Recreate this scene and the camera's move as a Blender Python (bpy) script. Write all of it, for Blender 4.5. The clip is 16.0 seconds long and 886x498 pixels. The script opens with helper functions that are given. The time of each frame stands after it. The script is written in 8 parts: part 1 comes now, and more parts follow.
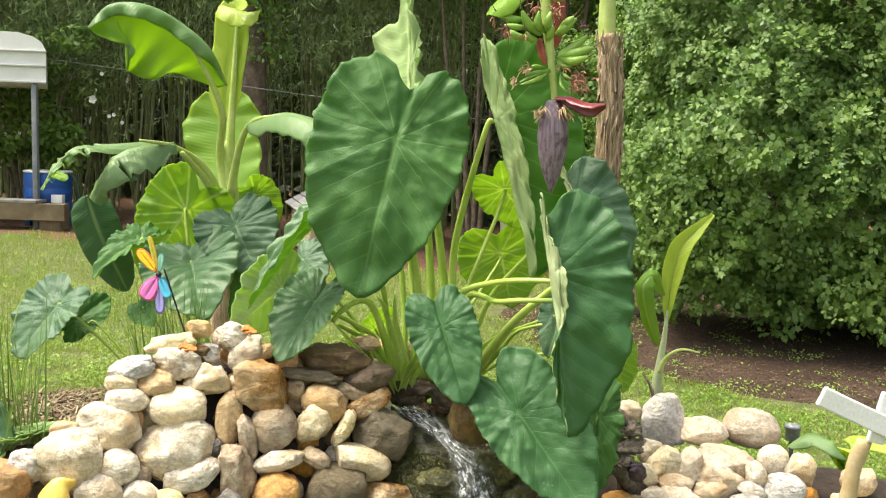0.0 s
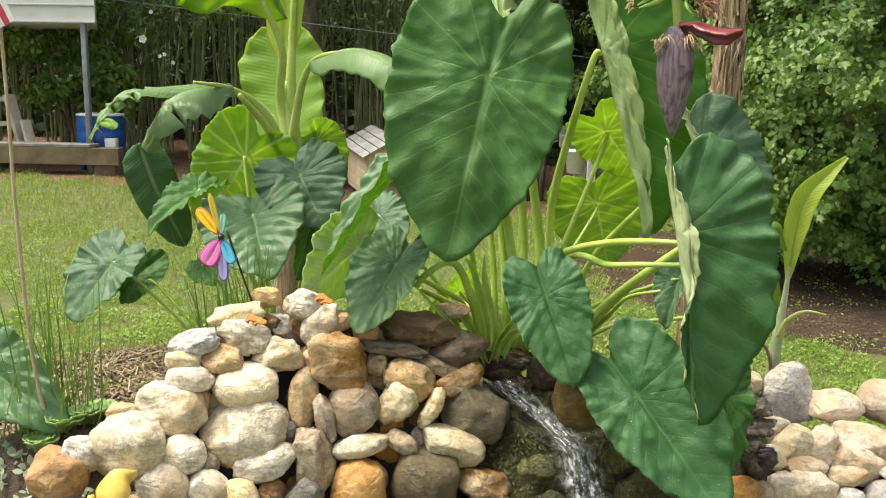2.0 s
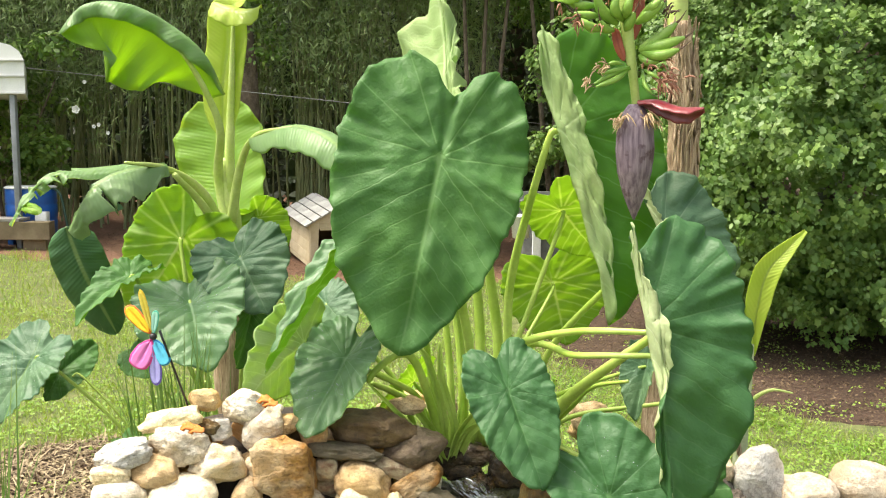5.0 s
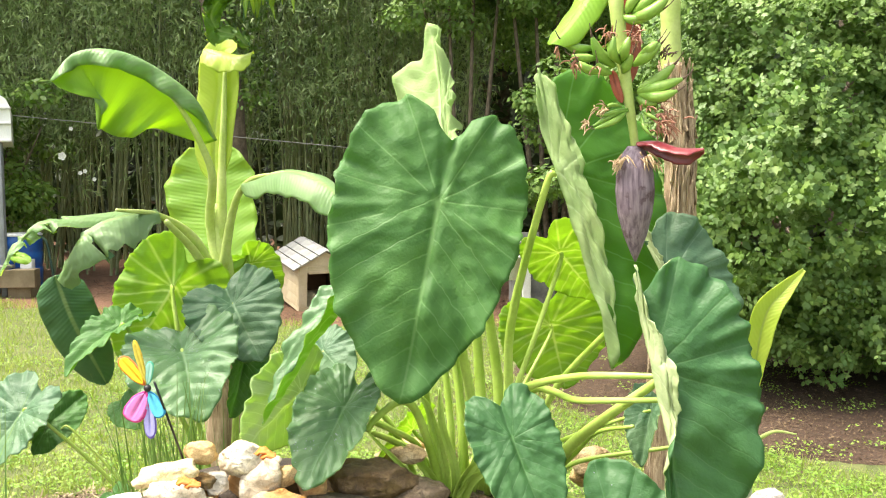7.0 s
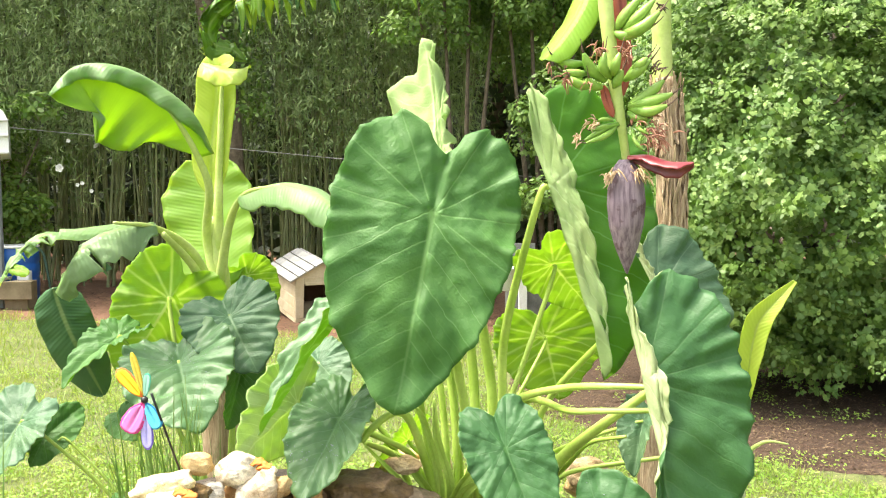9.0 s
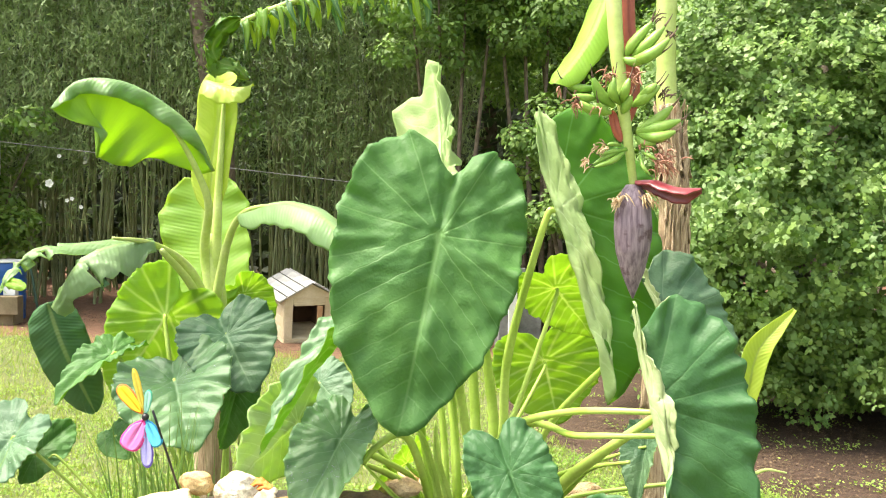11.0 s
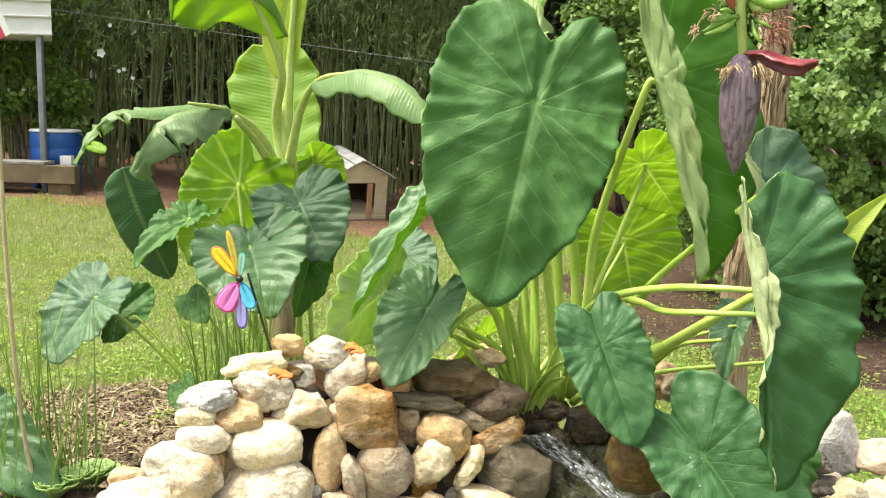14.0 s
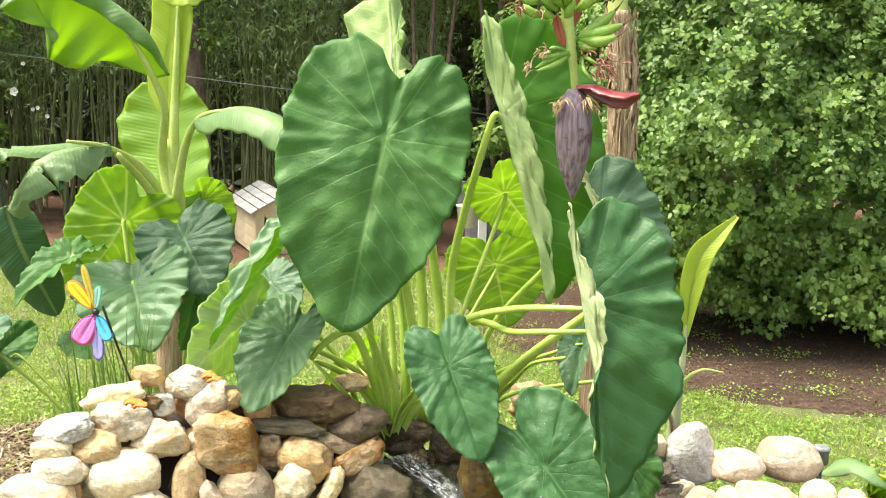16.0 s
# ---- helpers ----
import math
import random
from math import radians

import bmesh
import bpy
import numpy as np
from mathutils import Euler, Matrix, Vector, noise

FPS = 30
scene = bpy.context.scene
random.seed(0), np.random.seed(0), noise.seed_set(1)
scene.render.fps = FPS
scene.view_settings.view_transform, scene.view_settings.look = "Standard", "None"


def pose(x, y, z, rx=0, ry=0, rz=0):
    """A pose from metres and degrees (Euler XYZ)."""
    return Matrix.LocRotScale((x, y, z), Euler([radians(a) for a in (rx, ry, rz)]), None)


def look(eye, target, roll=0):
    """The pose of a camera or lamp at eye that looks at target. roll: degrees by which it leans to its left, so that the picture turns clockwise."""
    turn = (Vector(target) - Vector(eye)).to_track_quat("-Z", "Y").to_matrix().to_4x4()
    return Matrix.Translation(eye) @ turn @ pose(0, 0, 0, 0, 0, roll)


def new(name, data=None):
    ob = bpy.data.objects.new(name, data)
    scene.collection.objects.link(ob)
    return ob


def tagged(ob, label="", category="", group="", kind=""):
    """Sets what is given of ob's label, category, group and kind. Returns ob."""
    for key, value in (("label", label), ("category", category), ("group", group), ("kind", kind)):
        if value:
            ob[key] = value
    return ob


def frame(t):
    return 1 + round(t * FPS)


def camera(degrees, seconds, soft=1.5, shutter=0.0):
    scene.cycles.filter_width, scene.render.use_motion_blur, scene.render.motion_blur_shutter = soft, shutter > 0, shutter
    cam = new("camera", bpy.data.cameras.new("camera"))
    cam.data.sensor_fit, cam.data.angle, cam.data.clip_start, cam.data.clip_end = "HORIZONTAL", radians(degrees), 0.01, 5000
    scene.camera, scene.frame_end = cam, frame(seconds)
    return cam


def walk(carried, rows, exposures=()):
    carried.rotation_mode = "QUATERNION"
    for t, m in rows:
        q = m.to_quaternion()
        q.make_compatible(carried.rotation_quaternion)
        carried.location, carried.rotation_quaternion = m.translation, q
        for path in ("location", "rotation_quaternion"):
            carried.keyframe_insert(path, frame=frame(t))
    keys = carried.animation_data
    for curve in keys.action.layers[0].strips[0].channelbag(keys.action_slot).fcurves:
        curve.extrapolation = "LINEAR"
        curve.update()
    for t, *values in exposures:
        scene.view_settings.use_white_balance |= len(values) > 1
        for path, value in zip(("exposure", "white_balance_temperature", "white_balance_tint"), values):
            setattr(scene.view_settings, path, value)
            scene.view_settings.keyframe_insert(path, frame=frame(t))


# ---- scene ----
cam = camera(53.2, 16.0, 1.1)
METRES, EYE, TILT, LEAN, TURN = 1.5, 1.5, -6.5, -2.0, 0.0
ROWS = [
    (0.0, 0.0, 0.0, 0.0, 0.0, 0.0, -0.0),
    (0.5, 0.0241, 0.0858, 0.0159, 2.33, -1.51, 0.11),
    (1.0, 0.0304, 0.1487, 0.0147, 3.48, -3.83, 0.46),
    (1.5, -0.0268, 0.2088, 0.0345, 3.29, -3.96, 0.59),
    (2.0, -0.1015, 0.2707, 0.04, 3.23, -4.12, 0.65),
    (2.5, -0.1408, 0.2995, 0.0525, 2.94, -4.17, 0.84),
    (3.0, -0.1516, 0.3208, 0.0597, 1.99, -3.2, 0.97),
    (3.5, -0.1287, 0.332, 0.0693, 1.1, -2.88, 1.27),
    (4.0, -0.1049, 0.3446, 0.0877, 0.47, -1.31, 1.68),
    (6.5, -0.1584, 0.4284, 0.0958, -1.53, 0.76, 1.92),
    (7.0, -0.1481, 0.4096, 0.0996, -1.36, 2.36, 2.65),
    (7.5, -0.1436, 0.394, 0.103, -1.36, 2.95, 2.81),
    (8.0, -0.1413, 0.3888, 0.1036, -1.41, 3.0, 2.77),
    (10.5, -0.1635, 0.3887, 0.0983, -2.22, 3.69, 2.35),
    (11.0, -0.1809, 0.3938, 0.0986, -2.52, 4.54, 1.7),
    (11.5, -0.2007, 0.4101, 0.0997, -3.03, 5.07, 1.2),
    (12.0, -0.2226, 0.4212, 0.1015, -3.44, 5.24, 1.07),
    (12.5, -0.2552, 0.426, 0.0998, -3.54, 5.39, 0.97),
    (13.0, -0.2828, 0.4312, 0.0924, -0.72, 2.62, 0.55),
    (13.5, -0.2824, 0.435, 0.0782, 0.74, -2.2, 0.28),
    (14.0, -0.2812, 0.4292, 0.0764, -0.06, -2.96, 0.1),
    (14.5, -0.2633, 0.4133, 0.0737, -1.64, -1.69, 0.2),
    (15.0, -0.212, 0.3967, 0.0703, -2.4, -1.41, 0.26),
    (15.5, -0.16, 0.3719, 0.0693, -3.36, -1.15, 0.89),
    (16.0, -0.1178, 0.3513, 0.0672, -3.9, -0.89, 1.32),
]
STOPS = [(0.0, 1.1), (1.5, 0.84), (2.5, 0.84), (3.5, 1.06), (6.5, 1.55), (8.0, 1.85), (12.5, 1.82), (13.0, 1.9), (13.5, 1.65), (14.0, 1.27), (16.0, 1.5)]
walk(cam, [(t, pose(0, 0, EYE, TILT, LEAN, TURN) @ pose(METRES * x, METRES * y, METRES * z, 90 + pitch, roll, yaw)) for t, x, y, z, yaw, pitch, roll in ROWS], [(t, s, 6700, 9) for t, s in STOPS])

# ---- sky, sun ----
world = bpy.data.worlds.new("sky")
scene.world = world
world.use_nodes = True
wt = world.node_tree
sky = wt.nodes.new("ShaderNodeTexSky")
sky.sky_type, sky.sun_disc = "NISHITA", False
SUN_UP, SUN_TURN = radians(66), radians(-92)
sky.sun_elevation, sky.sun_rotation = SUN_UP, SUN_TURN
sky.air_density, sky.dust_density, sky.ozone_density = 1.0, 4.0, 1.0
haze = wt.nodes.new("ShaderNodeHueSaturation")  # thin cloud takes the blue out of the sky
haze.inputs["Saturation"].default_value = 0.3
wt.links.new(sky.outputs[0], haze.inputs["Color"])
wt.links.new(haze.outputs[0], wt.nodes["Background"].inputs[0])
wt.nodes["Background"].inputs[1].default_value = 0.15
sun = new("sun", bpy.data.lights.new("sun", "SUN"))
sun.data.energy, sun.data.angle, sun.data.color = 3.4, radians(26), (1.0, 0.92, 0.78)
SUN_WAY = Vector((math.sin(SUN_TURN) * math.cos(SUN_UP), math.cos(SUN_TURN) * math.cos(SUN_UP), math.sin(SUN_UP)))
sun.matrix_world = look(SUN_WAY * 30, (0, 0, 0))

# ---- node helpers and materials ----
def material(name):
    m = bpy.data.materials.new(name)
    m.use_nodes = True
    t = m.node_tree
    return m, t, t.nodes["Principled BSDF"]


def node(t, kind, ins=None, operation="", data_type="", blend_type="", feature="", bands_direction=""):
    n = t.nodes.new(kind)
    if operation:
        n.operation = operation
    if data_type:
        n.data_type = data_type
    if blend_type:
        n.blend_type = blend_type
    if feature:
        n.feature = feature
    if bands_direction:
        n.bands_direction = bands_direction
    for k, v in (ins or {}).items():
        if isinstance(v, bpy.types.NodeSocket):
            t.links.new(v, n.inputs[k])
        else:
            n.inputs[k].default_value = v
    return n


def calc(t, op, a, b=0.0, c=0.0):
    return node(t, "ShaderNodeMath", {0: a, 1: b, 2: c}, operation=op).outputs[0]


def ramp(t, fac, *stops):
    n = node(t, "ShaderNodeValToRGB", {0: fac})
    e = n.color_ramp.elements
    while len(e) < len(stops):
        e.new(0.5)
    for i, (p, c) in enumerate(stops):
        e[i].position, e[i].color = p, (*c, 1)
    return n.outputs[0]


def mix(t, fac, a, b, blend="MIX"):
    n = node(t, "ShaderNodeMix", {0: fac}, data_type="RGBA", blend_type=blend)
    for k, v in ((6, a), (7, b)):
        if isinstance(v, bpy.types.NodeSocket):
            t.links.new(v, n.inputs[k])
        else:
            n.inputs[k].default_value = (*v, 1)
    return n.outputs[2]


def noise_of(t, scale, detail=4.0, vec=None, rough=0.6, out=0):
    ins = {"Scale": scale, "Detail": detail, "Roughness": rough}
    if vec is not None:
        ins["Vector"] = vec
    else:
        ins["Vector"] = node(t, "ShaderNodeTexCoord").outputs["Object"]
    return node(t, "ShaderNodeTexNoise", ins).outputs[out]


def bump(t, p, height, strength=0.4, dist=0.01):
    n = node(t, "ShaderNodeBump", {"Height": height, "Strength": strength, "Distance": dist})
    t.links.new(n.outputs[0], p.inputs["Normal"])
    return n.outputs[0]


def plain(name, a, b, scale=8.0, rough=0.7, relief=0.3, dist=0.004, metal=0.0, fine=90.0):
    """Two tones blotched at one scale, with a fine grain as relief."""
    m, t, p = material(name)
    f = noise_of(t, scale)
    g = noise_of(t, fine)
    c = mix(t, ramp(t, f, (0.35, (0, 0, 0)), (0.65, (1, 1, 1))), a, b)
    c = mix(t, 0.25, c, ramp(t, g, (0.3, (0.3, 0.3, 0.3)), (0.7, (1, 1, 1))), "MULTIPLY")
    t.links.new(c, p.inputs["Base Color"])
    p.inputs["Roughness"].default_value, p.inputs["Metallic"].default_value = rough, metal
    bump(t, p, calc(t, "ADD", f, calc(t, "MULTIPLY", g, 0.4)), relief, dist)
    return m


def thin_leaf(t, p, colour, light, share):
    """Lets part of the light through, as a leaf does."""
    tr = node(t, "ShaderNodeBsdfTranslucent", {"Color": light})
    mx = node(t, "ShaderNodeMixShader", {0: share, 1: p.outputs[0], 2: tr.outputs[0]})
    t.links.new(mx.outputs[0], t.nodes["Material Output"].inputs[0])
    t.links.new(colour, p.inputs["Base Color"])


def ear_material(name, top, edge, vein, light, share, rough=0.42, sheen=0.4, veins=0.7, wide=1.0):
    """Elephant-ear blade: midrib, side veins and lobe veins drawn over the flat leaf plane, blotched green between."""
    m, t, p = material(name)
    uv = node(t, "ShaderNodeSeparateXYZ", {0: node(t, "ShaderNodeUVMap").outputs[0]})
    u = calc(t, "ABSOLUTE", uv.outputs[0])
    s = uv.outputs[1]
    warp = calc(t, "MULTIPLY", calc(t, "SUBTRACT", noise_of(t, 6.0, 3.0), 0.5), 0.13)
    bow = calc(t, "MULTIPLY", u, calc(t, "MULTIPLY_ADD", u, 0.3, 0.72))
    c = calc(t, "ADD", calc(t, "SUBTRACT", s, bow), calc(t, "MULTIPLY_ADD", calc(t, "GREATER_THAN", uv.outputs[0], 0.0), 0.06, warp))
    fr = calc(t, "FRACT", calc(t, "DIVIDE", calc(t, "ADD", c, 4.0), 0.155))
    d = calc(t, "MULTIPLY", calc(t, "SUBTRACT", 0.5, calc(t, "ABSOLUTE", calc(t, "SUBTRACT", fr, 0.5))), 0.155)
    w = calc(t, "MULTIPLY", calc(t, "SUBTRACT", 0.008, calc(t, "MULTIPLY", u, 0.008)), wide)
    minor = calc(t, "MAXIMUM", calc(t, "SUBTRACT", 1.0, calc(t, "DIVIDE", calc(t, "SUBTRACT", 0.0775, d), 0.005)), 0.0)
    streak = noise_of(t, 1.0, 4.0, node(t, "ShaderNodeCombineXYZ", {0: calc(t, "MULTIPLY", c, 62.0), 1: calc(t, "MULTIPLY", u, 9.0), 2: uv.outputs[0]}).outputs[0], 0.65)
    side = calc(t, "SUBTRACT", 1.0, calc(t, "DIVIDE", d, w))
    side = calc(t, "MULTIPLY", calc(t, "MAXIMUM", side, 0.0), calc(t, "GREATER_THAN", c, -0.03))
    ang = calc(t, "ARCTAN2", u, calc(t, "MULTIPLY", s, -1.0))
    fr2 = calc(t, "FRACT", calc(t, "ADD", calc(t, "DIVIDE", ang, 0.52), 0.15))
    rad = calc(t, "SQRT", calc(t, "ADD", calc(t, "MULTIPLY", u, u), calc(t, "MULTIPLY", s, s)))
    d2 = calc(t, "MULTIPLY", calc(t, "MULTIPLY", calc(t, "SUBTRACT", 0.5, calc(t, "ABSOLUTE", calc(t, "SUBTRACT", fr2, 0.5))), 0.52), rad)
    lobe = calc(t, "MAXIMUM", calc(t, "SUBTRACT", 1.0, calc(t, "DIVIDE", d2, 0.007 * wide)), 0.0)
    lobe = calc(t, "MULTIPLY", lobe, calc(t, "LESS_THAN", c, -0.03))
    mid = calc(t, "MAXIMUM", calc(t, "SUBTRACT", 1.0, calc(t, "DIVIDE", u, calc(t, "SUBTRACT", 0.020, calc(t, "MULTIPLY", s, 0.013)))), 0.0)
    mid = calc(t, "MULTIPLY", mid, calc(t, "GREATER_THAN", s, -0.02))
    hub = calc(t, "MAXIMUM", calc(t, "SUBTRACT", 1.0, calc(t, "DIVIDE", rad, 0.045)), 0.0)
    v = calc(t, "MINIMUM", calc(t, "ADD", calc(t, "ADD", calc(t, "MULTIPLY", side, 0.75), calc(t, "MULTIPLY", lobe, 0.7)), calc(t, "ADD", calc(t, "MULTIPLY", mid, 1.3), hub)), 1.0)
    v = calc(t, "MULTIPLY", v, calc(t, "SUBTRACT", 1.0, calc(t, "MULTIPLY", rad, 0.7)))
    big, small = noise_of(t, 9.0), noise_of(t, 130.0)
    col = mix(t, ramp(t, big, (0.35, (0, 0, 0)), (0.7, (1, 1, 1))), top, edge)
    col = mix(t, calc(t, "MULTIPLY", ramp(t, streak, (0.45, (0, 0, 0)), (0.75, (1, 1, 1))), 0.24), col, tuple(q * f for q, f in zip(edge, (1.45, 1.25, 1.3))))
    col = mix(t, calc(t, "MULTIPLY", minor, 0.22 * veins), col, vein)
    col = mix(t, calc(t, "MULTIPLY", v, veins), col, vein)
    # broad soft paler patches: highlights and backlight put into the colour
    col = mix(t, calc(t, "MULTIPLY", ramp(t, noise_of(t, 3.2, 3.0), (0.5, (0, 0, 0)), (0.72, (1, 1, 1))), 0.45), col, tuple(q * f for q, f in zip(edge, (1.5, 1.3, 1.15))))
    through_it = mix(t, calc(t, "MULTIPLY", v, 0.9), light, tuple(min(q * 1.1 + 0.3, 0.95) for q in light))
    thin_leaf(t, p, col, through_it, share)
    p.inputs["Roughness"].default_value = rough
    p.inputs["Specular IOR Level"].default_value = sheen
    net = node(t, "ShaderNodeTexVoronoi", {"Vector": node(t, "ShaderNodeTexCoord").outputs["Object"], "Scale": 70.0}, feature="DISTANCE_TO_EDGE").outputs[0]
    h = calc(t, "ADD", calc(t, "MULTIPLY", v, -0.45), calc(t, "ADD", calc(t, "MULTIPLY", net, 0.5), calc(t, "MULTIPLY_ADD", streak, 0.28, calc(t, "MULTIPLY", small, 0.25))))
    bump(t, p, h, 0.6, 0.005)
    return m


def banana_material(name, top, edge, rib, light, share, rough=0.4):
    """Banana blade: fine cross ribs and a pale midrib. UV x runs across, y along."""
    m, t, p = material(name)
    uv = node(t, "ShaderNodeSeparateXYZ", {0: node(t, "ShaderNodeUVMap").outputs[0]})
    u = calc(t, "ABSOLUTE", uv.outputs[0])
    a = calc(t, "SUBTRACT", uv.outputs[1], calc(t, "MULTIPLY", u, 0.05))
    line = calc(t, "SINE", calc(t, "MULTIPLY", a, 330.0))
    line2 = calc(t, "SINE", calc(t, "MULTIPLY", a, 87.0))
    big = noise_of(t, 7.0)
    mid = calc(t, "MAXIMUM", calc(t, "SUBTRACT", 1.0, calc(t, "DIVIDE", u, 0.10)), 0.0)
    col = mix(t, ramp(t, big, (0.35, (0, 0, 0)), (0.7, (1, 1, 1))), top, edge)
    col = mix(t, calc(t, "MULTIPLY", calc(t, "MULTIPLY_ADD", line2, 0.5, 0.5), 0.22), col, edge)
    col = mix(t, calc(t, "MINIMUM", calc(t, "MULTIPLY", mid, 1.6), 1.0), col, rib)
    thin_leaf(t, p, col, (*light, 1), share)
    p.inputs["Roughness"].default_value = rough
    bump(t, p, calc(t, "ADD", calc(t, "MULTIPLY", line, 0.4), calc(t, "MULTIPLY_ADD", line2, 0.4, big)), 0.4, 0.003)
    return m


def foliage_material(name, a, b, c, light, share, rough=0.5):
    """Small leaves, each of its own green."""
    m, t, p = material(name)
    r = node(t, "ShaderNodeNewGeometry").outputs["Random Per Island"]
    col = ramp(t, r, (0.0, a), (0.55, b), (1.0, c))
    patch = noise_of(t, 1.4, 2.0)
    col = mix(t, ramp(t, patch, (0.4, (0, 0, 0)), (0.65, (0.5, 0.5, 0.5))), col, c)
    thin_leaf(t, p, col, (*light, 1), share)
    p.inputs["Roughness"].default_value = rough
    p.inputs["Specular IOR Level"].default_value = 0.35
    return m


def stone(name, a, b, c, rough=0.8, spot=0.35, relief=0.5, stain=None):
    """River stone: broad tones, bands, dark specks and pits; each stone shifted by its own random value."""
    m, t, p = material(name)
    oi = node(t, "ShaderNodeObjectInfo").outputs["Random"]
    co = node(t, "ShaderNodeTexCoord").outputs["Object"]
    sh = node(t, "ShaderNodeVectorMath", {0: co, 1: node(t, "ShaderNodeCombineXYZ", {0: calc(t, "MULTIPLY", oi, 37.0), 1: calc(t, "MULTIPLY", oi, 11.0), 2: 0.0}).outputs[0]}, operation="ADD").outputs[0]
    big = noise_of(t, 11.0, 5.0, sh)
    mid = noise_of(t, 34.0, 6.0, sh, 0.7)
    fine = noise_of(t, 190.0, 3.0, sh, 0.7)
    band = node(t, "ShaderNodeTexWave", {"Vector": sh, "Scale": 9.0, "Distortion": 14.0, "Detail": 4.0, "Detail Scale": 2.0}, bands_direction="Z").outputs["Fac"]
    col = mix(t, ramp(t, big, (0.40, (0, 0, 0)), (0.58, (1, 1, 1))), a, b)
    col = mix(t, calc(t, "MULTIPLY", ramp(t, mid, (0.47, (0, 0, 0)), (0.62, (1, 1, 1))), 0.66), col, c)
    grain = noise_of(t, 1.0, 5.0, node(t, "ShaderNodeMapping", {"Vector": sh, "Rotation": (0.3, 0.4, 0.0), "Scale": (34.0, 34.0, 190.0)}).outputs[0], 0.65)
    scratch = ramp(t, grain, (0.56, (0, 0, 0)), (0.64, (1, 1, 1)))
    col = mix(t, calc(t, "MULTIPLY", scratch, spot * 0.55), col, tuple(v * 0.6 for v in c))
    col = mix(t, calc(t, "MULTIPLY", ramp(t, band, (0.75, (0, 0, 0)), (0.97, (1, 1, 1))), 0.3), col, c)
    if stain:
        st = noise_of(t, 5.0, 3.0, sh)
        col = mix(t, calc(t, "MULTIPLY", ramp(t, st, (0.52, (0, 0, 0)), (0.66, (1, 1, 1))), 0.8), col, stain)
    col = mix(t, spot * 0.55, col, ramp(t, fine, (0.30, (0.15, 0.13, 0.10)), (0.46, (1, 1, 1))), "MULTIPLY")
    wash = noise_of(t, 6.5, 4.0, sh, 0.55)
    col = mix(t, calc(t, "MULTIPLY", ramp(t, wash, (0.5, (0, 0, 0)), (0.64, (1, 1, 1))), 0.45), col, tuple(v * f for v, f in zip(b, (0.95, 0.80, 0.60))))
    crack = node(t, "ShaderNodeTexVoronoi", {"Vector": node(t, "ShaderNodeVectorMath", {0: sh, 1: noise_of(t, 22.0, 3.0, sh, 0.6, 1)}, operation="ADD").outputs[0], "Scale": 5.0}, feature="DISTANCE_TO_EDGE").outputs[0]
    line = ramp(t, crack, (0.0, (1, 1, 1)), (0.03, (0, 0, 0)))
    col = mix(t, calc(t, "MULTIPLY", line, 0.4), col, tuple(v * 0.45 for v in c))
    pit = ramp(t, noise_of(t, 75.0, 5.0, sh, 0.75), (0.60, (0, 0, 0)), (0.68, (1, 1, 1)))
    col = mix(t, calc(t, "MULTIPLY", pit, spot * 0.8), col, tuple(v * 0.4 for v in c))
    hue = node(t, "ShaderNodeHueSaturation", {"Value": calc(t, "MULTIPLY_ADD", oi, 0.30, 0.84), "Saturation": calc(t, "MULTIPLY_ADD", calc(t, "FRACT", calc(t, "MULTIPLY", oi, 7.3)), 0.35, 0.9), "Color": col}).outputs[0]
    t.links.new(hue, p.inputs["Base Color"])
    p.inputs["Roughness"].default_value = rough
    bump(t, p, calc(t, "ADD", calc(t, "MULTIPLY", mid, 1.0), calc(t, "ADD", calc(t, "MULTIPLY", fine, 0.5), calc(t, "SUBTRACT", calc(t, "MULTIPLY", band, 0.3), calc(t, "ADD", calc(t, "MULTIPLY", line, 0.45), calc(t, "MULTIPLY_ADD", scratch, 0.3, calc(t, "MULTIPLY", pit, 0.6)))))), min(relief * 1.05, 1.0), 0.009)
    return m


EAR = ear_material("elephant_ear_upper", (0.044, 0.126, 0.030), (0.074, 0.180, 0.044), (0.18, 0.33, 0.115), (0.16, 0.44, 0.025), 0.24, 0.54, 0.32, 0.8)
EAR_BLUE = ear_material("elephant_ear_upper_blue", (0.042, 0.108, 0.050), (0.085, 0.160, 0.080), (0.20, 0.31, 0.17), (0.12, 0.36, 0.05), 0.15, 0.52, 0.42, 0.5)
EAR_SMOOTH = ear_material("elephant_ear_upper_smooth", (0.036, 0.106, 0.035), (0.050, 0.136, 0.047), (0.12, 0.24, 0.09), (0.16, 0.44, 0.025), 0.24, 0.5, 0.36, 0.38)
# glossier wet blade; its silvery sheen is also put into the paler base colour
EAR_WET_SHEEN = ear_material("elephant_ear_wet_sheen", (0.066, 0.152, 0.058), (0.105, 0.205, 0.090), (0.20, 0.32, 0.16), (0.20, 0.46, 0.05), 0.28, 0.42, 0.5, 0.35)
# lighter, more translucent copy of the upper side, coloured as if lit through
EAR_MID = ear_material("elephant_ear_half_lit", (0.06, 0.16, 0.028), (0.09, 0.21, 0.038), (0.24, 0.40, 0.13), (0.26, 0.56, 0.035), 0.55, 0.5, 0.3, 0.55)
EAR_PALE = ear_material("elephant_ear_underside", (0.30, 0.43, 0.17), (0.40, 0.52, 0.25), (0.52, 0.62, 0.34), (0.42, 0.62, 0.16), 0.42, 0.6, 0.2, 0.8, 1.6)
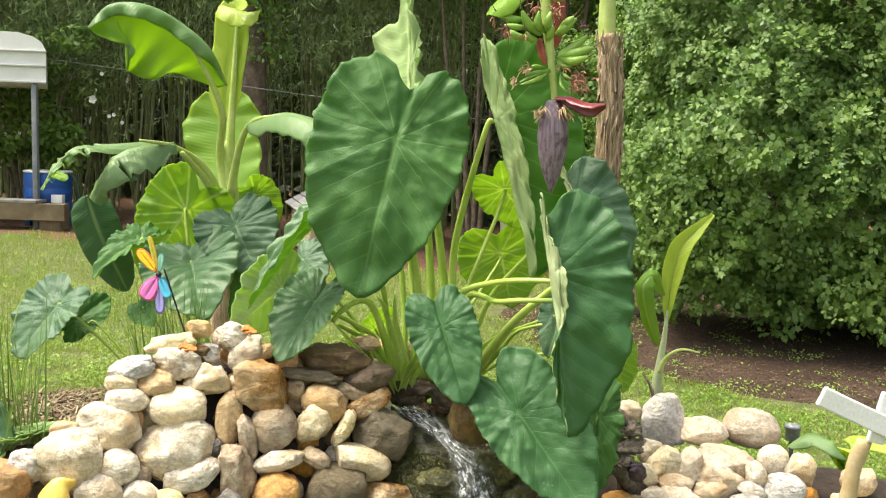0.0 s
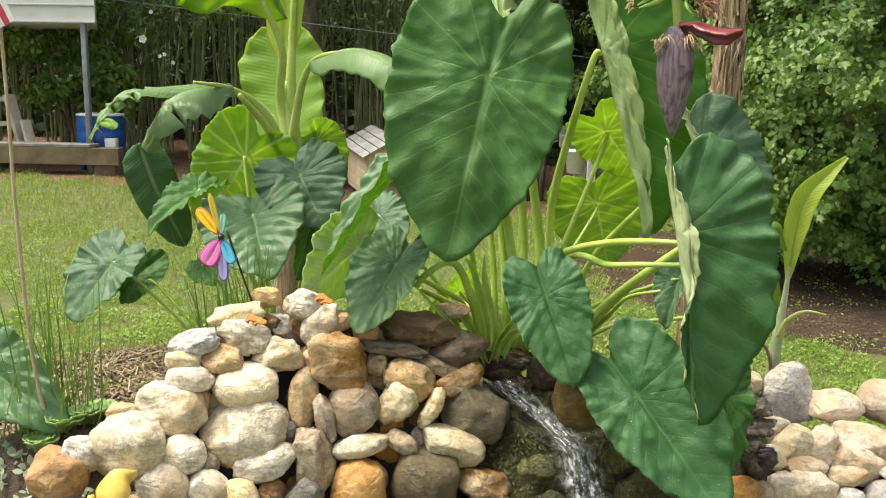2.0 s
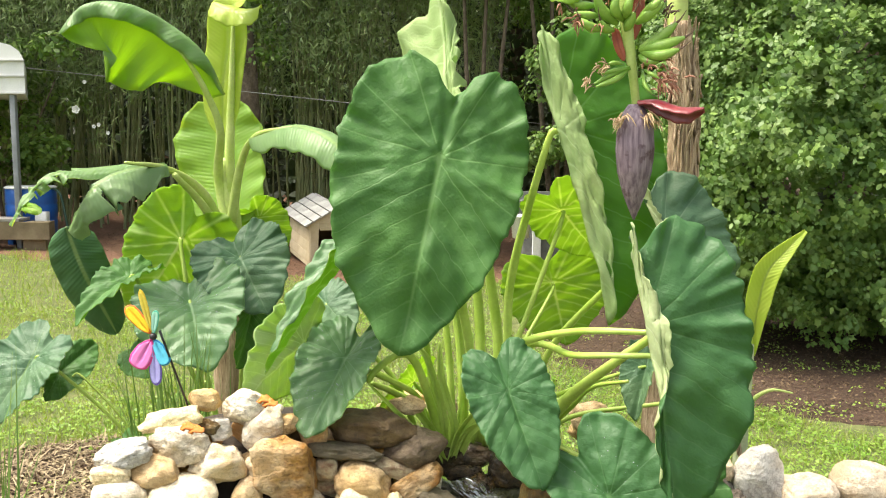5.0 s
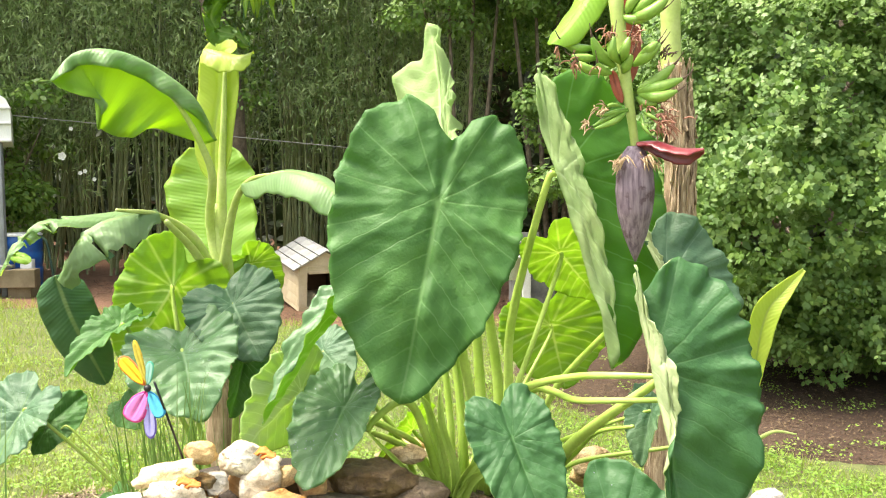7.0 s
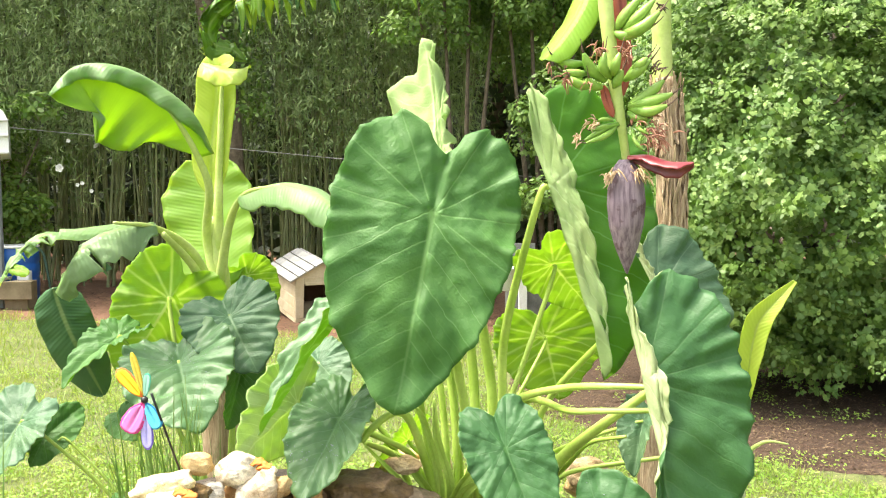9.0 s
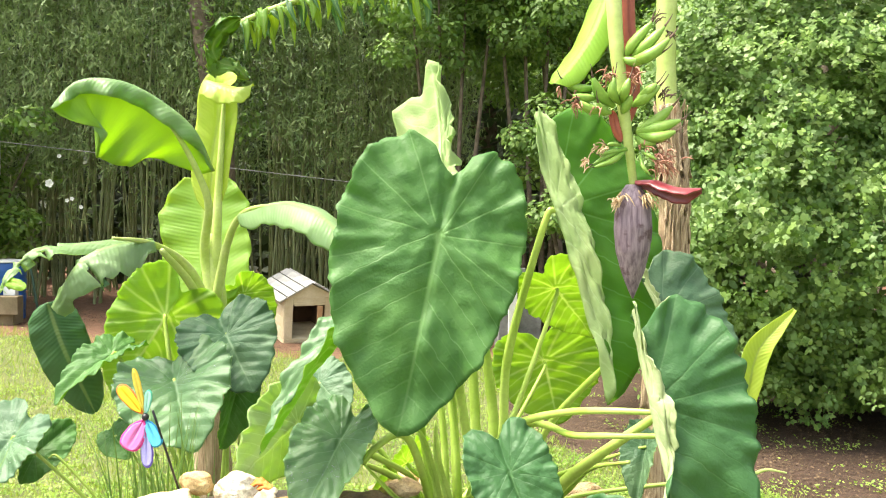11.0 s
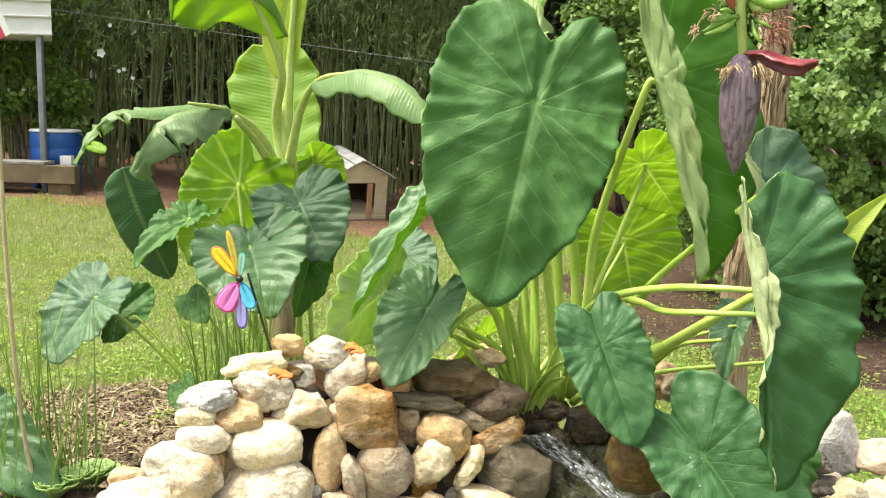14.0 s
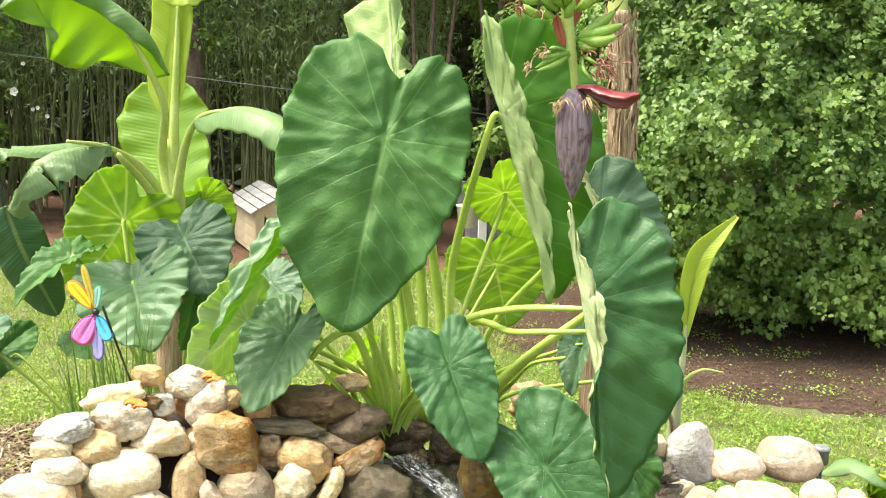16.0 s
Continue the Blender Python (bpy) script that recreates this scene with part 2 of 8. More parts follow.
# underside again, brightened to cream: sunlight on the folds put into the colour
EAR_CREAM = ear_material("elephant_ear_fold_sunlit", (0.46, 0.56, 0.28), (0.56, 0.64, 0.37), (0.62, 0.68, 0.44), (0.55, 0.72, 0.22), 0.4, 0.6, 0.2, 0.7)
# bright yellow-green copy of the blade: light from behind put into the colour
EAR_LIT = ear_material("elephant_ear_backlit", (0.16, 0.32, 0.045), (0.23, 0.40, 0.07), (0.60, 0.70, 0.34), (0.54, 0.74, 0.12), 0.62, 0.5, 0.3, 1.4, 3.3)
BAN = banana_material("banana_leaf_upper", (0.10, 0.26, 0.035), (0.17, 0.34, 0.06), (0.40, 0.50, 0.16), (0.55, 0.64, 0.08), 0.6)
BAN_PALE = banana_material("banana_leaf_underside", (0.20, 0.40, 0.05), (0.28, 0.48, 0.07), (0.42, 0.52, 0.16), (0.58, 0.72, 0.08), 0.62, 0.5)
BAN_NEW = banana_material("banana_leaf_new", (0.42, 0.55, 0.08), (0.52, 0.62, 0.12), (0.55, 0.66, 0.2), (0.62, 0.76, 0.06), 0.5)
BAN_DARK = banana_material("banana_leaf_dark", (0.035, 0.11, 0.035), (0.07, 0.17, 0.06), (0.2, 0.3, 0.1), (0.14, 0.32, 0.03), 0.2, 0.45)
# pale grey-green upper side: sheen from the sky put into the colour
BAN_GREY = banana_material("banana_leaf_skylit", (0.19, 0.31, 0.145), (0.29, 0.40, 0.215), (0.34, 0.46, 0.19), (0.46, 0.70, 0.08), 0.5, 0.45)
STALK = plain("petiole_green", (0.31, 0.47, 0.055), (0.47, 0.61, 0.15), 5.0, 0.42, 0.1, 0.002)
STALK_BAN = plain("banana_stem_green", (0.38, 0.50, 0.11), (0.52, 0.61, 0.22), 9.0, 0.4, 0.15, 0.002)
FRUIT = plain("banana_green", (0.15, 0.32, 0.04), (0.27, 0.44, 0.08), 14.0, 0.42, 0.1, 0.002)
BUD, bt, bp = material("banana_bud_purple")
streak = noise_of(bt, 1.0, 5.0, node(bt, "ShaderNodeMapping", {"Vector": node(bt, "ShaderNodeTexCoord").outputs["Object"], "Scale": (110.0, 110.0, 7.0)}).outputs[0])
blot = noise_of(bt, 18.0, 4.0)
bcol = mix(bt, ramp(bt, streak, (0.38, (0, 0, 0)), (0.62, (1, 1, 1))), (0.10, 0.065, 0.092), (0.25, 0.19, 0.225))
bcol = mix(bt, calc(bt, "MULTIPLY", ramp(bt, blot, (0.54, (0, 0, 0)), (0.62, (1, 1, 1))), 0.8), bcol, (0.055, 0.02, 0.028))
bt.links.new(bcol, bp.inputs["Base Color"])
bp.inputs["Roughness"].default_value = 0.5
bump(bt, bp, streak, 0.6, 0.004)
BRACT = plain("banana_bract_red", (0.14, 0.012, 0.022), (0.22, 0.03, 0.035), 10.0, 0.3, 0.15, 0.003)
FLOWER_RED = plain("banana_flower_red", (0.30, 0.12, 0.08), (0.52, 0.27, 0.18), 40.0, 0.8)
FLOWER = plain("banana_flower_dry", (0.42, 0.27, 0.13), (0.66, 0.48, 0.30), 40.0, 0.8)
DRY, ft, fp = material("banana_sheath_dry")
fib = noise_of(ft, 1.0, 6.0, node(ft, "ShaderNodeMapping", {"Vector": node(ft, "ShaderNodeTexCoord").outputs["Object"], "Scale": (120.0, 120.0, 4.0)}).outputs[0], 0.7)
fblot = noise_of(ft, 6.0, 4.0)
fcol = ramp(ft, fib, (0.30, (0.14, 0.085, 0.05)), (0.5, (0.45, 0.33, 0.21)), (0.72, (0.70, 0.58, 0.42)))
fcol = mix(ft, ramp(ft, fblot, (0.5, (0, 0, 0)), (0.70, (0.6, 0.6, 0.6))), fcol, (0.22, 0.13, 0.075))
ft.links.new(fcol, fp.inputs["Base Color"])
fp.inputs["Roughness"].default_value = 0.85
bump(ft, fp, fib, 1.0, 0.012)
CREAM = stone("stone_cream", (0.78, 0.66, 0.42), (0.84, 0.76, 0.57), (0.38, 0.27, 0.14), 0.8, 0.42, 0.6)
WHITE = stone("stone_white", (0.86, 0.81, 0.69), (0.79, 0.70, 0.54), (0.37, 0.31, 0.235), 0.75, 0.45, 0.65, (0.48, 0.33, 0.17))
TAN = stone("stone_tan", (0.56, 0.39, 0.20), (0.68, 0.53, 0.33), (0.27, 0.17, 0.085), 0.8, 0.4, 0.6)
BROWN = stone("stone_brown", (0.30, 0.145, 0.042), (0.48, 0.30, 0.135), (0.12, 0.058, 0.022), 0.6, 0.5, 0.85, (0.60, 0.48, 0.32))
PALE = stone("stone_pale", (0.66, 0.54, 0.39), (0.76, 0.67, 0.53), (0.36, 0.25, 0.16), 0.75, 0.45, 0.6, (0.52, 0.36, 0.21))
RUST = stone("stone_rust_wet", (0.12, 0.066, 0.02), (0.19, 0.11, 0.035), (0.035, 0.024, 0.012), 0.35, 0.5, 0.8, (0.075, 0.075, 0.018))
TAUPE = stone("stone_taupe", (0.42, 0.345, 0.225), (0.52, 0.445, 0.31), (0.22, 0.10, 0.065), 0.75, 0.4, 0.6)
GREY = stone("stone_grey", (0.22, 0.205, 0.175), (0.33, 0.31, 0.27), (0.10, 0.09, 0.08), 0.85, 0.5, 0.8)
SLATE = stone("stone_slate", (0.125, 0.102, 0.062), (0.18, 0.148, 0.092), (0.068, 0.054, 0.033), 0.6, 0.4, 0.6)
DARK = stone("stone_dark", (0.125, 0.085, 0.05), (0.21, 0.15, 0.09), (0.06, 0.04, 0.024), 0.6, 0.45, 0.7)
ORANGE = stone("stone_orange", (0.46, 0.25, 0.09), (0.56, 0.37, 0.18), (0.27, 0.13, 0.05), 0.75)
WET = stone("stone_wet", (0.035, 0.03, 0.024), (0.10, 0.065, 0.03), (0.02, 0.018, 0.015), 0.16, 0.3, 0.8)
MOSSY = stone("stone_mossy_wet", (0.024, 0.024, 0.012), (0.085, 0.080, 0.022), (0.010, 0.010, 0.006), 0.3, 0.5, 0.9, (0.13, 0.13, 0.03))
SOIL = plain("soil_dark", (0.022, 0.016, 0.012), (0.05, 0.035, 0.024), 14.0, 0.95, 0.8, 0.02)
BARK = plain("bark_grey", (0.085, 0.065, 0.045), (0.18, 0.14, 0.10), 9.0, 0.9, 1.0, 0.03, 0.0, 40.0)
WOODDARK = plain("driftwood_dark", (0.05, 0.042, 0.034), (0.19, 0.155, 0.12), 18.0, 0.8, 1.0, 0.02, 0.0, 70.0)
SHRUB = foliage_material("shrub_leaf", (0.058, 0.12, 0.028), (0.10, 0.185, 0.042), (0.20, 0.30, 0.07), (0.18, 0.36, 0.03), 0.25)
TREE = foliage_material("tree_leaf", (0.05, 0.11, 0.022), (0.10, 0.18, 0.036), (0.21, 0.30, 0.06), (0.16, 0.36, 0.03), 0.3)
BAMBOO_LEAF = foliage_material("bamboo_leaf", (0.095, 0.16, 0.058), (0.165, 0.24, 0.088), (0.30, 0.37, 0.155), (0.20, 0.34, 0.07), 0.3)
GRASS = foliage_material("grass_blade", (0.075, 0.165, 0.018), (0.155, 0.295, 0.035), (0.36, 0.39, 0.13), (0.40, 0.52, 0.05), 0.35)
CULM = plain("bamboo_culm", (0.13, 0.17, 0.06), (0.30, 0.33, 0.16), 3.0, 0.45, 0.2, 0.004)
WHITEPAINT = plain("paint_white", (0.70, 0.72, 0.70), (0.80, 0.81, 0.80), 3.0, 0.5, 0.1, 0.002)
# litter browns, lowered to take in the shrub's shade
LITTER = foliage_material("leaf_litter", (0.020, 0.012, 0.007), (0.061, 0.040, 0.024), (0.173, 0.122, 0.072), (0.072, 0.043, 0.022), 0.05, 0.85)
REED = foliage_material("reed_blade", (0.05, 0.12, 0.02), (0.11, 0.21, 0.045), (0.22, 0.32, 0.09), (0.2, 0.34, 0.05), 0.2)
CHIPS = foliage_material("bark_chips", (0.05, 0.032, 0.02), (0.17, 0.12, 0.07), (0.44, 0.36, 0.23), (0.1, 0.06, 0.03), 0.05, 0.85)
# near-black greens: the darkness behind the canes put into the leaf colour
THICKET_SHADE = foliage_material("thicket_shade_leaf", (0.012, 0.024, 0.008), (0.024, 0.045, 0.012), (0.05, 0.08, 0.02), (0.04, 0.07, 0.01), 0.1)

# ---- geometry helpers ----
WORLD = {}


def thing(name, base, label, category, group="", kind=""):
    """An Empty at the base of a thing made of parts."""
    ob = new(name)
    ob.empty_display_size = 0.05
    ob.location = base
    WORLD[ob.name] = Vector(base)
    return tagged(ob, label, category, group, kind)


def whole(name, bm, mats, label, category, group="", kind="", smooth=True):
    ob = part(name, bm, mats, None, smooth=smooth)
    return tagged(ob, label, category, group, kind)


def part(name, bm, mats, parent, label="", smooth=True):
    """Links a bmesh in world metres as one mesh under its parent; its origin lies at its own middle."""
    if isinstance(bm, tuple):
        me = bpy.data.meshes.new(name)
        me.from_pydata(bm[0], [], bm[1])
        co = np.array(bm[0])
        mid = Vector(((co.min(0) + co.max(0)) / 2).tolist())
        me.transform(Matrix.Translation(-mid))
    else:
        xs = [v.co for v in bm.verts]
        mid = Vector([(min(v[i] for v in xs) + max(v[i] for v in xs)) / 2 for i in range(3)])
        bmesh.ops.translate(bm, verts=bm.verts, vec=-mid)
        me = bpy.data.meshes.new(name)
        bm.to_mesh(me)
        bm.free()
    for m in mats if isinstance(mats, (list, tuple)) else [mats]:
        me.materials.append(m)
    if smooth:
        me.shade_smooth()
    ob = new(name, me)
    if parent is not None:
        ob.parent = parent
        ob.location = mid - WORLD[parent.name]
    else:
        ob.location = mid
    WORLD[ob.name] = mid
    return tagged(ob, label) if label else ob


def catmull(pts, n):
    """n points along a smooth line through pts."""
    pts = [Vector(p) for p in pts]
    if len(pts) == 2:
        return [pts[0].lerp(pts[1], i / (n - 1)) for i in range(n)]
    ext = [2 * pts[0] - pts[1], *pts, 2 * pts[-1] - pts[-2]]
    out = []
    for i in range(n):
        f = i / (n - 1) * (len(pts) - 1)
        k = min(int(f), len(pts) - 2)
        f -= k
        a, b, c, d = ext[k:k + 4]
        out.append(0.5 * (2 * b + (c - a) * f + (2 * a - 5 * b + 4 * c - d) * f * f + (3 * b - a - 3 * c + d) * f ** 3))
    return out


def at_table(table, f):
    """Linear look-up in ((x, y), ...)."""
    for (x0, y0), (x1, y1) in zip(table, table[1:]):
        if f <= x1:
            return y0 + (y1 - y0) * (f - x0) / (x1 - x0)
    return table[-1][1]


def tube(pts, radii, n=24, sides=10, flat=1.0, lump=0.0, bm=None):
    """A tapered tube through pts; radii are spread evenly along it."""
    bm = bm or bmesh.new()
    line = catmull(pts, n)
    rt = [(i / (len(radii) - 1), r) for i, r in enumerate(radii)] if len(radii) > 1 else [(0, radii[0]), (1, radii[0])]
    ref = Vector((0.3, 0.9, 0.2)).normalized()
    rings = []
    for i, p in enumerate(line):
        d = (line[min(i + 1, n - 1)] - line[max(i - 1, 0)]).normalized()
        x = d.cross(ref)
        if x.length < 0.05:
            x = d.cross(Vector((1, 0, 0)))
        x.normalize()
        y = d.cross(x)
        r = at_table(rt, i / (n - 1))
        ring = []
        for k in range(sides):
            a = 2 * math.pi * k / sides
            q = p + x * math.cos(a) * r + y * math.sin(a) * r * flat
            if lump:
                q += (q - p).normalized() * lump * (noise.noise(q * 14) + 0.6 * noise.noise(q * 38) + 0.35 * noise.noise(q * 90))
            ring.append(bm.verts.new(q))
        rings.append(ring)
    for a, b in zip(rings, rings[1:]):
        for k in range(sides):
            bm.faces.new((a[k], a[(k + 1) % sides], b[(k + 1) % sides], b[k]))
    bm.faces.new(rings[0][::-1])
    bm.faces.new(rings[-1])
    return bm


def box(x0, x1, y0, y1, z0, z1, m=None, bevel=0.006, bm=None):
    bm = bm or bmesh.new()
    made = bmesh.ops.create_cube(bm, size=1.0)["verts"]
    for v in made:
        v.co = Vector(((x0 + x1) / 2 + v.co.x * (x1 - x0), (y0 + y1) / 2 + v.co.y * (y1 - y0), (z0 + z1) / 2 + v.co.z * (z1 - z0)))
    if bevel:
        es = list({e for v in made for e in v.link_edges})
        bmesh.ops.bevel(bm, geom=es, offset=bevel, segments=2, affect="EDGES", profile=0.5)
    if m is not None:
        bmesh.ops.transform(bm, matrix=m, verts=bm.verts)
    return bm


# Heart outline of the elephant-ear blade: degrees from the tip, reach from the petiole (tip is 1).
HEART = ((0, 1.0), (8, 0.93), (20, 0.80), (35, 0.685), (52, 0.595), (70, 0.535), (90, 0.505), (110, 0.515), (128, 0.55), (145, 0.585), (156, 0.575), (166, 0.49), (174, 0.39), (180, 0.34))


def smooth_step(a, b, x):
    f = min(max((x - a) / (b - a), 0), 1)
    return f * f * (3 - 2 * f)


def ear_blade(hub, tip, face, width=1.0, fold=(0, 0), droop=0.12, lobes=0.1, wave=0.03, seed=0, trim=(1, 1), thick=0.002, rings=24, spokes=144, kink=0.0, pinch=(0, 0), quilt=0.005, ragged=0.0, relax=None):
    """Elephant-ear blade as a bmesh with two skins. hub: where the petiole meets it; face: the way the upper side looks;
    fold: degrees by which each half is lifted about the midrib; trim: each half's width; pinch: how far each half narrows towards the tip;
    quilt: height of the swellings between the veins; ragged: unevenness of the margin; relax: (s0, s1, degrees) to which the first half unfolds towards the tip."""
    rng = random.Random(seed)
    hub, tip, face = Vector(hub), Vector(tip), Vector(face)
    size = (tip - hub).length
    along = (tip - hub).normalized()
    across = along.cross(face).normalized()
    up = across.cross(along)
    ph = [rng.uniform(0, 6.28) for _ in range(8)]
    bm = bmesh.new()
    uvl = bm.loops.layers.uv.new("UVMap")
    flat = {}

    def place(u, s, rn, th):
        side = 0 if u > 0 else 1
        bend = fold[side]
        if relax and side == 0:
            bend += (relax[2] - bend) * smooth_step(relax[0], relax[1], s)
            u *= 1 - 0.7 * smooth_step(0.05, 0.28, -s)
        a = radians(bend) * smooth_step(0, 0.09, abs(u))
        au = abs(u) * trim[side] * width * (1 - pinch[side] * smooth_step(0.12, 0.5, s))
        x = (1 if u > 0 else -1) * au * math.cos(a)
        z = au * math.sin(a)
        c = s - abs(u) * (0.72 + 0.3 * abs(u)) + (0.06 if u > 0 else 0)
        if c > -0.03:
            swell = abs(math.sin(math.pi * (c + 4) / 0.155))
        else:
            swell = abs(math.sin(math.pi * (math.atan2(abs(u), -s) / 0.52 + 0.15)))
        z += quilt * swell * smooth_step(0.0, 0.3, math.hypot(u, s)) * (0.55 + 0.6 * rn)
        z -= 0.02 * math.exp(-(u / 0.03) ** 2)
        if s > 0:
            z -= droop * s * s
        else:
            z -= lobes * s * s * 2.2
        rim = rn ** 4
        z += wave * rim * (math.sin(9 * th + ph[0]) + 0.7 * math.sin(17 * th + ph[1]) + 0.45 * math.sin(31 * th + ph[2]))
        x += math.copysign(0.5 * wave * rim * math.sin(23 * th + ph[3]) + 0.35 * quilt * rim * swell, u) + kink * s * s
        q = Vector((u * 3.2 + ph[4], s * 3.2 + ph[5], seed))
        z += 0.042 * noise.noise(q) * min(1, 3 * rn) + 0.020 * noise.noise(q * 2.7) + 0.006 * noise.noise(q * 7)
        return hub + (across * x + along * s + up * z) * size

    wob = [1 + 0.02 * math.sin(3 * 6.283 * k / spokes + ph[6]) + 0.014 * math.sin(11 * 6.283 * k / spokes + ph[7]) + 0.010 * math.sin(29 * 6.283 * k / spokes + ph[3]) + rng.uniform(-0.005, 0.005) + ragged * noise.noise(Vector((math.cos(6.283 * k / spokes) * 3, math.sin(6.283 * k / spokes) * 3, seed))) + 0.5 * ragged * noise.noise(Vector((math.cos(6.283 * k / spokes) * 9, math.sin(6.283 * k / spokes) * 9, seed))) for k in range(spokes)]
    rows = []
    for i in range(1, rings + 1):
        rn = i / rings
        row = []
        for k in range(spokes):
            th = 2 * math.pi * k / spokes - math.pi
            r = at_table(HEART, abs(math.degrees(th))) * (1 + (wob[k] - 1) * rn ** 3)
            u, s = r * rn * math.sin(th), r * rn * math.cos(th)
            v = bm.verts.new(place(u, s, rn, th))
            flat[v] = (u, s)
            row.append(v)
        rows.append(row)
    c = bm.verts.new(place(0, 0, 0, 0))
    flat[c] = (0, 0)
    for k in range(spokes):
        bm.faces.new((c, rows[0][k], rows[0][(k + 1) % spokes]))
    for a, b in zip(rows, rows[1:]):
        for k in range(spokes):
            bm.faces.new((a[k], b[k], b[(k + 1) % spokes], a[(k + 1) % spokes]))
    bm.normal_update()
    return two_skins(bm, uvl, flat, rows[-1], thick, up)


def two_skins(bm, uvl, flat, rim, thick, up):
    """Gives a sheet a lower skin (second material) and closes its rim."""
    bmesh.ops.triangulate(bm, faces=bm.faces[:])  # the same diagonals above and below
    bm.normal_update()
    faces = list(bm.faces)
    tot = Vector()
    for f in faces:
        tot += f.normal * f.calc_area()
    if tot.dot(up) < 0:
        bmesh.ops.reverse_faces(bm, faces=faces)
        bm.normal_update()
    low = {}
    for v in list(bm.verts):
        low[v] = bm.verts.new(v.co - v.normal * thick)
        flat[low[v]] = flat[v]
    for f in faces:
        g = bm.faces.new([low[v] for v in reversed(f.verts)])
        g.material_index = 1
    if rim:
        n = len(rim)
        for k in range(n):
            a, b = rim[k], rim[(k + 1) % n]
            try:
                g = bm.faces.new((a, b, low[b], low[a]))
                g.material_index = 1
            except ValueError:
                pass
    for f in bm.faces:
        f.smooth = True
        for lp in f.loops:
            lp[uvl].uv = flat[lp.vert]
    bm.normal_update()
    return bm


PADDLE = ((0, 0.25), (0.04, 0.6), (0.12, 0.88), (0.3, 1.0), (0.6, 0.97), (0.8, 0.82), (0.92, 0.55), (0.98, 0.25), (1, 0.05))


def paddle_blade(line, half, face, fold=(10, 10), wave=0.04, seed=0, profile=PADDLE, thick=0.002, n=64, m=9, tears=0, trim=(1, 1), crumple=0.0, rib=0.012):
    """Banana blade along a midrib line. half: greatest half width; face: ways that the upper side looks, spread along the line; fold: degrees by
    which each half droops (minus: lifts); tears: splits between the side ribs."""
    rng = random.Random(seed)
    pts = catmull(line, n)
    ways = catmull(face, n) if len(face) > 1 else [Vector(face[0])] * n
    bm = bmesh.new()
    uvl = bm.loops.layers.uv.new("UVMap")
    flat = {}
    length = sum((b - a).length for a, b in zip(pts, pts[1:]))
    ph = [rng.uniform(0, 6.28) for _ in range(6)]
    cuts = {0: set(), 1: set()}
    for _ in range(tears):
        cuts[rng.randint(0, 1)].add(rng.randint(8, n - 6))
    grid = []
    up0 = None
    for i, p in enumerate(pts):
        d = (pts[min(i + 1, n - 1)] - pts[max(i - 1, 0)]).normalized()
        w = d.cross(ways[i]).normalized()
        up = w.cross(d).normalized()
        up0 = up0 or up
        f = i / (n - 1)
        hw = half * at_table(profile, f)
        row = []
        for k in range(-m, m + 1):
            q = abs(k) / m
            side = 0 if k > 0 else 1
            a = radians(fold[side]) * (0.35 + 0.65 * q)
            gap = 0.0
            for cix in cuts[side]:
                if abs(i - cix) < 2:
                    gap = max(gap, 0.5 * (q ** 0.7))
            wv = wave * half * q ** 2 * (math.sin(17 * f + ph[side]) + 0.6 * math.sin(41 * f + ph[2 + side]))
            wide = hw * q * trim[side]
            x = (1 if k > 0 else -1) * wide * math.cos(a)
            if crumple:
                wv += crumple * half * q * (noise.noise(p * 16 + Vector((k * 0.5, 0, 0))) + 0.5 * noise.noise(p * 40 + Vector((k, 0, 0))))
            z = -wide * math.sin(a) + wv - (rib * (1 - f) if k == 0 else 0) - gap * 0.05
            v = bm.verts.new(p + w * x + up * z + d * gap * 0.03 * (1 if i % 2 else -1) + d * 0.10 * hw * q)
            flat[v] = (q if k > 0 else -q, f * length)
            row.append(v)
        grid.append(row)
    for i in range(n - 1):
        for k in range(2 * m):
            side = 0 if k >= m else 1
            q = abs((k + 0.5) - m) / m
            if i in cuts[side] and q > 0.3:
                continue
            bm.faces.new((grid[i][k], grid[i][k + 1], grid[i + 1][k + 1], grid[i + 1][k]))
    bm.normal_update()
    rim = [r[0] for r in grid] + grid[-1][1:] + [r[-1] for r in reversed(grid[:-1])] + grid[0][-2:0:-1]
    return two_skins(bm, uvl, flat, None if tears else rim, thick, up0)


def scatter_leaves(pos, nrm, size, shape, rng, jitter=0.6, lean=0.3):
    """Many small leaves in one mesh: (verts, faces). shape: outline points (x, y) with the stalk at 0, 0 and the tip along y; folded about the midrib."""
    n, k = len(pos), len(shape)
    up = nrm + rng.normal(0, jitter, (n, 3))
    up /= np.linalg.norm(up, axis=1)[:, None]
    d = rng.normal(0, 1, (n, 3)) + np.array([0, 0, -lean])
    d -= up * (d * up).sum(1)[:, None]
    d /= np.linalg.norm(d, axis=1)[:, None]
    s = np.cross(d, up)
    sz = size * rng.uniform(0.6, 1.25, n)
    sh = np.array(shape)
    z = -0.25 * np.abs(sh[:, 0]) - 0.18 * sh[:, 1] ** 2
    v = pos[:, None, :] + sz[:, None, None] * (s[:, None, :] * sh[None, :, 0, None] + d[:, None, :] * sh[None, :, 1, None] + up[:, None, :] * z[None, :, None])
    return v.reshape(-1, 3), n, k


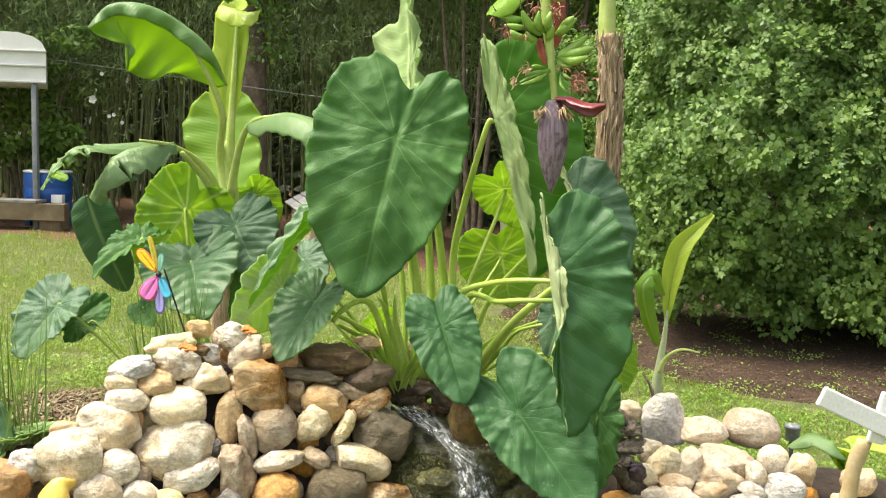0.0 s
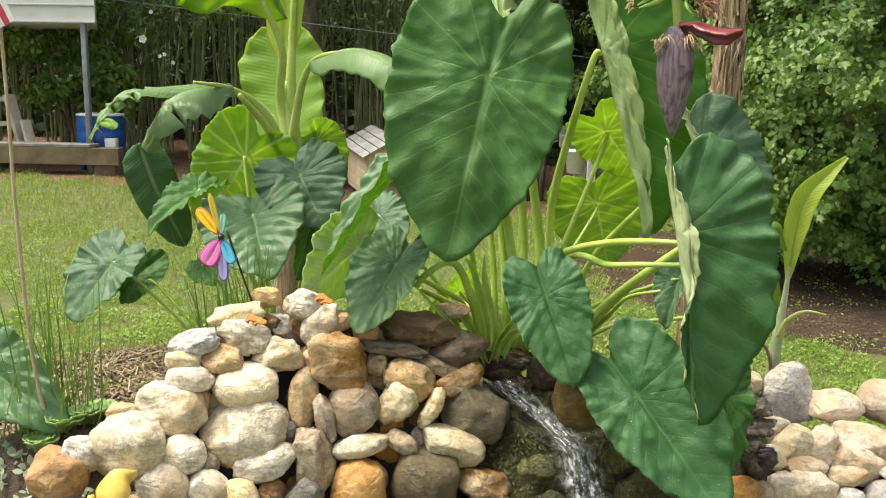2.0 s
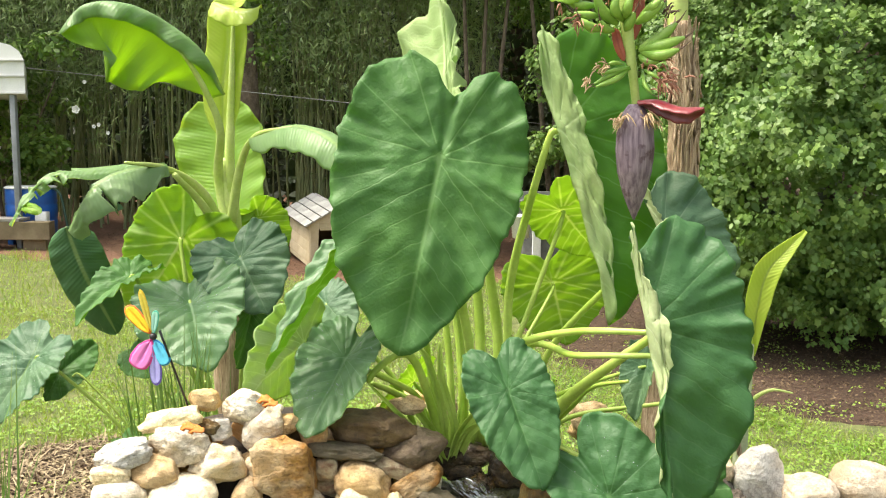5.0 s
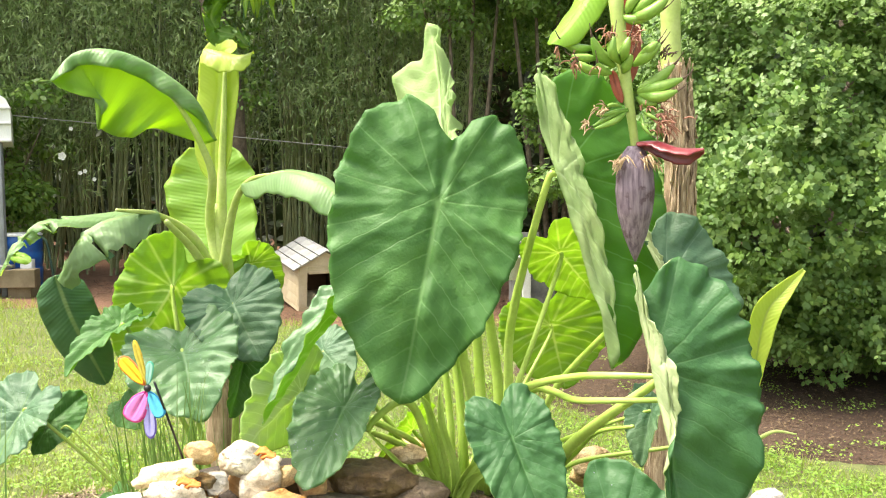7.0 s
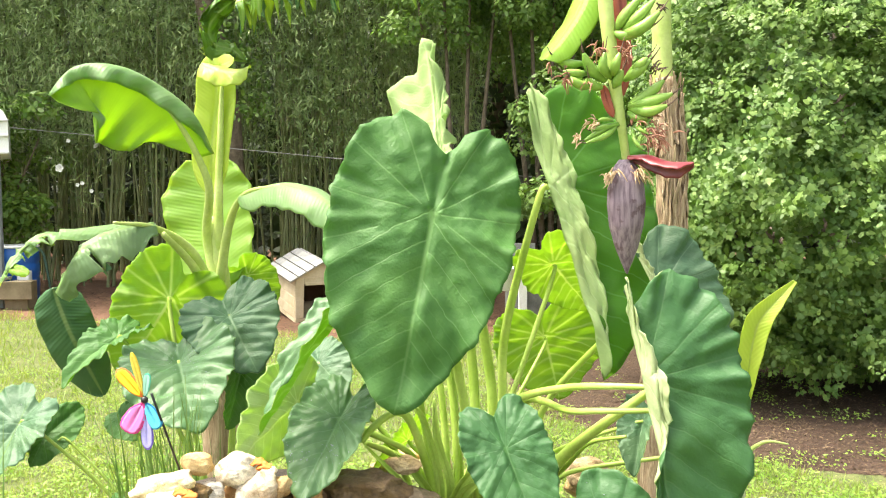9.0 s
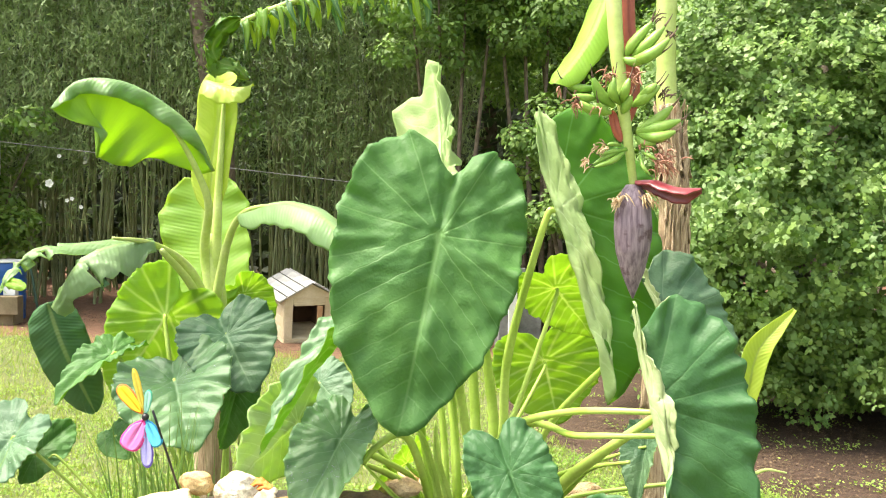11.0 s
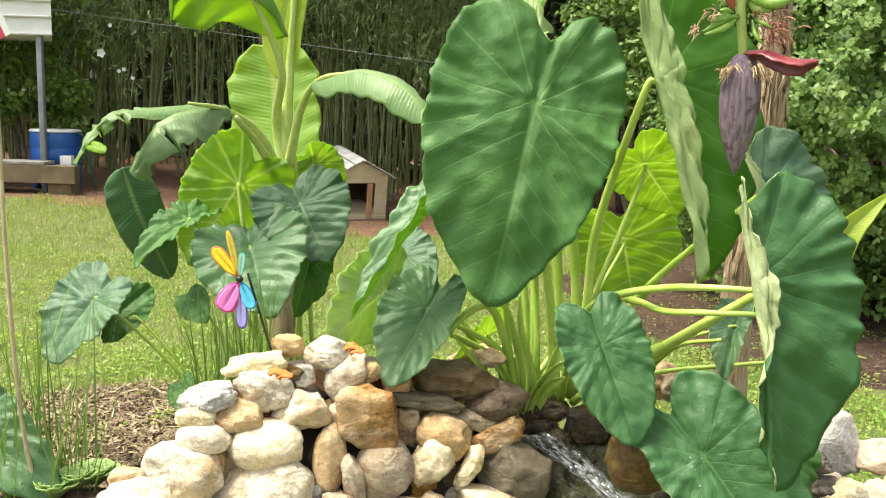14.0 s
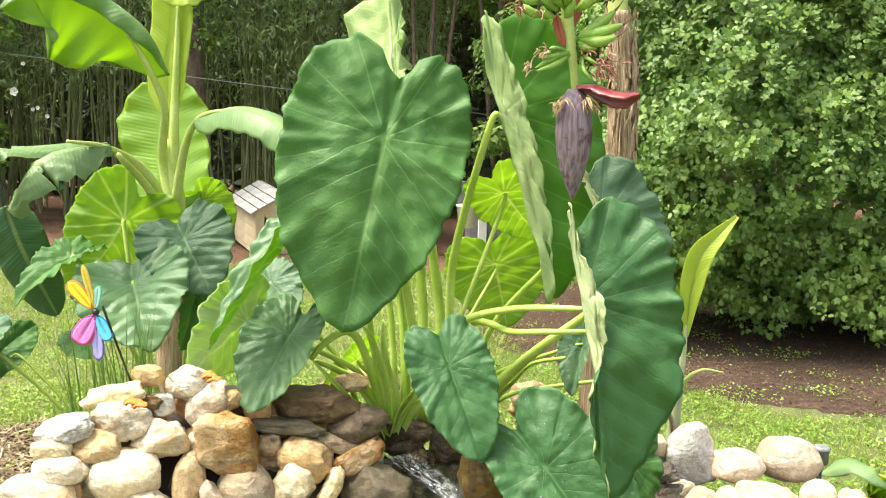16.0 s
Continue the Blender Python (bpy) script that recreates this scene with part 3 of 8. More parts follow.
def leaf_mesh(name, clouds, mat, parent, label="", kind="stuff"):
    """One mesh out of scattered leaves; clouds: results of scatter_leaves with the faces of one leaf."""
    vs, counts, loops = [], [], []
    base = 0
    for (v, n, k), faces in clouds:
        vs.append(v)
        for f in faces:
            loops.append(((np.arange(n) * k)[:, None] + np.array(f)[None, :] + base).ravel())
            counts.append(np.full(n, len(f)))
        base += len(v)
    co = np.concatenate(vs)
    mid = (co.min(0) + co.max(0)) / 2
    lo, ct = np.concatenate(loops), np.concatenate(counts)
    me = bpy.data.meshes.new(name)
    me.vertices.add(len(co))
    me.vertices.foreach_set("co", (co - mid).astype(np.float32).ravel())
    me.loops.add(len(lo))
    me.loops.foreach_set("vertex_index", lo.astype(np.int32))
    me.polygons.add(len(ct))
    me.polygons.foreach_set("loop_start", np.concatenate(([0], np.cumsum(ct)[:-1])).astype(np.int32))
    me.polygons.foreach_set("loop_total", ct.astype(np.int32))
    me.update(calc_edges=True)
    me.materials.append(mat)
    ob = new(name, me)
    mid = Vector(mid.tolist())
    if parent is not None:
        ob.parent = parent
        ob.location = mid - WORLD[parent.name]
    else:
        ob.location = mid
    WORLD[ob.name] = mid
    return tagged(ob, label, kind=kind)


LANCE = [(0, 0), (0.09, 0.3), (0, 1.0), (-0.09, 0.3)]
LANCE_F = [(0, 1, 2), (0, 2, 3)]
OVAL = [(0, 0), (0.28, 0.35), (0.2, 0.75), (0, 1.0), (-0.2, 0.75), (-0.28, 0.35)]
OVAL_F = [(0, 1, 2, 3), (0, 3, 4, 5)]
LOBED = [(0, 0), (0.38, 0.08), (0.30, 0.38), (0.52, 0.62), (0.2, 0.66), (0, 1.05), (-0.2, 0.66), (-0.52, 0.62), (-0.30, 0.38), (-0.38, 0.08)]
LOBED_F = [(0, 1, 2), (0, 2, 3, 4), (0, 4, 5), (0, 5, 6), (0, 6, 7, 8), (0, 8, 9)]
BLADE = [(-0.035, 0), (0.035, 0), (0, 1.0)]
BLADE_F = [(0, 1, 2)]


def rough_ball(where, size, m, seed, bumpy=0.12, box_like=0.35, cuts=3, sub=4):
    """A stone: a ball squared off, cut by a few flats and roughened."""
    rng = random.Random(seed)
    bm = bmesh.new()
    bmesh.ops.create_icosphere(bm, subdivisions=sub, radius=1.0)
    planes = []
    for _ in range(cuts):
        d = Vector((rng.gauss(0, 1), rng.gauss(0, 1), rng.gauss(0, 1))).normalized()
        planes.append((d, rng.uniform(0.6, 0.88)))
    off = Vector((rng.uniform(0, 50), rng.uniform(0, 50), rng.uniform(0, 50)))
    for v in bm.verts:
        n = v.co.normalized()
        big = max(abs(n.x), abs(n.y), abs(n.z))
        r = 1.0 / (big ** box_like)
        p = n * r * 0.93
        for d, h in planes:
            over = p.dot(d) - h
            if over > 0:
                p -= d * over * 0.95
        ridge = 0.5 - abs(noise.noise(n * 2.6 + off * 1.7))
        p *= 1 - 0.35 * bumpy * ridge * ridge * 4 + bumpy * noise.noise(n * 1.6 + off) + 0.5 * bumpy * noise.noise(n * 3.7 + off) + 0.25 * bumpy * noise.noise(n * 9 + off) + 0.12 * bumpy * noise.noise(n * 21 + off)
        v.co = Vector((p.x * size[0] / 2, p.y * size[1] / 2, p.z * size[2] / 2))
    bmesh.ops.transform(bm, matrix=Matrix.Translation(where) @ m, verts=bm.verts)
    return bm

# ---- ground ----
def lift(x, y):
    """Height of the lawn: level, rising gently to the far left."""
    return 0.32 * (smooth_step(1.5, 5.0, -x)) * smooth_step(6.0, 12.0, y) + 0.012 * noise.noise(Vector((x, y, 0)) * 0.8)


def ground_sheet():
    xs = [-400, -120, -40] + [-15 + 0.3 * i for i in range(101)] + [40, 120, 400]
    ys = [-400, -100, -30, -12] + [-6 + 0.3 * i for i in range(94)] + [40, 120, 400]
    vs, fs = [], []
    for y in ys:
        for x in xs:
            vs.append((x, y, lift(x, y) if abs(x) < 16 and -7 < y < 23 else 0.0))
    w = len(xs)
    for j in range(len(ys) - 1):
        for i in range(w - 1):
            fs.append((j * w + i, j * w + i + 1, j * w + w + i + 1, j * w + w + i))
    me = bpy.data.meshes.new("ground")
    me.from_pydata(vs, [], fs)
    me.shade_smooth()
    m, t, p = material("lawn_and_clay")
    co = node(t, "ShaderNodeTexCoord").outputs["Object"]
    xyz = node(t, "ShaderNodeSeparateXYZ", {0: co})
    n1, n2, n3 = noise_of(t, 1.1, 4.0), noise_of(t, 9.0, 5.0), noise_of(t, 70.0, 4.0)
    grass = mix(t, ramp(t, n2, (0.35, (0, 0, 0)), (0.65, (1, 1, 1))), (0.068, 0.090, 0.024), (0.138, 0.150, 0.048))
    clay = mix(t, ramp(t, n2, (0.35, (0, 0, 0)), (0.65, (1, 1, 1))), (0.11, 0.052, 0.03), (0.19, 0.10, 0.058))
    # brown litter, its colour darkened further for the shade under the shrub
    litter = mix(t, ramp(t, n3, (0.35, (0, 0, 0)), (0.65, (1, 1, 1))), (0.026, 0.016, 0.010), (0.075, 0.038, 0.021))
    wob = calc(t, "MULTIPLY", calc(t, "SUBTRACT", n1, 0.5), 2.2)
    far = calc(t, "GREATER_THAN", calc(t, "ADD", xyz.outputs[1], wob), 10.6)
    # bare earth under the shrub: an oval round (3.4, 7.4)
    dx = calc(t, "DIVIDE", calc(t, "SUBTRACT", xyz.outputs[0], 3.6), 3.0)
    dy = calc(t, "DIVIDE", calc(t, "SUBTRACT", xyz.outputs[1], 7.7), 2.6)
    rr = calc(t, "ADD", calc(t, "ADD", calc(t, "MULTIPLY", dx, dx), calc(t, "MULTIPLY", dy, dy)), calc(t, "MULTIPLY", wob, 0.25))
    under = calc(t, "LESS_THAN", rr, 1.0)
    ex = calc(t, "DIVIDE", calc(t, "ADD", xyz.outputs[0], 1.75), 1.1)
    ey = calc(t, "DIVIDE", calc(t, "SUBTRACT", xyz.outputs[1], 3.9), 1.25)
    r2 = calc(t, "ADD", calc(t, "ADD", calc(t, "MULTIPLY", ex, ex), calc(t, "MULTIPLY", ey, ey)), calc(t, "MULTIPLY", wob, 0.2))
    mulch = calc(t, "LESS_THAN", r2, 1.0)
    col = mix(t, far, grass, clay)
    col = mix(t, calc(t, "MAXIMUM", under, mulch), col, litter)
    t.links.new(col, p.inputs["Base Color"])
    p.inputs["Roughness"].default_value = 0.95
    bump(t, p, calc(t, "ADD", n2, n3), 0.8, 0.02)
    me.materials.append(m)
    ob = new("ground", me)
    return tagged(ob, "green lawn with bare red clay and leaf litter", "ground", kind="structure")


ground_sheet()


def bare(x, y):
    """Where no grass grows."""
    w = 0.35 * noise.noise(Vector((x * 1.1, y * 1.1, 3)))
    if ((x - 3.6) / 3.0) ** 2 + ((y - 7.7) / 2.6) ** 2 + w < 1:
        return True
    if ((x + 1.75) / 1.1) ** 2 + ((y - 3.9) / 1.25) ** 2 + w < 1:
        return True
    return y + 2.5 * w > 10.7


def grass():
    rng = np.random.default_rng(3)
    pos, sz = [], []
    for x0, x1, y0, y1, per, h in ((-3.2, 3.6, 3.3, 6.2, 4200, 0.055), (-4.6, 3.2, 6.2, 8.6, 2200, 0.065), (-6.5, 2.5, 8.6, 11.4, 1100, 0.085)):
        n = int((x1 - x0) * (y1 - y0) * per)
        p = np.stack([rng.uniform(x0, x1, n), rng.uniform(y0, y1, n), np.zeros(n)], 1)
        keep = []
        for q in p:
            tuft = noise.noise(Vector((q[0] * 5, q[1] * 5, 0))) + 0.6 * noise.noise(Vector((q[0] * 1.3, q[1] * 1.3, 9)))
            ok = not bare(q[0], q[1]) and rng.uniform(-0.75, 0.55) < tuft
            keep.append(ok)
        p = p[np.array(keep)]
        for q in p:
            q[2] = lift(q[0], q[1]) - 0.004
        pos.append(p)
        sz.append(np.full(len(p), h))
    pos, sz = np.concatenate(pos), np.concatenate(sz)
    n = len(pos)
    a = rng.uniform(0, 6.28, n)
    s = np.stack([np.cos(a), np.sin(a), np.zeros(n)], 1)
    d = np.stack([rng.normal(0, 0.45, n), rng.normal(0, 0.45, n), np.ones(n)], 1)
    sz = sz * rng.uniform(0.5, 1.3, n)
    sh = np.array([(-0.045, 0), (0.045, 0), (0, 1.0)])
    v = pos[:, None, :] + sz[:, None, None] * (s[:, None, :] * sh[None, :, 0, None] + d[:, None, :] * sh[None, :, 1, None])
    leaf_mesh("lawn_grass", [((v.reshape(-1, 3), n, 3), BLADE_F)], GRASS, None, "short green lawn grass with thin patches")
    bpy.context.scene.objects["lawn_grass"]["category"] = "grass"


grass()


def weeds():
    """Small round leaves of clover and other low weeds in the lawn."""
    g = np.random.default_rng(29)
    pos = []
    for x0, x1, y0, y1, n in ((-3.2, 3.6, 3.4, 6.2, 62000), (-4.6, 3.2, 6.2, 8.6, 28000), (-6.5, 2.5, 8.6, 11.0, 14000)):
        p = np.stack([g.uniform(x0, x1, n), g.uniform(y0, y1, n), np.zeros(n)], 1)
        ok = np.array([noise.noise(Vector((q[0] * 3.1, q[1] * 3.1, 4))) > g.uniform(-0.5, 0.3) + (0.5 if bare(q[0], q[1]) else 0) for q in p])
        p = p[ok]
        for q in p:
            q[2] = lift(q[0], q[1]) + g.uniform(0.012, 0.05)
        pos.append(p)
    pos = np.concatenate(pos)
    n = len(pos)
    ob = leaf_mesh("lawn_weeds", [(scatter_leaves(pos, np.tile([0, -0.2, 1.0], (n, 1)), 0.021, OVAL, g, 0.45, 0.0), OVAL_F)], WEED, None, "small bright green weeds in the lawn")
    ob["category"] = "weeds"


WEED = foliage_material("weed_leaf", (0.06, 0.155, 0.016), (0.13, 0.275, 0.03), (0.27, 0.38, 0.08), (0.40, 0.52, 0.05), 0.3)
weeds()


def litter():
    """Fallen leaves, bark chips and twigs on the bare earth."""
    g = np.random.default_rng(17)
    spots = []
    for cx, cy, rx, ry, n in ((3.6, 7.7, 3.0, 2.6, 42000), (-2.5, 12.0, 5.5, 1.0, 20000), (1.0, 6.4, 1.4, 1.6, 3500)):
        a, r = g.uniform(0, 6.28, n), np.sqrt(g.uniform(0, 1, n))
        spots.append(np.stack([cx + rx * r * np.cos(a), cy + ry * r * np.sin(a), np.zeros(n)], 1))
    pos = np.concatenate(spots)
    for q in pos:
        q[2] = lift(q[0], q[1]) + 0.006 + 0.012 * g.uniform()
    n = len(pos)
    h = n * 2 // 3
    up = np.tile([0, 0, 1.0], (n, 1))
    a = scatter_leaves(pos[g.permutation(n)[:h]], up[:h], 0.019, OVAL, g, 0.25, 0.0)
    b = scatter_leaves(pos[g.permutation(n)[:n - h]], up[h:], 0.11, [(-0.014, 0), (0.014, 0), (0.010, 1), (-0.010, 1)], g, 0.14, 0.0)
    ob = leaf_mesh("leaf_litter", [(a, OVAL_F), (b, [(0, 1, 2, 3)])], LITTER, None, "brown fallen leaves, twigs and bark chips")
    ob["category"] = "leaf litter"
    n = 22000
    a, r = g.uniform(0, 6.28, n), np.sqrt(g.uniform(0, 1, n))
    pos = np.stack([-1.75 + 1.12 * r * np.cos(a), 3.9 + 1.27 * r * np.sin(a), np.zeros(n)], 1)
    for q in pos:
        q[2] = lift(q[0], q[1]) + 0.008 + 0.02 * g.uniform()
    up = np.tile([0, 0, 1.0], (n, 1))
    a = scatter_leaves(pos[:n // 2], up[:n // 2], 0.026, OVAL, g, 0.45, 0.0)
    b = scatter_leaves(pos[n // 2:], up[n // 2:], 0.085, [(-0.035, 0), (0.035, 0), (0.025, 1), (-0.025, 1)], g, 0.35, 0.0)
    ob = leaf_mesh("bark_mulch", [(a, OVAL_F), (b, [(0, 1, 2, 3)])], CHIPS, None, "loose bark mulch and dry chips beside the rockery")
    ob["category"] = "mulch"


litter()

# ---- bamboo grove, trees and shrub ----
def culm_mesh(seed, h=9.0, r=0.028):
    rng = random.Random(seed)
    bm = bmesh.new()
    bend = Vector((rng.gauss(0, 0.35), rng.gauss(-0.15, 0.3), 0))
    pts = [bend * (f ** 2) + Vector((0, 0, h * f)) for f in (0, 0.25, 0.5, 0.75, 1)]
    line = catmull(pts, 24)
    rings = []
    for i, p in enumerate(line):
        f = i / 23
        for dz, k in ((0.0, 1.0), (0.02, 1.22), (0.04, 1.0)):
            rr = r * (1 - 0.6 * f) * k
            rings.append([bm.verts.new(p + Vector((math.cos(a) * rr, math.sin(a) * rr, dz))) for a in (0, 1.05, 2.1, 3.14, 4.19, 5.24)])
    for a, b in zip(rings, rings[1:]):
        for k in range(6):
            bm.faces.new((a[k], a[(k + 1) % 6], b[(k + 1) % 6], b[k]))
    me = bpy.data.meshes.new("bamboo_culm")
    bm.to_mesh(me)
    bm.free()
    me.materials.append(CULM)
    me.shade_smooth()
    return me


def bamboo():
    rng = random.Random(11)
    meshes = [culm_mesh(i, 8 + i % 3, 0.015 + 0.003 * (i % 4)) for i in range(8)]
    for i in range(290):
        x = rng.uniform(-8.5, 0.6)
        y = rng.uniform(13.2, 16.8) + 0.08 * abs(x + 4)
        ob = new("bamboo_culm", rng.choice(meshes))
        ob.matrix_world = pose(x, y, lift(x, min(y, 14)) - 0.03, rng.gauss(0, 3.5), rng.gauss(0, 4.5), rng.uniform(0, 360))
        tagged(ob, "tall slender green bamboo cane in a grove", "bamboo", "bamboo grove")
    g = np.random.default_rng(5)
    pos, nrm = [], []
    for _ in range(8600):
        x = g.uniform(-9.5, 0.9)
        z = 1.5 + 7.4 * g.uniform(0, 1) ** 0.85
        low = 2.75 + 0.45 * math.sin(x * 1.3) + 0.35 * math.sin(x * 3.1 + 1) + 0.25 * math.sin(x * 7.3)
        if z < low and g.uniform() < 0.93:
            continue
        y = 12.9 + g.uniform(0, 2.4) - 0.10 * z
        n = int(g.uniform(18, 40))
        d = np.array([g.normal(0, 1), -0.5 + g.normal(0, 0.5), -0.45 + g.normal(0, 0.3)])
        d /= np.linalg.norm(d)
        f = g.uniform(0, 1, n)
        p = np.array([x, y, z]) + d * f[:, None] * g.uniform(0.35, 0.85) + g.normal(0, 0.06, (n, 3))
        p[:, 2] -= 0.3 * f ** 2
        pos.append(p)
        nrm.append(np.tile(np.array([g.normal(0, 0.5), -0.6, 0.6]), (n, 1)))
    # extra clumps overhead, added to keep skylight off the grove
    for _ in range(1700):
        x, y, z = g.uniform(-11, 2.5), g.uniform(12.2, 19.5), g.uniform(5.6, 9.8)
        n = int(g.uniform(20, 40))
        pos.append(np.array([x, y, z]) + g.normal(0, 0.28, (n, 3)))
        nrm.append(np.tile(np.array([0, -0.3, 0.9]), (n, 1)))
    cloud = scatter_leaves(np.concatenate(pos), np.concatenate(nrm), 0.115, LANCE, g, 0.5, 1.3)
    ob = leaf_mesh("bamboo_foliage", [(cloud, LANCE_F)], BAMBOO_LEAF, None, "dense drooping sprays of narrow bamboo leaves")
    ob["category"] = "bamboo leaves"
    # added leaf screen behind the canes; blocks light and stands for deep shade
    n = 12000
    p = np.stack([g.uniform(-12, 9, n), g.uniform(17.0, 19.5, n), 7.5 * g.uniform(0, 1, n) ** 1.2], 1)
    ob = leaf_mesh("thicket", [(scatter_leaves(p, np.tile([0, -0.8, 0.5], (n, 1)), 0.30, OVAL, g, 0.6, 0.6), OVAL_F)], THICKET_SHADE, None, "near-black leaves added as the shade behind the bamboo canes")
    ob["category"] = "undergrowth"


bamboo()


def crown(clumps, per, size, shape, faces, seed, shell=0.55):
    """Leaves on the outer part of many uneven clumps: list of (centre, radii)."""
    g = np.random.default_rng(seed)
    pos, nrm = [], []
    for c, r in clumps:
        n = int(per * g.uniform(0.7, 1.3))
        d = g.normal(0, 1, (n, 3))
        d /= np.linalg.norm(d, axis=1)[:, None]
        rad = shell + (1 - shell) * g.uniform(0, 1, n) ** 0.6 + g.normal(0, 0.07, n)
        pos.append(np.array(c) + d * rad[:, None] * np.array(r))
        nn = d * 0.8 + np.array([0, -0.15, 0.75])
        nrm.append(nn)
    return (scatter_leaves(np.concatenate(pos), np.concatenate(nrm), size, shape, g, 0.45, 0.8), faces)


def tree(name, base, trunk_pts, radii, limbs, clumps, per, size, leaf, seed, label, shape=OVAL, faces=OVAL_F, bark=None):
    th = thing(name, base, label, "tree")
    part("trunk", tube(trunk_pts, radii, 20, 12, 1.0, 0.012), bark or BARK, th)
    for pts in limbs:
        part("limb", tube(pts, [radii[-1] * 0.7, radii[-1] * 0.2], 10, 7), bark or BARK, th)
    leaf_mesh("crown", [crown(clumps, per, size, shape, faces, seed)], leaf, th)
    return th


def whorls(points, axes, per, size, g, outline, faces, spread=0.75):
    """Shoots that each carry a ring of leaves spreading from the axis."""
    n = len(points)
    ax = axes / np.linalg.norm(axes, axis=1)[:, None]
    side = np.cross(ax, np.array([0.31, 0.2, 0.93]))
    side /= np.linalg.norm(side, axis=1)[:, None]
    other = np.cross(ax, side)
    vs = []
    sh = np.array(outline)
    for k in range(per):
        a = 6.283 * (k / per + g.uniform(0, 0.12, n)) + g.uniform(0, 6.283, n) * (k == 0)
        out = side * np.cos(a)[:, None] + other * np.sin(a)[:, None]
        d = out * spread + ax * g.uniform(-0.1, 0.8, n)[:, None] + np.array([0, 0, -0.18])
        d /= np.linalg.norm(d, axis=1)[:, None]
        up = ax + g.normal(0, 0.25, (n, 3))
        s = np.cross(d, up)
        s /= np.linalg.norm(s, axis=1)[:, None]
        up = np.cross(s, d)
        sz = size * g.uniform(0.5, 1.2, n)
        z = -0.22 * np.abs(sh[:, 0]) - 0.16 * sh[:, 1] ** 2
        base = points + d * 0.012 + ax * g.uniform(-0.05, 0.02, n)[:, None]
        vs.append(base[:, None, :] + sz[:, None, None] * (s[:, None, :] * sh[None, :, 0, None] + d[:, None, :] * sh[None, :, 1, None] + up[:, None, :] * z[None, :, None]))
    v = np.concatenate(vs)
    return (v.reshape(-1, 3), n * per, len(sh)), faces


def big_shrub():
    base = (3.75, 8.0, 0.0)
    th = thing("shrub", base, "large dense green shrub with small lobed leaves", "shrub")
    for k in range(14):
        a = k * 0.449 + 0.2
        far = 1.5 + 0.5 * (k % 3) / 2
        e = Vector(base) + Vector((math.cos(a) * far * 1.15, math.sin(a) * far * 0.85, (0.75, 1.6, 2.4)[k % 3]))
        part("limb", tube([Vector(base) + Vector((0.12 * math.cos(a), 0.12 * math.sin(a), -0.03)), Vector(base).lerp(e, 0.45) + Vector((0, 0, 0.18)), e], [0.05, 0.026, 0.008], 14, 8), BARK, th)
    g = np.random.default_rng(21)

    def shell(n, lo, hi, low, lean):
        """Points and outward axes over an uneven, box-rounded crown."""
        pts, axs = [], []
        while len(pts) < n:
            d = Vector((g.normal(), g.normal(), g.normal())).normalized()
            if d.y > 0.3:
                continue
            e = 3.0 if d.z > 0 else 7.0
            full = 1 / (abs(d.x) ** e + abs(d.y) ** e + abs(d.z) ** e) ** (1 / e)
            lump = 0.88 + 0.13 * noise.noise(d * 3.1) + 0.14 * noise.noise(d * 7.5) + 0.08 * noise.noise(d * 17)
            k = full * lump * g.uniform(lo, hi)
            q = Vector((base[0] + d.x * 2.4 * k, base[1] + d.y * 1.85 * k, 1.95 + d.z * 1.85 * k))
            hem = low + 0.40 * noise.noise(Vector((q.x * 1.7, q.y * 1.7, 0))) + 0.2 * noise.noise(Vector((q.x * 5, q.y * 5, 3)))
            if q.z < hem or noise.noise(q * 2.3) + 0.5 * noise.noise(q * 5.5) < -0.52:
                continue
            pts.append(q)
            axs.append(d + Vector((g.normal() * 0.35, -0.25 + g.normal() * 0.35, lean + g.normal() * 0.35)))
        return np.array(pts), np.array(axs)

    outer = whorls(*shell(9500, 0.90, 1.04, 0.16, 0.5), 7, 0.056, g, LOBED, LOBED_F)
    tips = whorls(*shell(9000, 0.94, 1.07, 0.16, 0.6), 6, 0.048, g, OVAL, OVAL_F)
    inner = whorls(*shell(7000, 0.66, 0.92, 0.34, 0.4), 6, 0.075, g, OVAL, OVAL_F)
    leaf_mesh("crown", [outer, tips, inner], SHRUB, th)


big_shrub()


def back_trees():
    g = random.Random(5)
    for i, (x, y, h, w, lo) in enumerate(((3.2, 15.5, 8.5, 2.2, 2.4), (6.2, 14.0, 8.5, 2.6, 1.0), (9.8, 12.5, 8.0, 2.6, 0.8), (1.4, 18.5, 10, 2.6, 4.0), (4.6, 18.0, 10, 3.0, 1.5), (-11.5, 13.5, 8.5, 2.6, 0.8))):
        clumps = []
        for k in range(70):
            f = g.uniform(0, 1)
            a = g.uniform(0, 6.28)
            rr = w * (1 - 0.6 * abs(f - 0.4)) * math.sqrt(g.uniform(0.15, 1))
            r = g.uniform(0.4, 0.75)
            clumps.append(((x + math.cos(a) * rr, y + math.sin(a) * rr, lo + (h - lo) * f), (r, r, r * 0.6)))
        limbs = [[(x, y, h * 0.3), (x + g.uniform(-1, 1), y - 0.6, h * 0.5), (x + g.uniform(-2, 2), y - 1.0, h * 0.7)] for _ in range(4)]
        tree("tree", (x, y, 0), [(x, y, -0.05), (x + 0.1, y, h * 0.4), (x, y, h * 0.85)], [0.2, 0.14, 0.05], limbs, clumps, 120, 0.15, TREE, 40 + i, "tall leafy green tree at the edge of the woods")


back_trees()


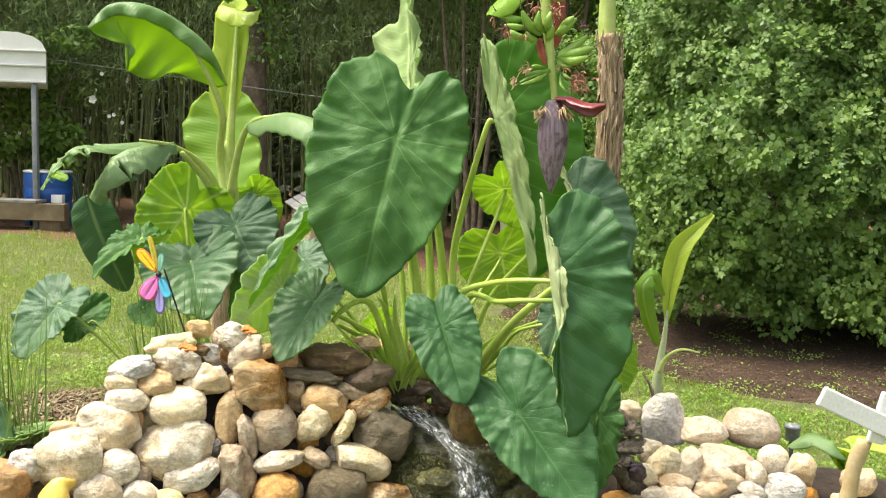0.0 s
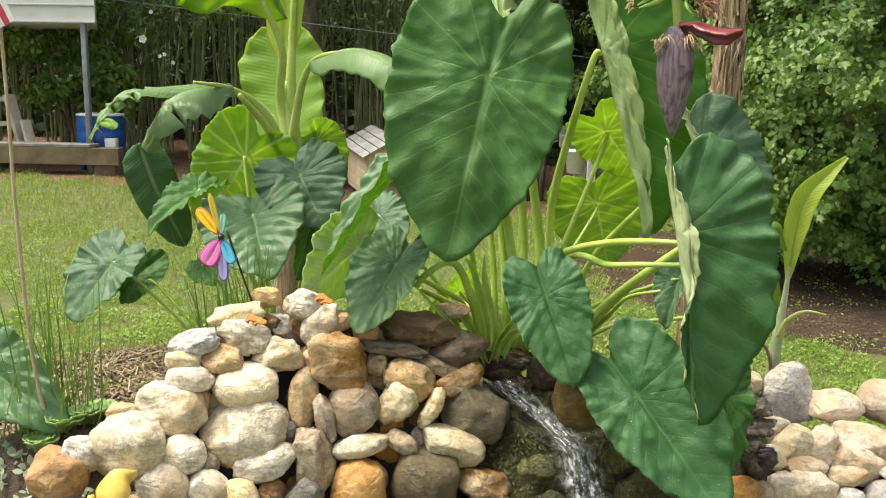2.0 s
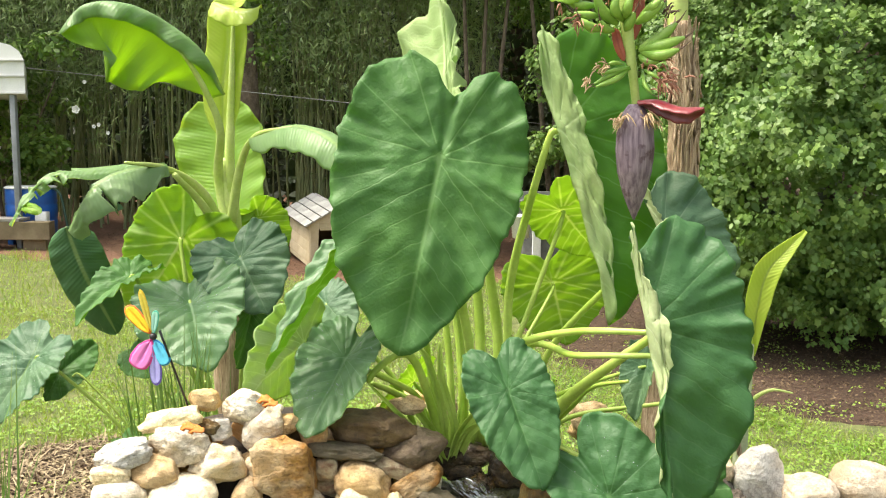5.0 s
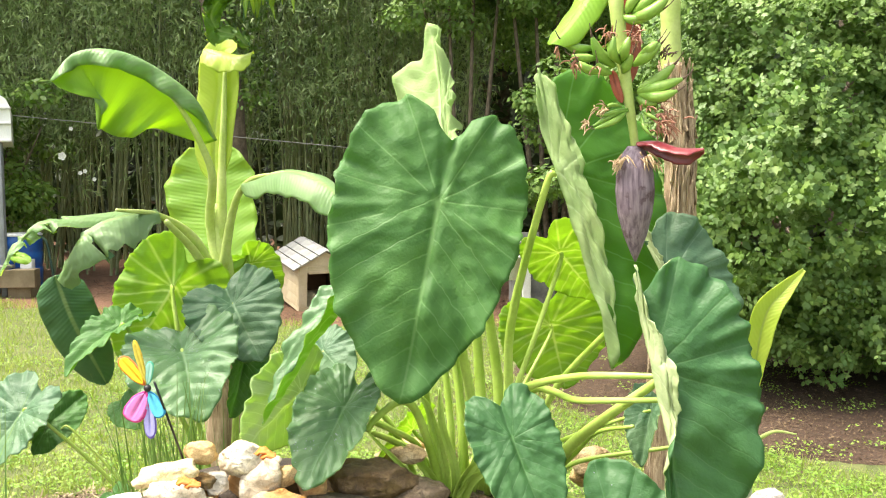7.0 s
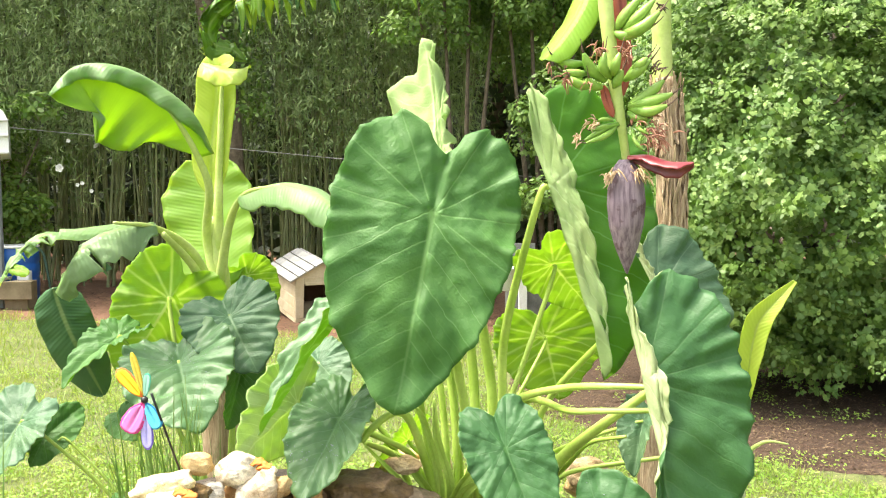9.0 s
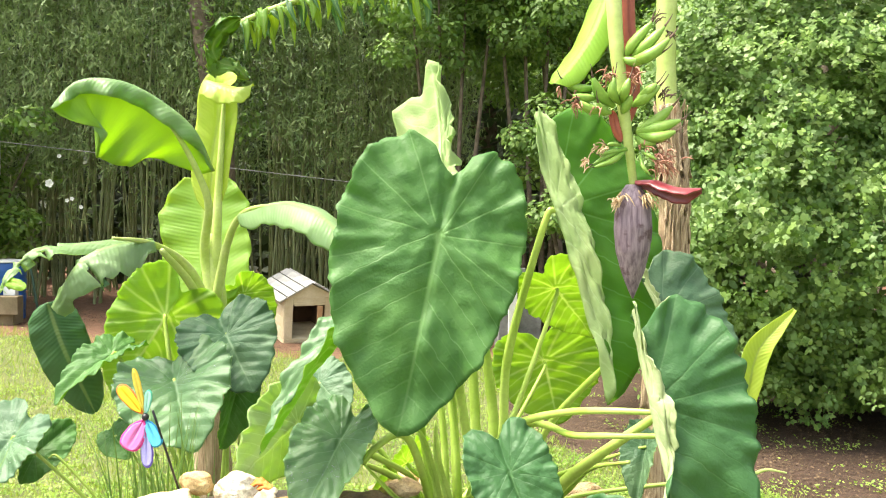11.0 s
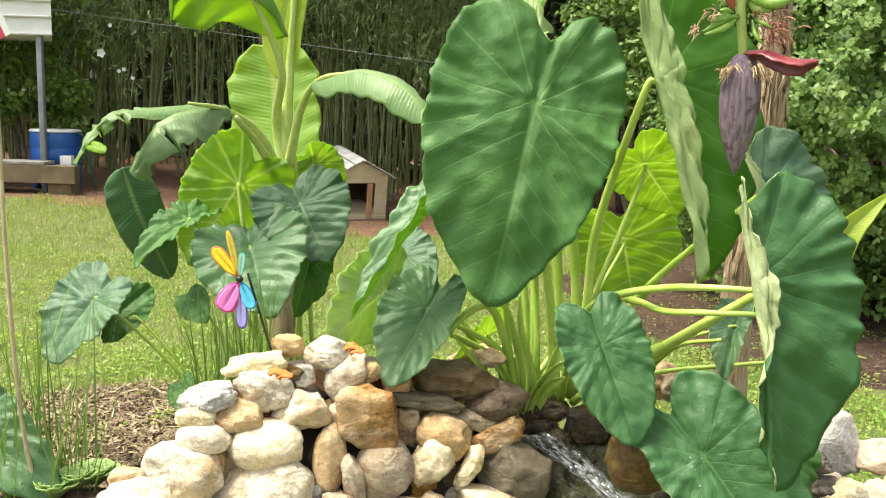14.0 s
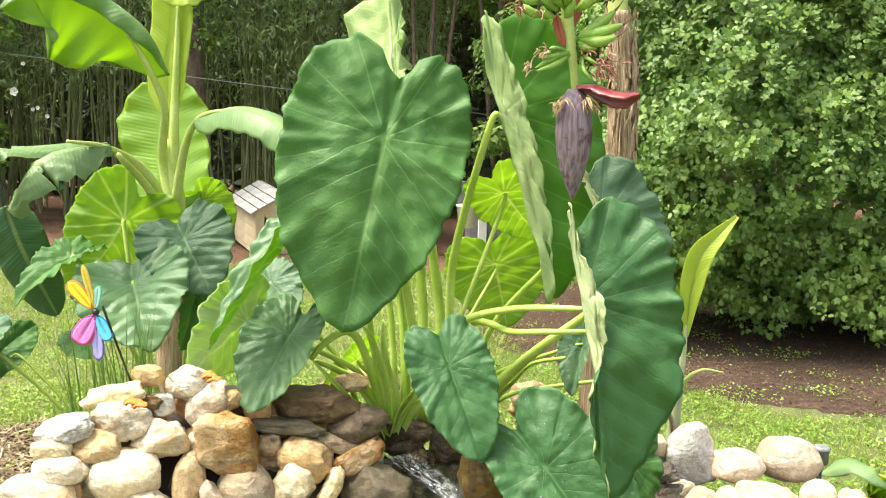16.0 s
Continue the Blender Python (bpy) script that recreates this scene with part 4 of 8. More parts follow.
def side_bushes():
    """Leafy bushes between the bamboo and the shrub."""
    g = random.Random(77)
    for i, (c, w, h) in enumerate((((1.903, 11.000, 2.169), 0.9, 0.75), ((0.35, 11.9, 4.55), 1.0, 1.0), ((1.45, 12.0, 4.9), 0.9, 1.1), ((2.227, 13.500, 4.538), 1.2, 1.5), ((3.370, 14.000, 4.866), 1.3, 1.4))):
        clumps = [((c[0] + g.gauss(0, w * 0.5), c[1] + g.gauss(0, 0.5), c[2] + g.uniform(-h, h)), (0.34, 0.3, 0.2)) for _ in range(46)]
        th = thing("bush", (c[0], c[1], 0), "leafy green bush at the edge of the woods", "bush")
        for k in range(4):
            part("limb", tube([(c[0] + 0.05 * k, c[1], -0.02), (c[0] + 0.2 * k - 0.3, c[1], c[2] * 0.5), (c[0] + 0.4 * k - 0.6, c[1], c[2] + h * 0.6)], [0.05, 0.03, 0.01], 12, 7), BARK, th)
        leaf_mesh("crown", [crown(clumps, 260, 0.075, OVAL, OVAL_F, 90 + i)], SHRUB, th)


side_bushes()


def trunk_tree():
    """Trunk in front of the bamboo, with ivy on it."""
    x, y = -2.66, 12.6
    th = thing("ivy_tree", (x, y, 0.1), "grey-barked tree trunk with ivy before the bamboo", "tree")
    part("trunk", tube([(x, y, 0.0), (x - 0.01, y, 1.6), (x - 0.05, y, 2.8), (x - 0.25, y, 4.0), (x - 0.42, y, 5.5), (x - 0.6, y, 8.5)], [0.20, 0.18, 0.165, 0.16, 0.15, 0.13], 36, 16, 1.0, 0.02), BARK, th)
    g = np.random.default_rng(9)
    n = 2600
    a, z = g.uniform(0, 6.28, n), 2.6 + 5.5 * g.uniform(0, 1, n)
    d = np.stack([np.cos(a), np.sin(a), np.zeros(n)], 1)
    pos = np.stack([x + 0.14 - 0.09 * (z - 2.6), np.full(n, y), z], 1) + d * (0.2 + 0.28 * g.uniform(0, 1, n))[:, None]
    leaf_mesh("ivy", [(scatter_leaves(pos, d + np.array([0, 0, 0.4]), 0.08, OVAL, g), OVAL_F)], TREE, th)


trunk_tree()


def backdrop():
    """Added near-black sheet for the shade deep in the woods, far behind the last trees."""
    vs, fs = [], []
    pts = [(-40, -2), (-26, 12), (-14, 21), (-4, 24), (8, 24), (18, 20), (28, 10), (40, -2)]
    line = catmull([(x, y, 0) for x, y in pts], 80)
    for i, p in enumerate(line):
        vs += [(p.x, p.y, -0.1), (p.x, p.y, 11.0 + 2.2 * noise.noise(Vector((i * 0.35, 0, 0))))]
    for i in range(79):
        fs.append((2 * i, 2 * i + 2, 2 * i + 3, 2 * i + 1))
    ob = part("backdrop", (vs, fs), plain("far_woods_shade", (0.012, 0.02, 0.008), (0.035, 0.06, 0.02), 1.2, 1.0, 1.0, 0.3, 0.0, 9.0), None)
    tagged(ob, "near-black sheet standing for the shade of the far woods", "backdrop", kind="structure")


backdrop()

# ---- elephant ears beside the waterfall ----
def petiole(plant, root, hub, way, r=0.014, bow=0.12):
    """A stalk from the root to the hub of a blade, which it reaches along way."""
    root, hub, way = Vector(root), Vector(hub), Vector(way).normalized()
    mid = root.lerp(hub, 0.55) + Vector((0, 0, bow)) - way * 0.10
    part("petiole", tube([root, root.lerp(mid, 0.5) + Vector((0, 0, bow * 0.4)), mid, hub - way * 0.05, hub], [r * 1.25, r * 1.05, r, r * 0.75, r * 0.55], 30, 10), STALK, plant)


def ear(plant, hub, tip, face, upper=None, under=None, label="", dew=0, **kw):
    leaf = part("leaf", ear_blade(hub, tip, face, **kw), [upper or EAR, under or EAR_PALE], plant, label)
    if dew:
        dew_on(leaf, dew, kw.get("seed", 0))
    return leaf


def dew_on(leaf, n, seed):
    """Beads of water on the upper side, gathered towards the tip."""
    rng = random.Random(seed + 900)
    tops = [f for f in leaf.data.polygons if f.material_index == 0]
    low = min(f.center.z for f in tops)
    high = max(f.center.z for f in tops)
    tops = [f for f in tops if rng.random() < (1 - (f.center.z - low) / (high - low)) ** 1.3 and noise.noise(f.center * 14 + Vector((seed, 0, 0))) > 0.05]
    bm = bmesh.new()
    for _ in range(n):
        f = rng.choice(tops)
        r = rng.choice((0.0006, 0.0008, 0.0011, 0.0016))
        at = f.center + f.normal * r * 0.4 + Vector((rng.gauss(0, 0.004), rng.gauss(0, 0.001), rng.gauss(0, 0.004)))
        bmesh.ops.create_icosphere(bm, subdivisions=1, radius=r, matrix=Matrix.Translation(at + WORLD[leaf.name]))
    part("water_drops", bm, DEW, leaf, "small bright water drops")["kind"] = "stuff"


DEW, dt, dp = material("water_drop")
dp.inputs["Base Color"].default_value, dp.inputs["Roughness"].default_value = (0.85, 0.88, 0.88, 1), 0.05
dp.inputs["Transmission Weight"].default_value, dp.inputs["IOR"].default_value = 0.5, 1.33


ROOT = Vector((-0.115, 3.360, 0.540))
ROOTB = Vector((0.026, 3.400, 0.593))
ears = thing("elephant_ear_plant", ROOT, "tall elephant ear plant with huge heart-shaped leaves by the waterfall", "plant")
ear(ears, (-0.165, 3.130, 1.527), (-0.273, 2.980, 0.997), (0.0, -0.93, 0.36), width=1.0, fold=(6, -6), trim=(1.04, 0.86), droop=0.06, lobes=0.05, wave=0.022, quilt=0.005, seed=1, label="broad green leaf blade with pale veins")
petiole(ears, ROOTB + Vector((-0.05, 0.0, 0)), (-0.165, 3.150, 1.527), (0, -0.3, 1), 0.015, 0.1)
ear(ears, (0.017, 2.890, 0.912), (0.104, 2.770, 0.685), (0.05, -0.9, 0.45), EAR_SMOOTH, width=0.84, fold=(8, 8), droop=0.06, wave=0.022, seed=2)
petiole(ears, ROOTB + Vector((-0.04, -0.04, 0)), (0.018, 2.900, 0.909), (0.1, -0.6, 0.6), 0.010, 0.1)
ear(ears, (0.274, 2.790, 0.658), (0.494, 2.620, 0.388), (-0.1, -0.85, 0.55), EAR_SMOOTH, width=0.92, trim=(0.75, 1.0), fold=(6, 14), droop=0.05, wave=0.018, seed=3, dew=110)
petiole(ears, ROOTB + Vector((0.00, -0.04, 0)), (0.275, 2.800, 0.655), (0.3, -0.6, 0.5), 0.011, 0.12)
ear(ears, (0.356, 2.770, 1.115), (0.429, 2.670, 0.625), (0.10, -0.88, 0.42), EAR_SMOOTH, EAR_CREAM, width=0.98, fold=(138, 8), trim=(0.20, 1.0), pinch=(0.15, 0), relax=(0.22, 0.5, 30), droop=0.05, wave=0.03, quilt=0.008, seed=4, label="dark green leaf blade with one half folded over, its pale underside out")
for pts, r in (((ROOTB + Vector((0, 0.02, 0.0)), (0.015, 3.340, 0.789), (0.044, 3.250, 0.928), (0.103, 3.100, 1.006), (0.197, 2.980, 1.053), (0.281, 2.860, 1.081), (0.391, 2.800, 1.089)), 0.0105), ((ROOTB + Vector((0.04, 0.05, 0)), (0.061, 3.360, 0.803), (0.113, 3.260, 0.947), (0.149, 3.120, 0.983), (0.200, 3.000, 0.984), (0.278, 2.880, 1.011), (0.398, 2.810, 1.027)), 0.010), ((ROOTB + Vector((0.1, 0.06, 0)), (0.181, 3.300, 0.706), (0.235, 3.160, 0.826), (0.290, 2.980, 0.946), (0.396, 2.820, 1.086)), 0.016), ((ROOTB + Vector((0.12, 0.02, 0)), (0.236, 3.250, 0.750), (0.289, 3.150, 0.848), (0.361, 3.000, 0.908)), 0.007)):
    part("petiole", tube(pts, [r * 1.7, r * 1.45, r * 1.2, r, r * 0.85, r * 0.7], 40, 12), STALK, ears)
ear(ears, (0.469, 3.100, 1.297), (0.575, 3.000, 0.975), (0.1, -0.85, 0.5), EAR_BLUE, EAR_CREAM, width=1.1, fold=(120, 6), trim=(0.13, 1.0), pinch=(0.3, 0), droop=0.06, wave=0.028, quilt=0.008, seed=5, label="blue-green leaf blade with rolled edge")
petiole(ears, ROOTB + Vector((0.06, 0.1, 0.0)), (0.486, 3.120, 1.292), (0.8, -0.4, 0.5), 0.011, 0.05)
ear(ears, (0.188, 3.200, 1.606), (0.347, 3.100, 1.049), (0.25, -0.9, 0.2), EAR_MID, EAR_PALE, width=1.0, fold=(142, -4), trim=(0.26, 1.1), droop=0.03, lobes=0.02, wave=0.018, seed=6, label="tall folded leaf blade, pale green underside outwards")
petiole(ears, ROOTB + Vector((0.02, 0.02, 0.0)), (0.178, 3.200, 1.604), (0.5, -0.1, 0.7), 0.014, 0.1)
ear(ears, (-0.444, 3.150, 0.937), (-0.546, 2.980, 0.756), (-0.1, -0.74, 0.66), EAR_WET_SHEEN, width=0.96, trim=(1.0, 0.76), fold=(8, 14), droop=0.12, wave=0.03, quilt=0.01, seed=7, dew=160, label="grey-green leaf blade wet with drops")
petiole(ears, ROOT + Vector((-0.06, 0, 0)), (-0.445, 3.170, 0.932), (-0.6, -0.3, 0.5), 0.010, 0.1)
ear(ears, (-0.530, 3.400, 1.058), (-0.439, 3.300, 0.987), (-0.2, -0.6, 0.75), EAR_BLUE, width=1.2, fold=(20, 10), wave=0.03, seed=8)
petiole(ears, ROOT + Vector((-0.1, 0.05, 0)), (-0.530, 3.400, 1.054), (-0.5, 0, 0.8), 0.009, 0.1)
ear(ears, (-0.424, 3.200, 1.272), (-0.658, 3.020, 0.933), (-0.6, -0.4, 0.6), EAR_WET_SHEEN, EAR_LIT, width=0.9, fold=(25, 45), trim=(0.42, 0.55), droop=0.02, lobes=0.02, wave=0.02, seed=9, label="leaf blade folded along its midrib, lit from behind")
petiole(ears, ROOT + Vector((-0.04, 0.08, 0)), (-0.423, 3.210, 1.271), (-0.6, 0, 0.6), 0.010, 0.15)
ear(ears, (-0.578, 3.220, 0.970), (-0.732, 3.100, 0.839), (-0.3, 0.8, 0.5), EAR_LIT, EAR_PALE, width=1.2, fold=(-8, 20), trim=(1.0, 1.0), droop=0.05, wave=0.03, seed=10, label="pale leaf blade seen from its underside")
petiole(ears, ROOT + Vector((-0.1, 0.08, 0)), (-0.575, 3.220, 0.970), (-0.6, -0.1, 0.5), 0.009, 0.12)
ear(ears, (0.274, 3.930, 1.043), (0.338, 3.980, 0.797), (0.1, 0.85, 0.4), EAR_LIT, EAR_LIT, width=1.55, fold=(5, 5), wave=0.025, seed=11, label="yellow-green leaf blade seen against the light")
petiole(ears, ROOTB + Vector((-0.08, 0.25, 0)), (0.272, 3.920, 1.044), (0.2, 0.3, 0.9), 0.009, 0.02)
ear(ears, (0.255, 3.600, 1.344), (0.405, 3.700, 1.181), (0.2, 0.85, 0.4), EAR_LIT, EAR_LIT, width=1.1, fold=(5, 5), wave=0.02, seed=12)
petiole(ears, ROOTB + Vector((-0.06, 0.1, 0)), (0.255, 3.600, 1.344), (0.1, 0.2, 0.9), 0.010, 0.03)
ear(ears, (-0.139, 3.500, 1.710), (-0.139, 3.750, 2.108), (0.45, 0.85, 0.1), EAR_PALE, EAR_PALE, width=1.3, fold=(15, 10), trim=(1.0, 0.12), wave=0.05, ragged=0.16, seed=13, label="upright pale leaf seen from its underside")
petiole(ears, ROOTB + Vector((-0.10, 0.14, 0)), (-0.143, 3.500, 1.719), (0, 0, 1), 0.014, 0.05)
ear(ears, (-0.252, 3.500, 0.774), (-0.381, 3.400, 0.703), (-0.2, 0.6, 0.7), EAR_LIT, EAR_LIT, width=1.2, fold=(10, 10), wave=0.02, seed=14)
petiole(ears, ROOT + Vector((0.0, 0.0, 0)), (-0.252, 3.500, 0.774), (-0.6, 0.1, 0.7), 0.009, 0.1)
ear(ears, (0.436, 3.100, 0.925), (0.381, 3.020, 0.799), (-0.6, -0.6, 0.4), EAR_BLUE, width=0.9, fold=(40, 40), wave=0.03, seed=15)
petiole(ears, ROOTB + Vector((0.10, 0.0, 0)), (0.436, 3.100, 0.925), (0.8, -0.3, 0.3), 0.007, 0.05)
ear(ears, (0.568, 2.980, 0.593), (0.547, 2.900, 0.273), (0.4, -0.8, 0.3), width=0.5, fold=(10, 20), wave=0.03, seed=16)
petiole(ears, ROOTB + Vector((0.10, 0.0, 0)), (0.568, 2.980, 0.593), (0.8, -0.3, 0.3), 0.008, 0.05)
ear(ears, (0.672, 3.300, 0.782), (0.736, 3.300, 0.608), (0.5, 0.6, 0.4), EAR_LIT, EAR_LIT, width=0.9, fold=(20, 20), wave=0.03, seed=17)
petiole(ears, ROOTB + Vector((0.12, 0.02, 0)), (0.672, 3.300, 0.782), (0.8, 0, 0.3), 0.008, 0.05)

# young stalks and sheaths of the clump
for pts, r in ((((-0.133, 3.340, 0.528), (-0.181, 3.300, 0.721), (-0.234, 3.260, 0.888), (-0.281, 3.220, 0.934), (-0.348, 3.180, 0.899), (-0.380, 3.160, 0.860)), 0.012), (((-0.141, 3.360, 0.545), (-0.213, 3.340, 0.717), (-0.306, 3.300, 0.790), (-0.373, 3.250, 0.833)), 0.011), (((-0.123, 3.380, 0.519), (-0.125, 3.420, 0.781), (-0.144, 3.440, 0.999), (-0.170, 3.420, 1.200)), 0.011), (((-0.101, 3.380, 0.519), (-0.088, 3.450, 0.774), (-0.113, 3.500, 1.007), (-0.130, 3.480, 1.200)), 0.009), (((-0.032, 3.450, 0.583), (-0.026, 3.450, 0.852), (-0.039, 3.450, 1.093), (-0.060, 3.400, 1.320)), 0.016), (((0.018, 3.420, 0.615), (0.029, 3.420, 0.898), (-0.003, 3.400, 1.156), (-0.045, 3.340, 1.400)), 0.016)):
    part("petiole", tube(pts, [r * 1.4, r * 1.1, r, r * 0.7], 26, 10), STALK, ears)
for line, w in ((((-0.132, 3.300, 0.548), (-0.100, 3.280, 0.657), (-0.049, 3.240, 0.740), (0.003, 3.220, 0.773)), 0.017), (((-0.147, 3.320, 0.540), (-0.179, 3.280, 0.655), (-0.219, 3.250, 0.726), (-0.282, 3.200, 0.815)), 0.015), (((-0.143, 3.330, 0.537), (-0.150, 3.300, 0.704), (-0.197, 3.300, 0.883), (-0.230, 3.300, 0.935)), 0.014), (((-0.127, 3.340, 0.533), (-0.117, 3.300, 0.687), (-0.156, 3.300, 0.830), (-0.163, 3.320, 0.951)), 0.016), (((-0.095, 3.360, 0.537), (-0.051, 3.340, 0.695), (-0.011, 3.360, 0.819)), 0.026), (((-0.119, 3.310, 0.551), (-0.076, 3.270, 0.662), (-0.025, 3.220, 0.719)), 0.022), (((-0.143, 3.300, 0.557), (-0.182, 3.240, 0.650), (-0.249, 3.180, 0.718), (-0.372, 3.120, 0.868)), 0.012)):
    part("sheath", paddle_blade(line, w, [(0.1, -0.9, 0.3)], fold=(-35, -35), wave=0.03, seed=8, n=24, m=4, profile=((0, 0.8), (0.3, 1.0), (0.7, 0.8), (0.9, 0.45), (1, 0.1))), [STALK, STALK], ears)


# ---- elephant ears round the far banana plant ----
ROOT2 = Vector((-1.0, 4.25, 0.0))
ears2 = thing("elephant_ear_plant", ROOT2, "elephant ear plant with blue-green leaves round the banana stem", "plant")
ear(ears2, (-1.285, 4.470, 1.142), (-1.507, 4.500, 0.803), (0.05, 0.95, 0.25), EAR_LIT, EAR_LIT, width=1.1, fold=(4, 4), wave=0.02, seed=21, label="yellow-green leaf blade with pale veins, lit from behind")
petiole(ears2, ROOT2 + Vector((-0.1, 0.1, 0)), (-1.278, 4.440, 1.140), (-0.1, 0.5, 0.7), 0.012, 0.0)
ear(ears2, (-0.994, 4.290, 1.088), (-0.860, 4.150, 0.892), (-0.05, -0.7, 0.7), EAR_BLUE, width=1.45, fold=(12, 12), droop=0.15, wave=0.035, quilt=0.02, seed=22)
petiole(ears2, ROOT2, (-0.996, 4.300, 1.087), (0, -0.4, 0.8), 0.011, 0.05)
ear(ears2, (-1.165, 4.130, 0.924), (-1.049, 3.880, 0.729), (-0.05, -0.7, 0.7), EAR_WET_SHEEN, width=1.35, fold=(14, 14), droop=0.12, wave=0.035, quilt=0.02, seed=23, dew=260, label="grey-green leaf blade wet with drops")
petiole(ears2, ROOT2 + Vector((-0.04, -0.02, 0)), (-1.168, 4.140, 0.923), (0, -0.5, 0.7), 0.011, 0.05)
ear(ears2, (-1.466, 4.300, 1.002), (-1.639, 4.100, 0.916), (0.15, -0.02, 0.98), EAR, EAR_LIT, width=0.75, fold=(25, 20), droop=0.3, wave=0.03, seed=24)
petiole(ears2, ROOT2 + Vector((-0.08, 0.0, 0)), (-1.466, 4.300, 1.002), (-0.7, -0.2, 0.5), 0.010, 0.1)
ear(ears2, (-0.951, 4.300, 0.854), (-0.996, 4.250, 0.612), (0.6, -0.5, 0.4), EAR, EAR_LIT, width=0.8, fold=(30, 20), wave=0.02, seed=25)
petiole(ears2, ROOT2 + Vector((0.05, 0.0, 0)), (-0.951, 4.300, 0.854), (0.5, 0, 0.7), 0.009, 0.03)
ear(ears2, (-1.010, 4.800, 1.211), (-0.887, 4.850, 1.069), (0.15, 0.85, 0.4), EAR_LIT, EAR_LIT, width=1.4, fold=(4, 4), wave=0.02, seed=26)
petiole(ears2, ROOT2 + Vector((0.05, 0.3, 0)), (-1.010, 4.800, 1.211), (0.2, 0.2, 0.9), 0.010, 0.03)
ear(ears2, (-1.422, 4.200, 0.688), (-1.339, 4.100, 0.632), (-0.3, -0.6, 0.6), EAR, width=1.0, fold=(10, 10), wave=0.02, seed=27)
petiole(ears2, ROOT2 + Vector((-0.1, 0.0, 0)), (-1.422, 4.200, 0.688), (-0.6, 0, 0.4), 0.006, 0.03)
ear(ears2, (-1.771, 4.050, 0.710), (-1.916, 3.920, 0.492), (-0.3, -0.72, 0.6), EAR_BLUE, width=1.2, fold=(10, 12), droop=0.1, wave=0.03, quilt=0.008, seed=28, dew=140, label="grey-green leaf blade low over the lawn")
petiole(ears2, ROOT2 + Vector((-0.3, -0.1, 0.0)), (-1.773, 4.060, 0.707), (-0.9, -0.1, 0.2), 0.008, 0.05)
ear(ears2, (-1.717, 4.150, 0.624), (-1.609, 4.300, 0.737), (0.4, -0.6, 0.6), EAR, width=0.9, fold=(15, 15), wave=0.02, seed=29)
petiole(ears2, ROOT2 + Vector((-0.3, -0.1, 0.0)), (-1.662, 4.150, 0.614), (-0.9, -0.1, 0.2), 0.006, 0.03)
ear(ears2, (-1.403, 4.000, 0.374), (-1.331, 3.900, 0.319), (-0.3, -0.6, 0.6), EAR, width=1.0, fold=(10, 10), wave=0.02, seed=30)
petiole(ears2, ROOT2 + Vector((-0.12, -0.1, 0.0)), (-1.403, 4.000, 0.374), (-0.6, -0.1, 0.3), 0.006, 0.03)

# ---- banana plant beyond the rockery ----
BROOT = Vector((-1.117, 4.650, 0.487))
BROOT.z = 0.0
ban = thing("banana_plant", BROOT, "banana plant with large bright green leaves on the lawn", "banana plant")
part("stem", tube([BROOT, (-1.120, 4.650, 0.665), (-1.109, 4.650, 0.969), (-1.114, 4.650, 1.222), (-1.128, 4.640, 1.499)], [0.085, 0.075, 0.058, 0.05, 0.035], 30, 14, 1.0, 0.006), STALK_BAN, ban)
part("dry_sheath", tube([BROOT + Vector((0, -0.01, 0)), (-1.119, 4.630, 0.568), (-1.108, 4.635, 0.820)], [0.088, 0.08, 0.062], 30, 18, 1.0, 0.01), DRY, ban, "brown dry leaf sheath")


def fibres(plant, line, r, n, seed, mat=None, long=0.45):
    """Dry, split sheath: overlapping rough strips that run along the stem."""
    rng = random.Random(seed)
    pts = catmull(line, 60)
    for i in range(n):
        a0, k0 = rng.uniform(0, 6.28), rng.randint(0, 45)
        k1 = min(k0 + int(60 * long * rng.uniform(0.5, 1.1)), 59)
        if k1 - k0 < 6:
            continue
        out = []
        for j in range(6):
            q = pts[k0 + (k1 - k0) * j // 5]
            rr = r * rng.uniform(1.0, 1.14) * (1 + (0.18 if j in (0, 5) else 0))
            a = a0 + 0.10 * j * rng.uniform(-1, 1)
            out.append(q + Vector((math.cos(a) * rr, math.sin(a) * rr, 0)))
        face = Vector((math.cos(a0), math.sin(a0), 0))
        part("dry_strip", paddle_blade(out, rng.uniform(0.009, 0.022), [face], fold=(rng.uniform(-30, 50), rng.uniform(-30, 50)), wave=0.25, seed=seed * 100 + i, thick=0.0015, n=22, m=2, profile=((0, 0.3), (0.2, 0.9), (0.5, 1), (0.8, 0.7), (1, 0.1))), [mat or DRY, mat or DRY], plant)


def ban_leaf(plant, line, half, face, mats, label="", **kw):
    return part("leaf", paddle_blade(line, half, face, **kw), mats, plant, label)


def stalk(plant, pts, radii, mat=None, name="leaf_stalk"):
    return part(name, tube(pts, radii, 24, 10), mat or STALK_BAN, plant)


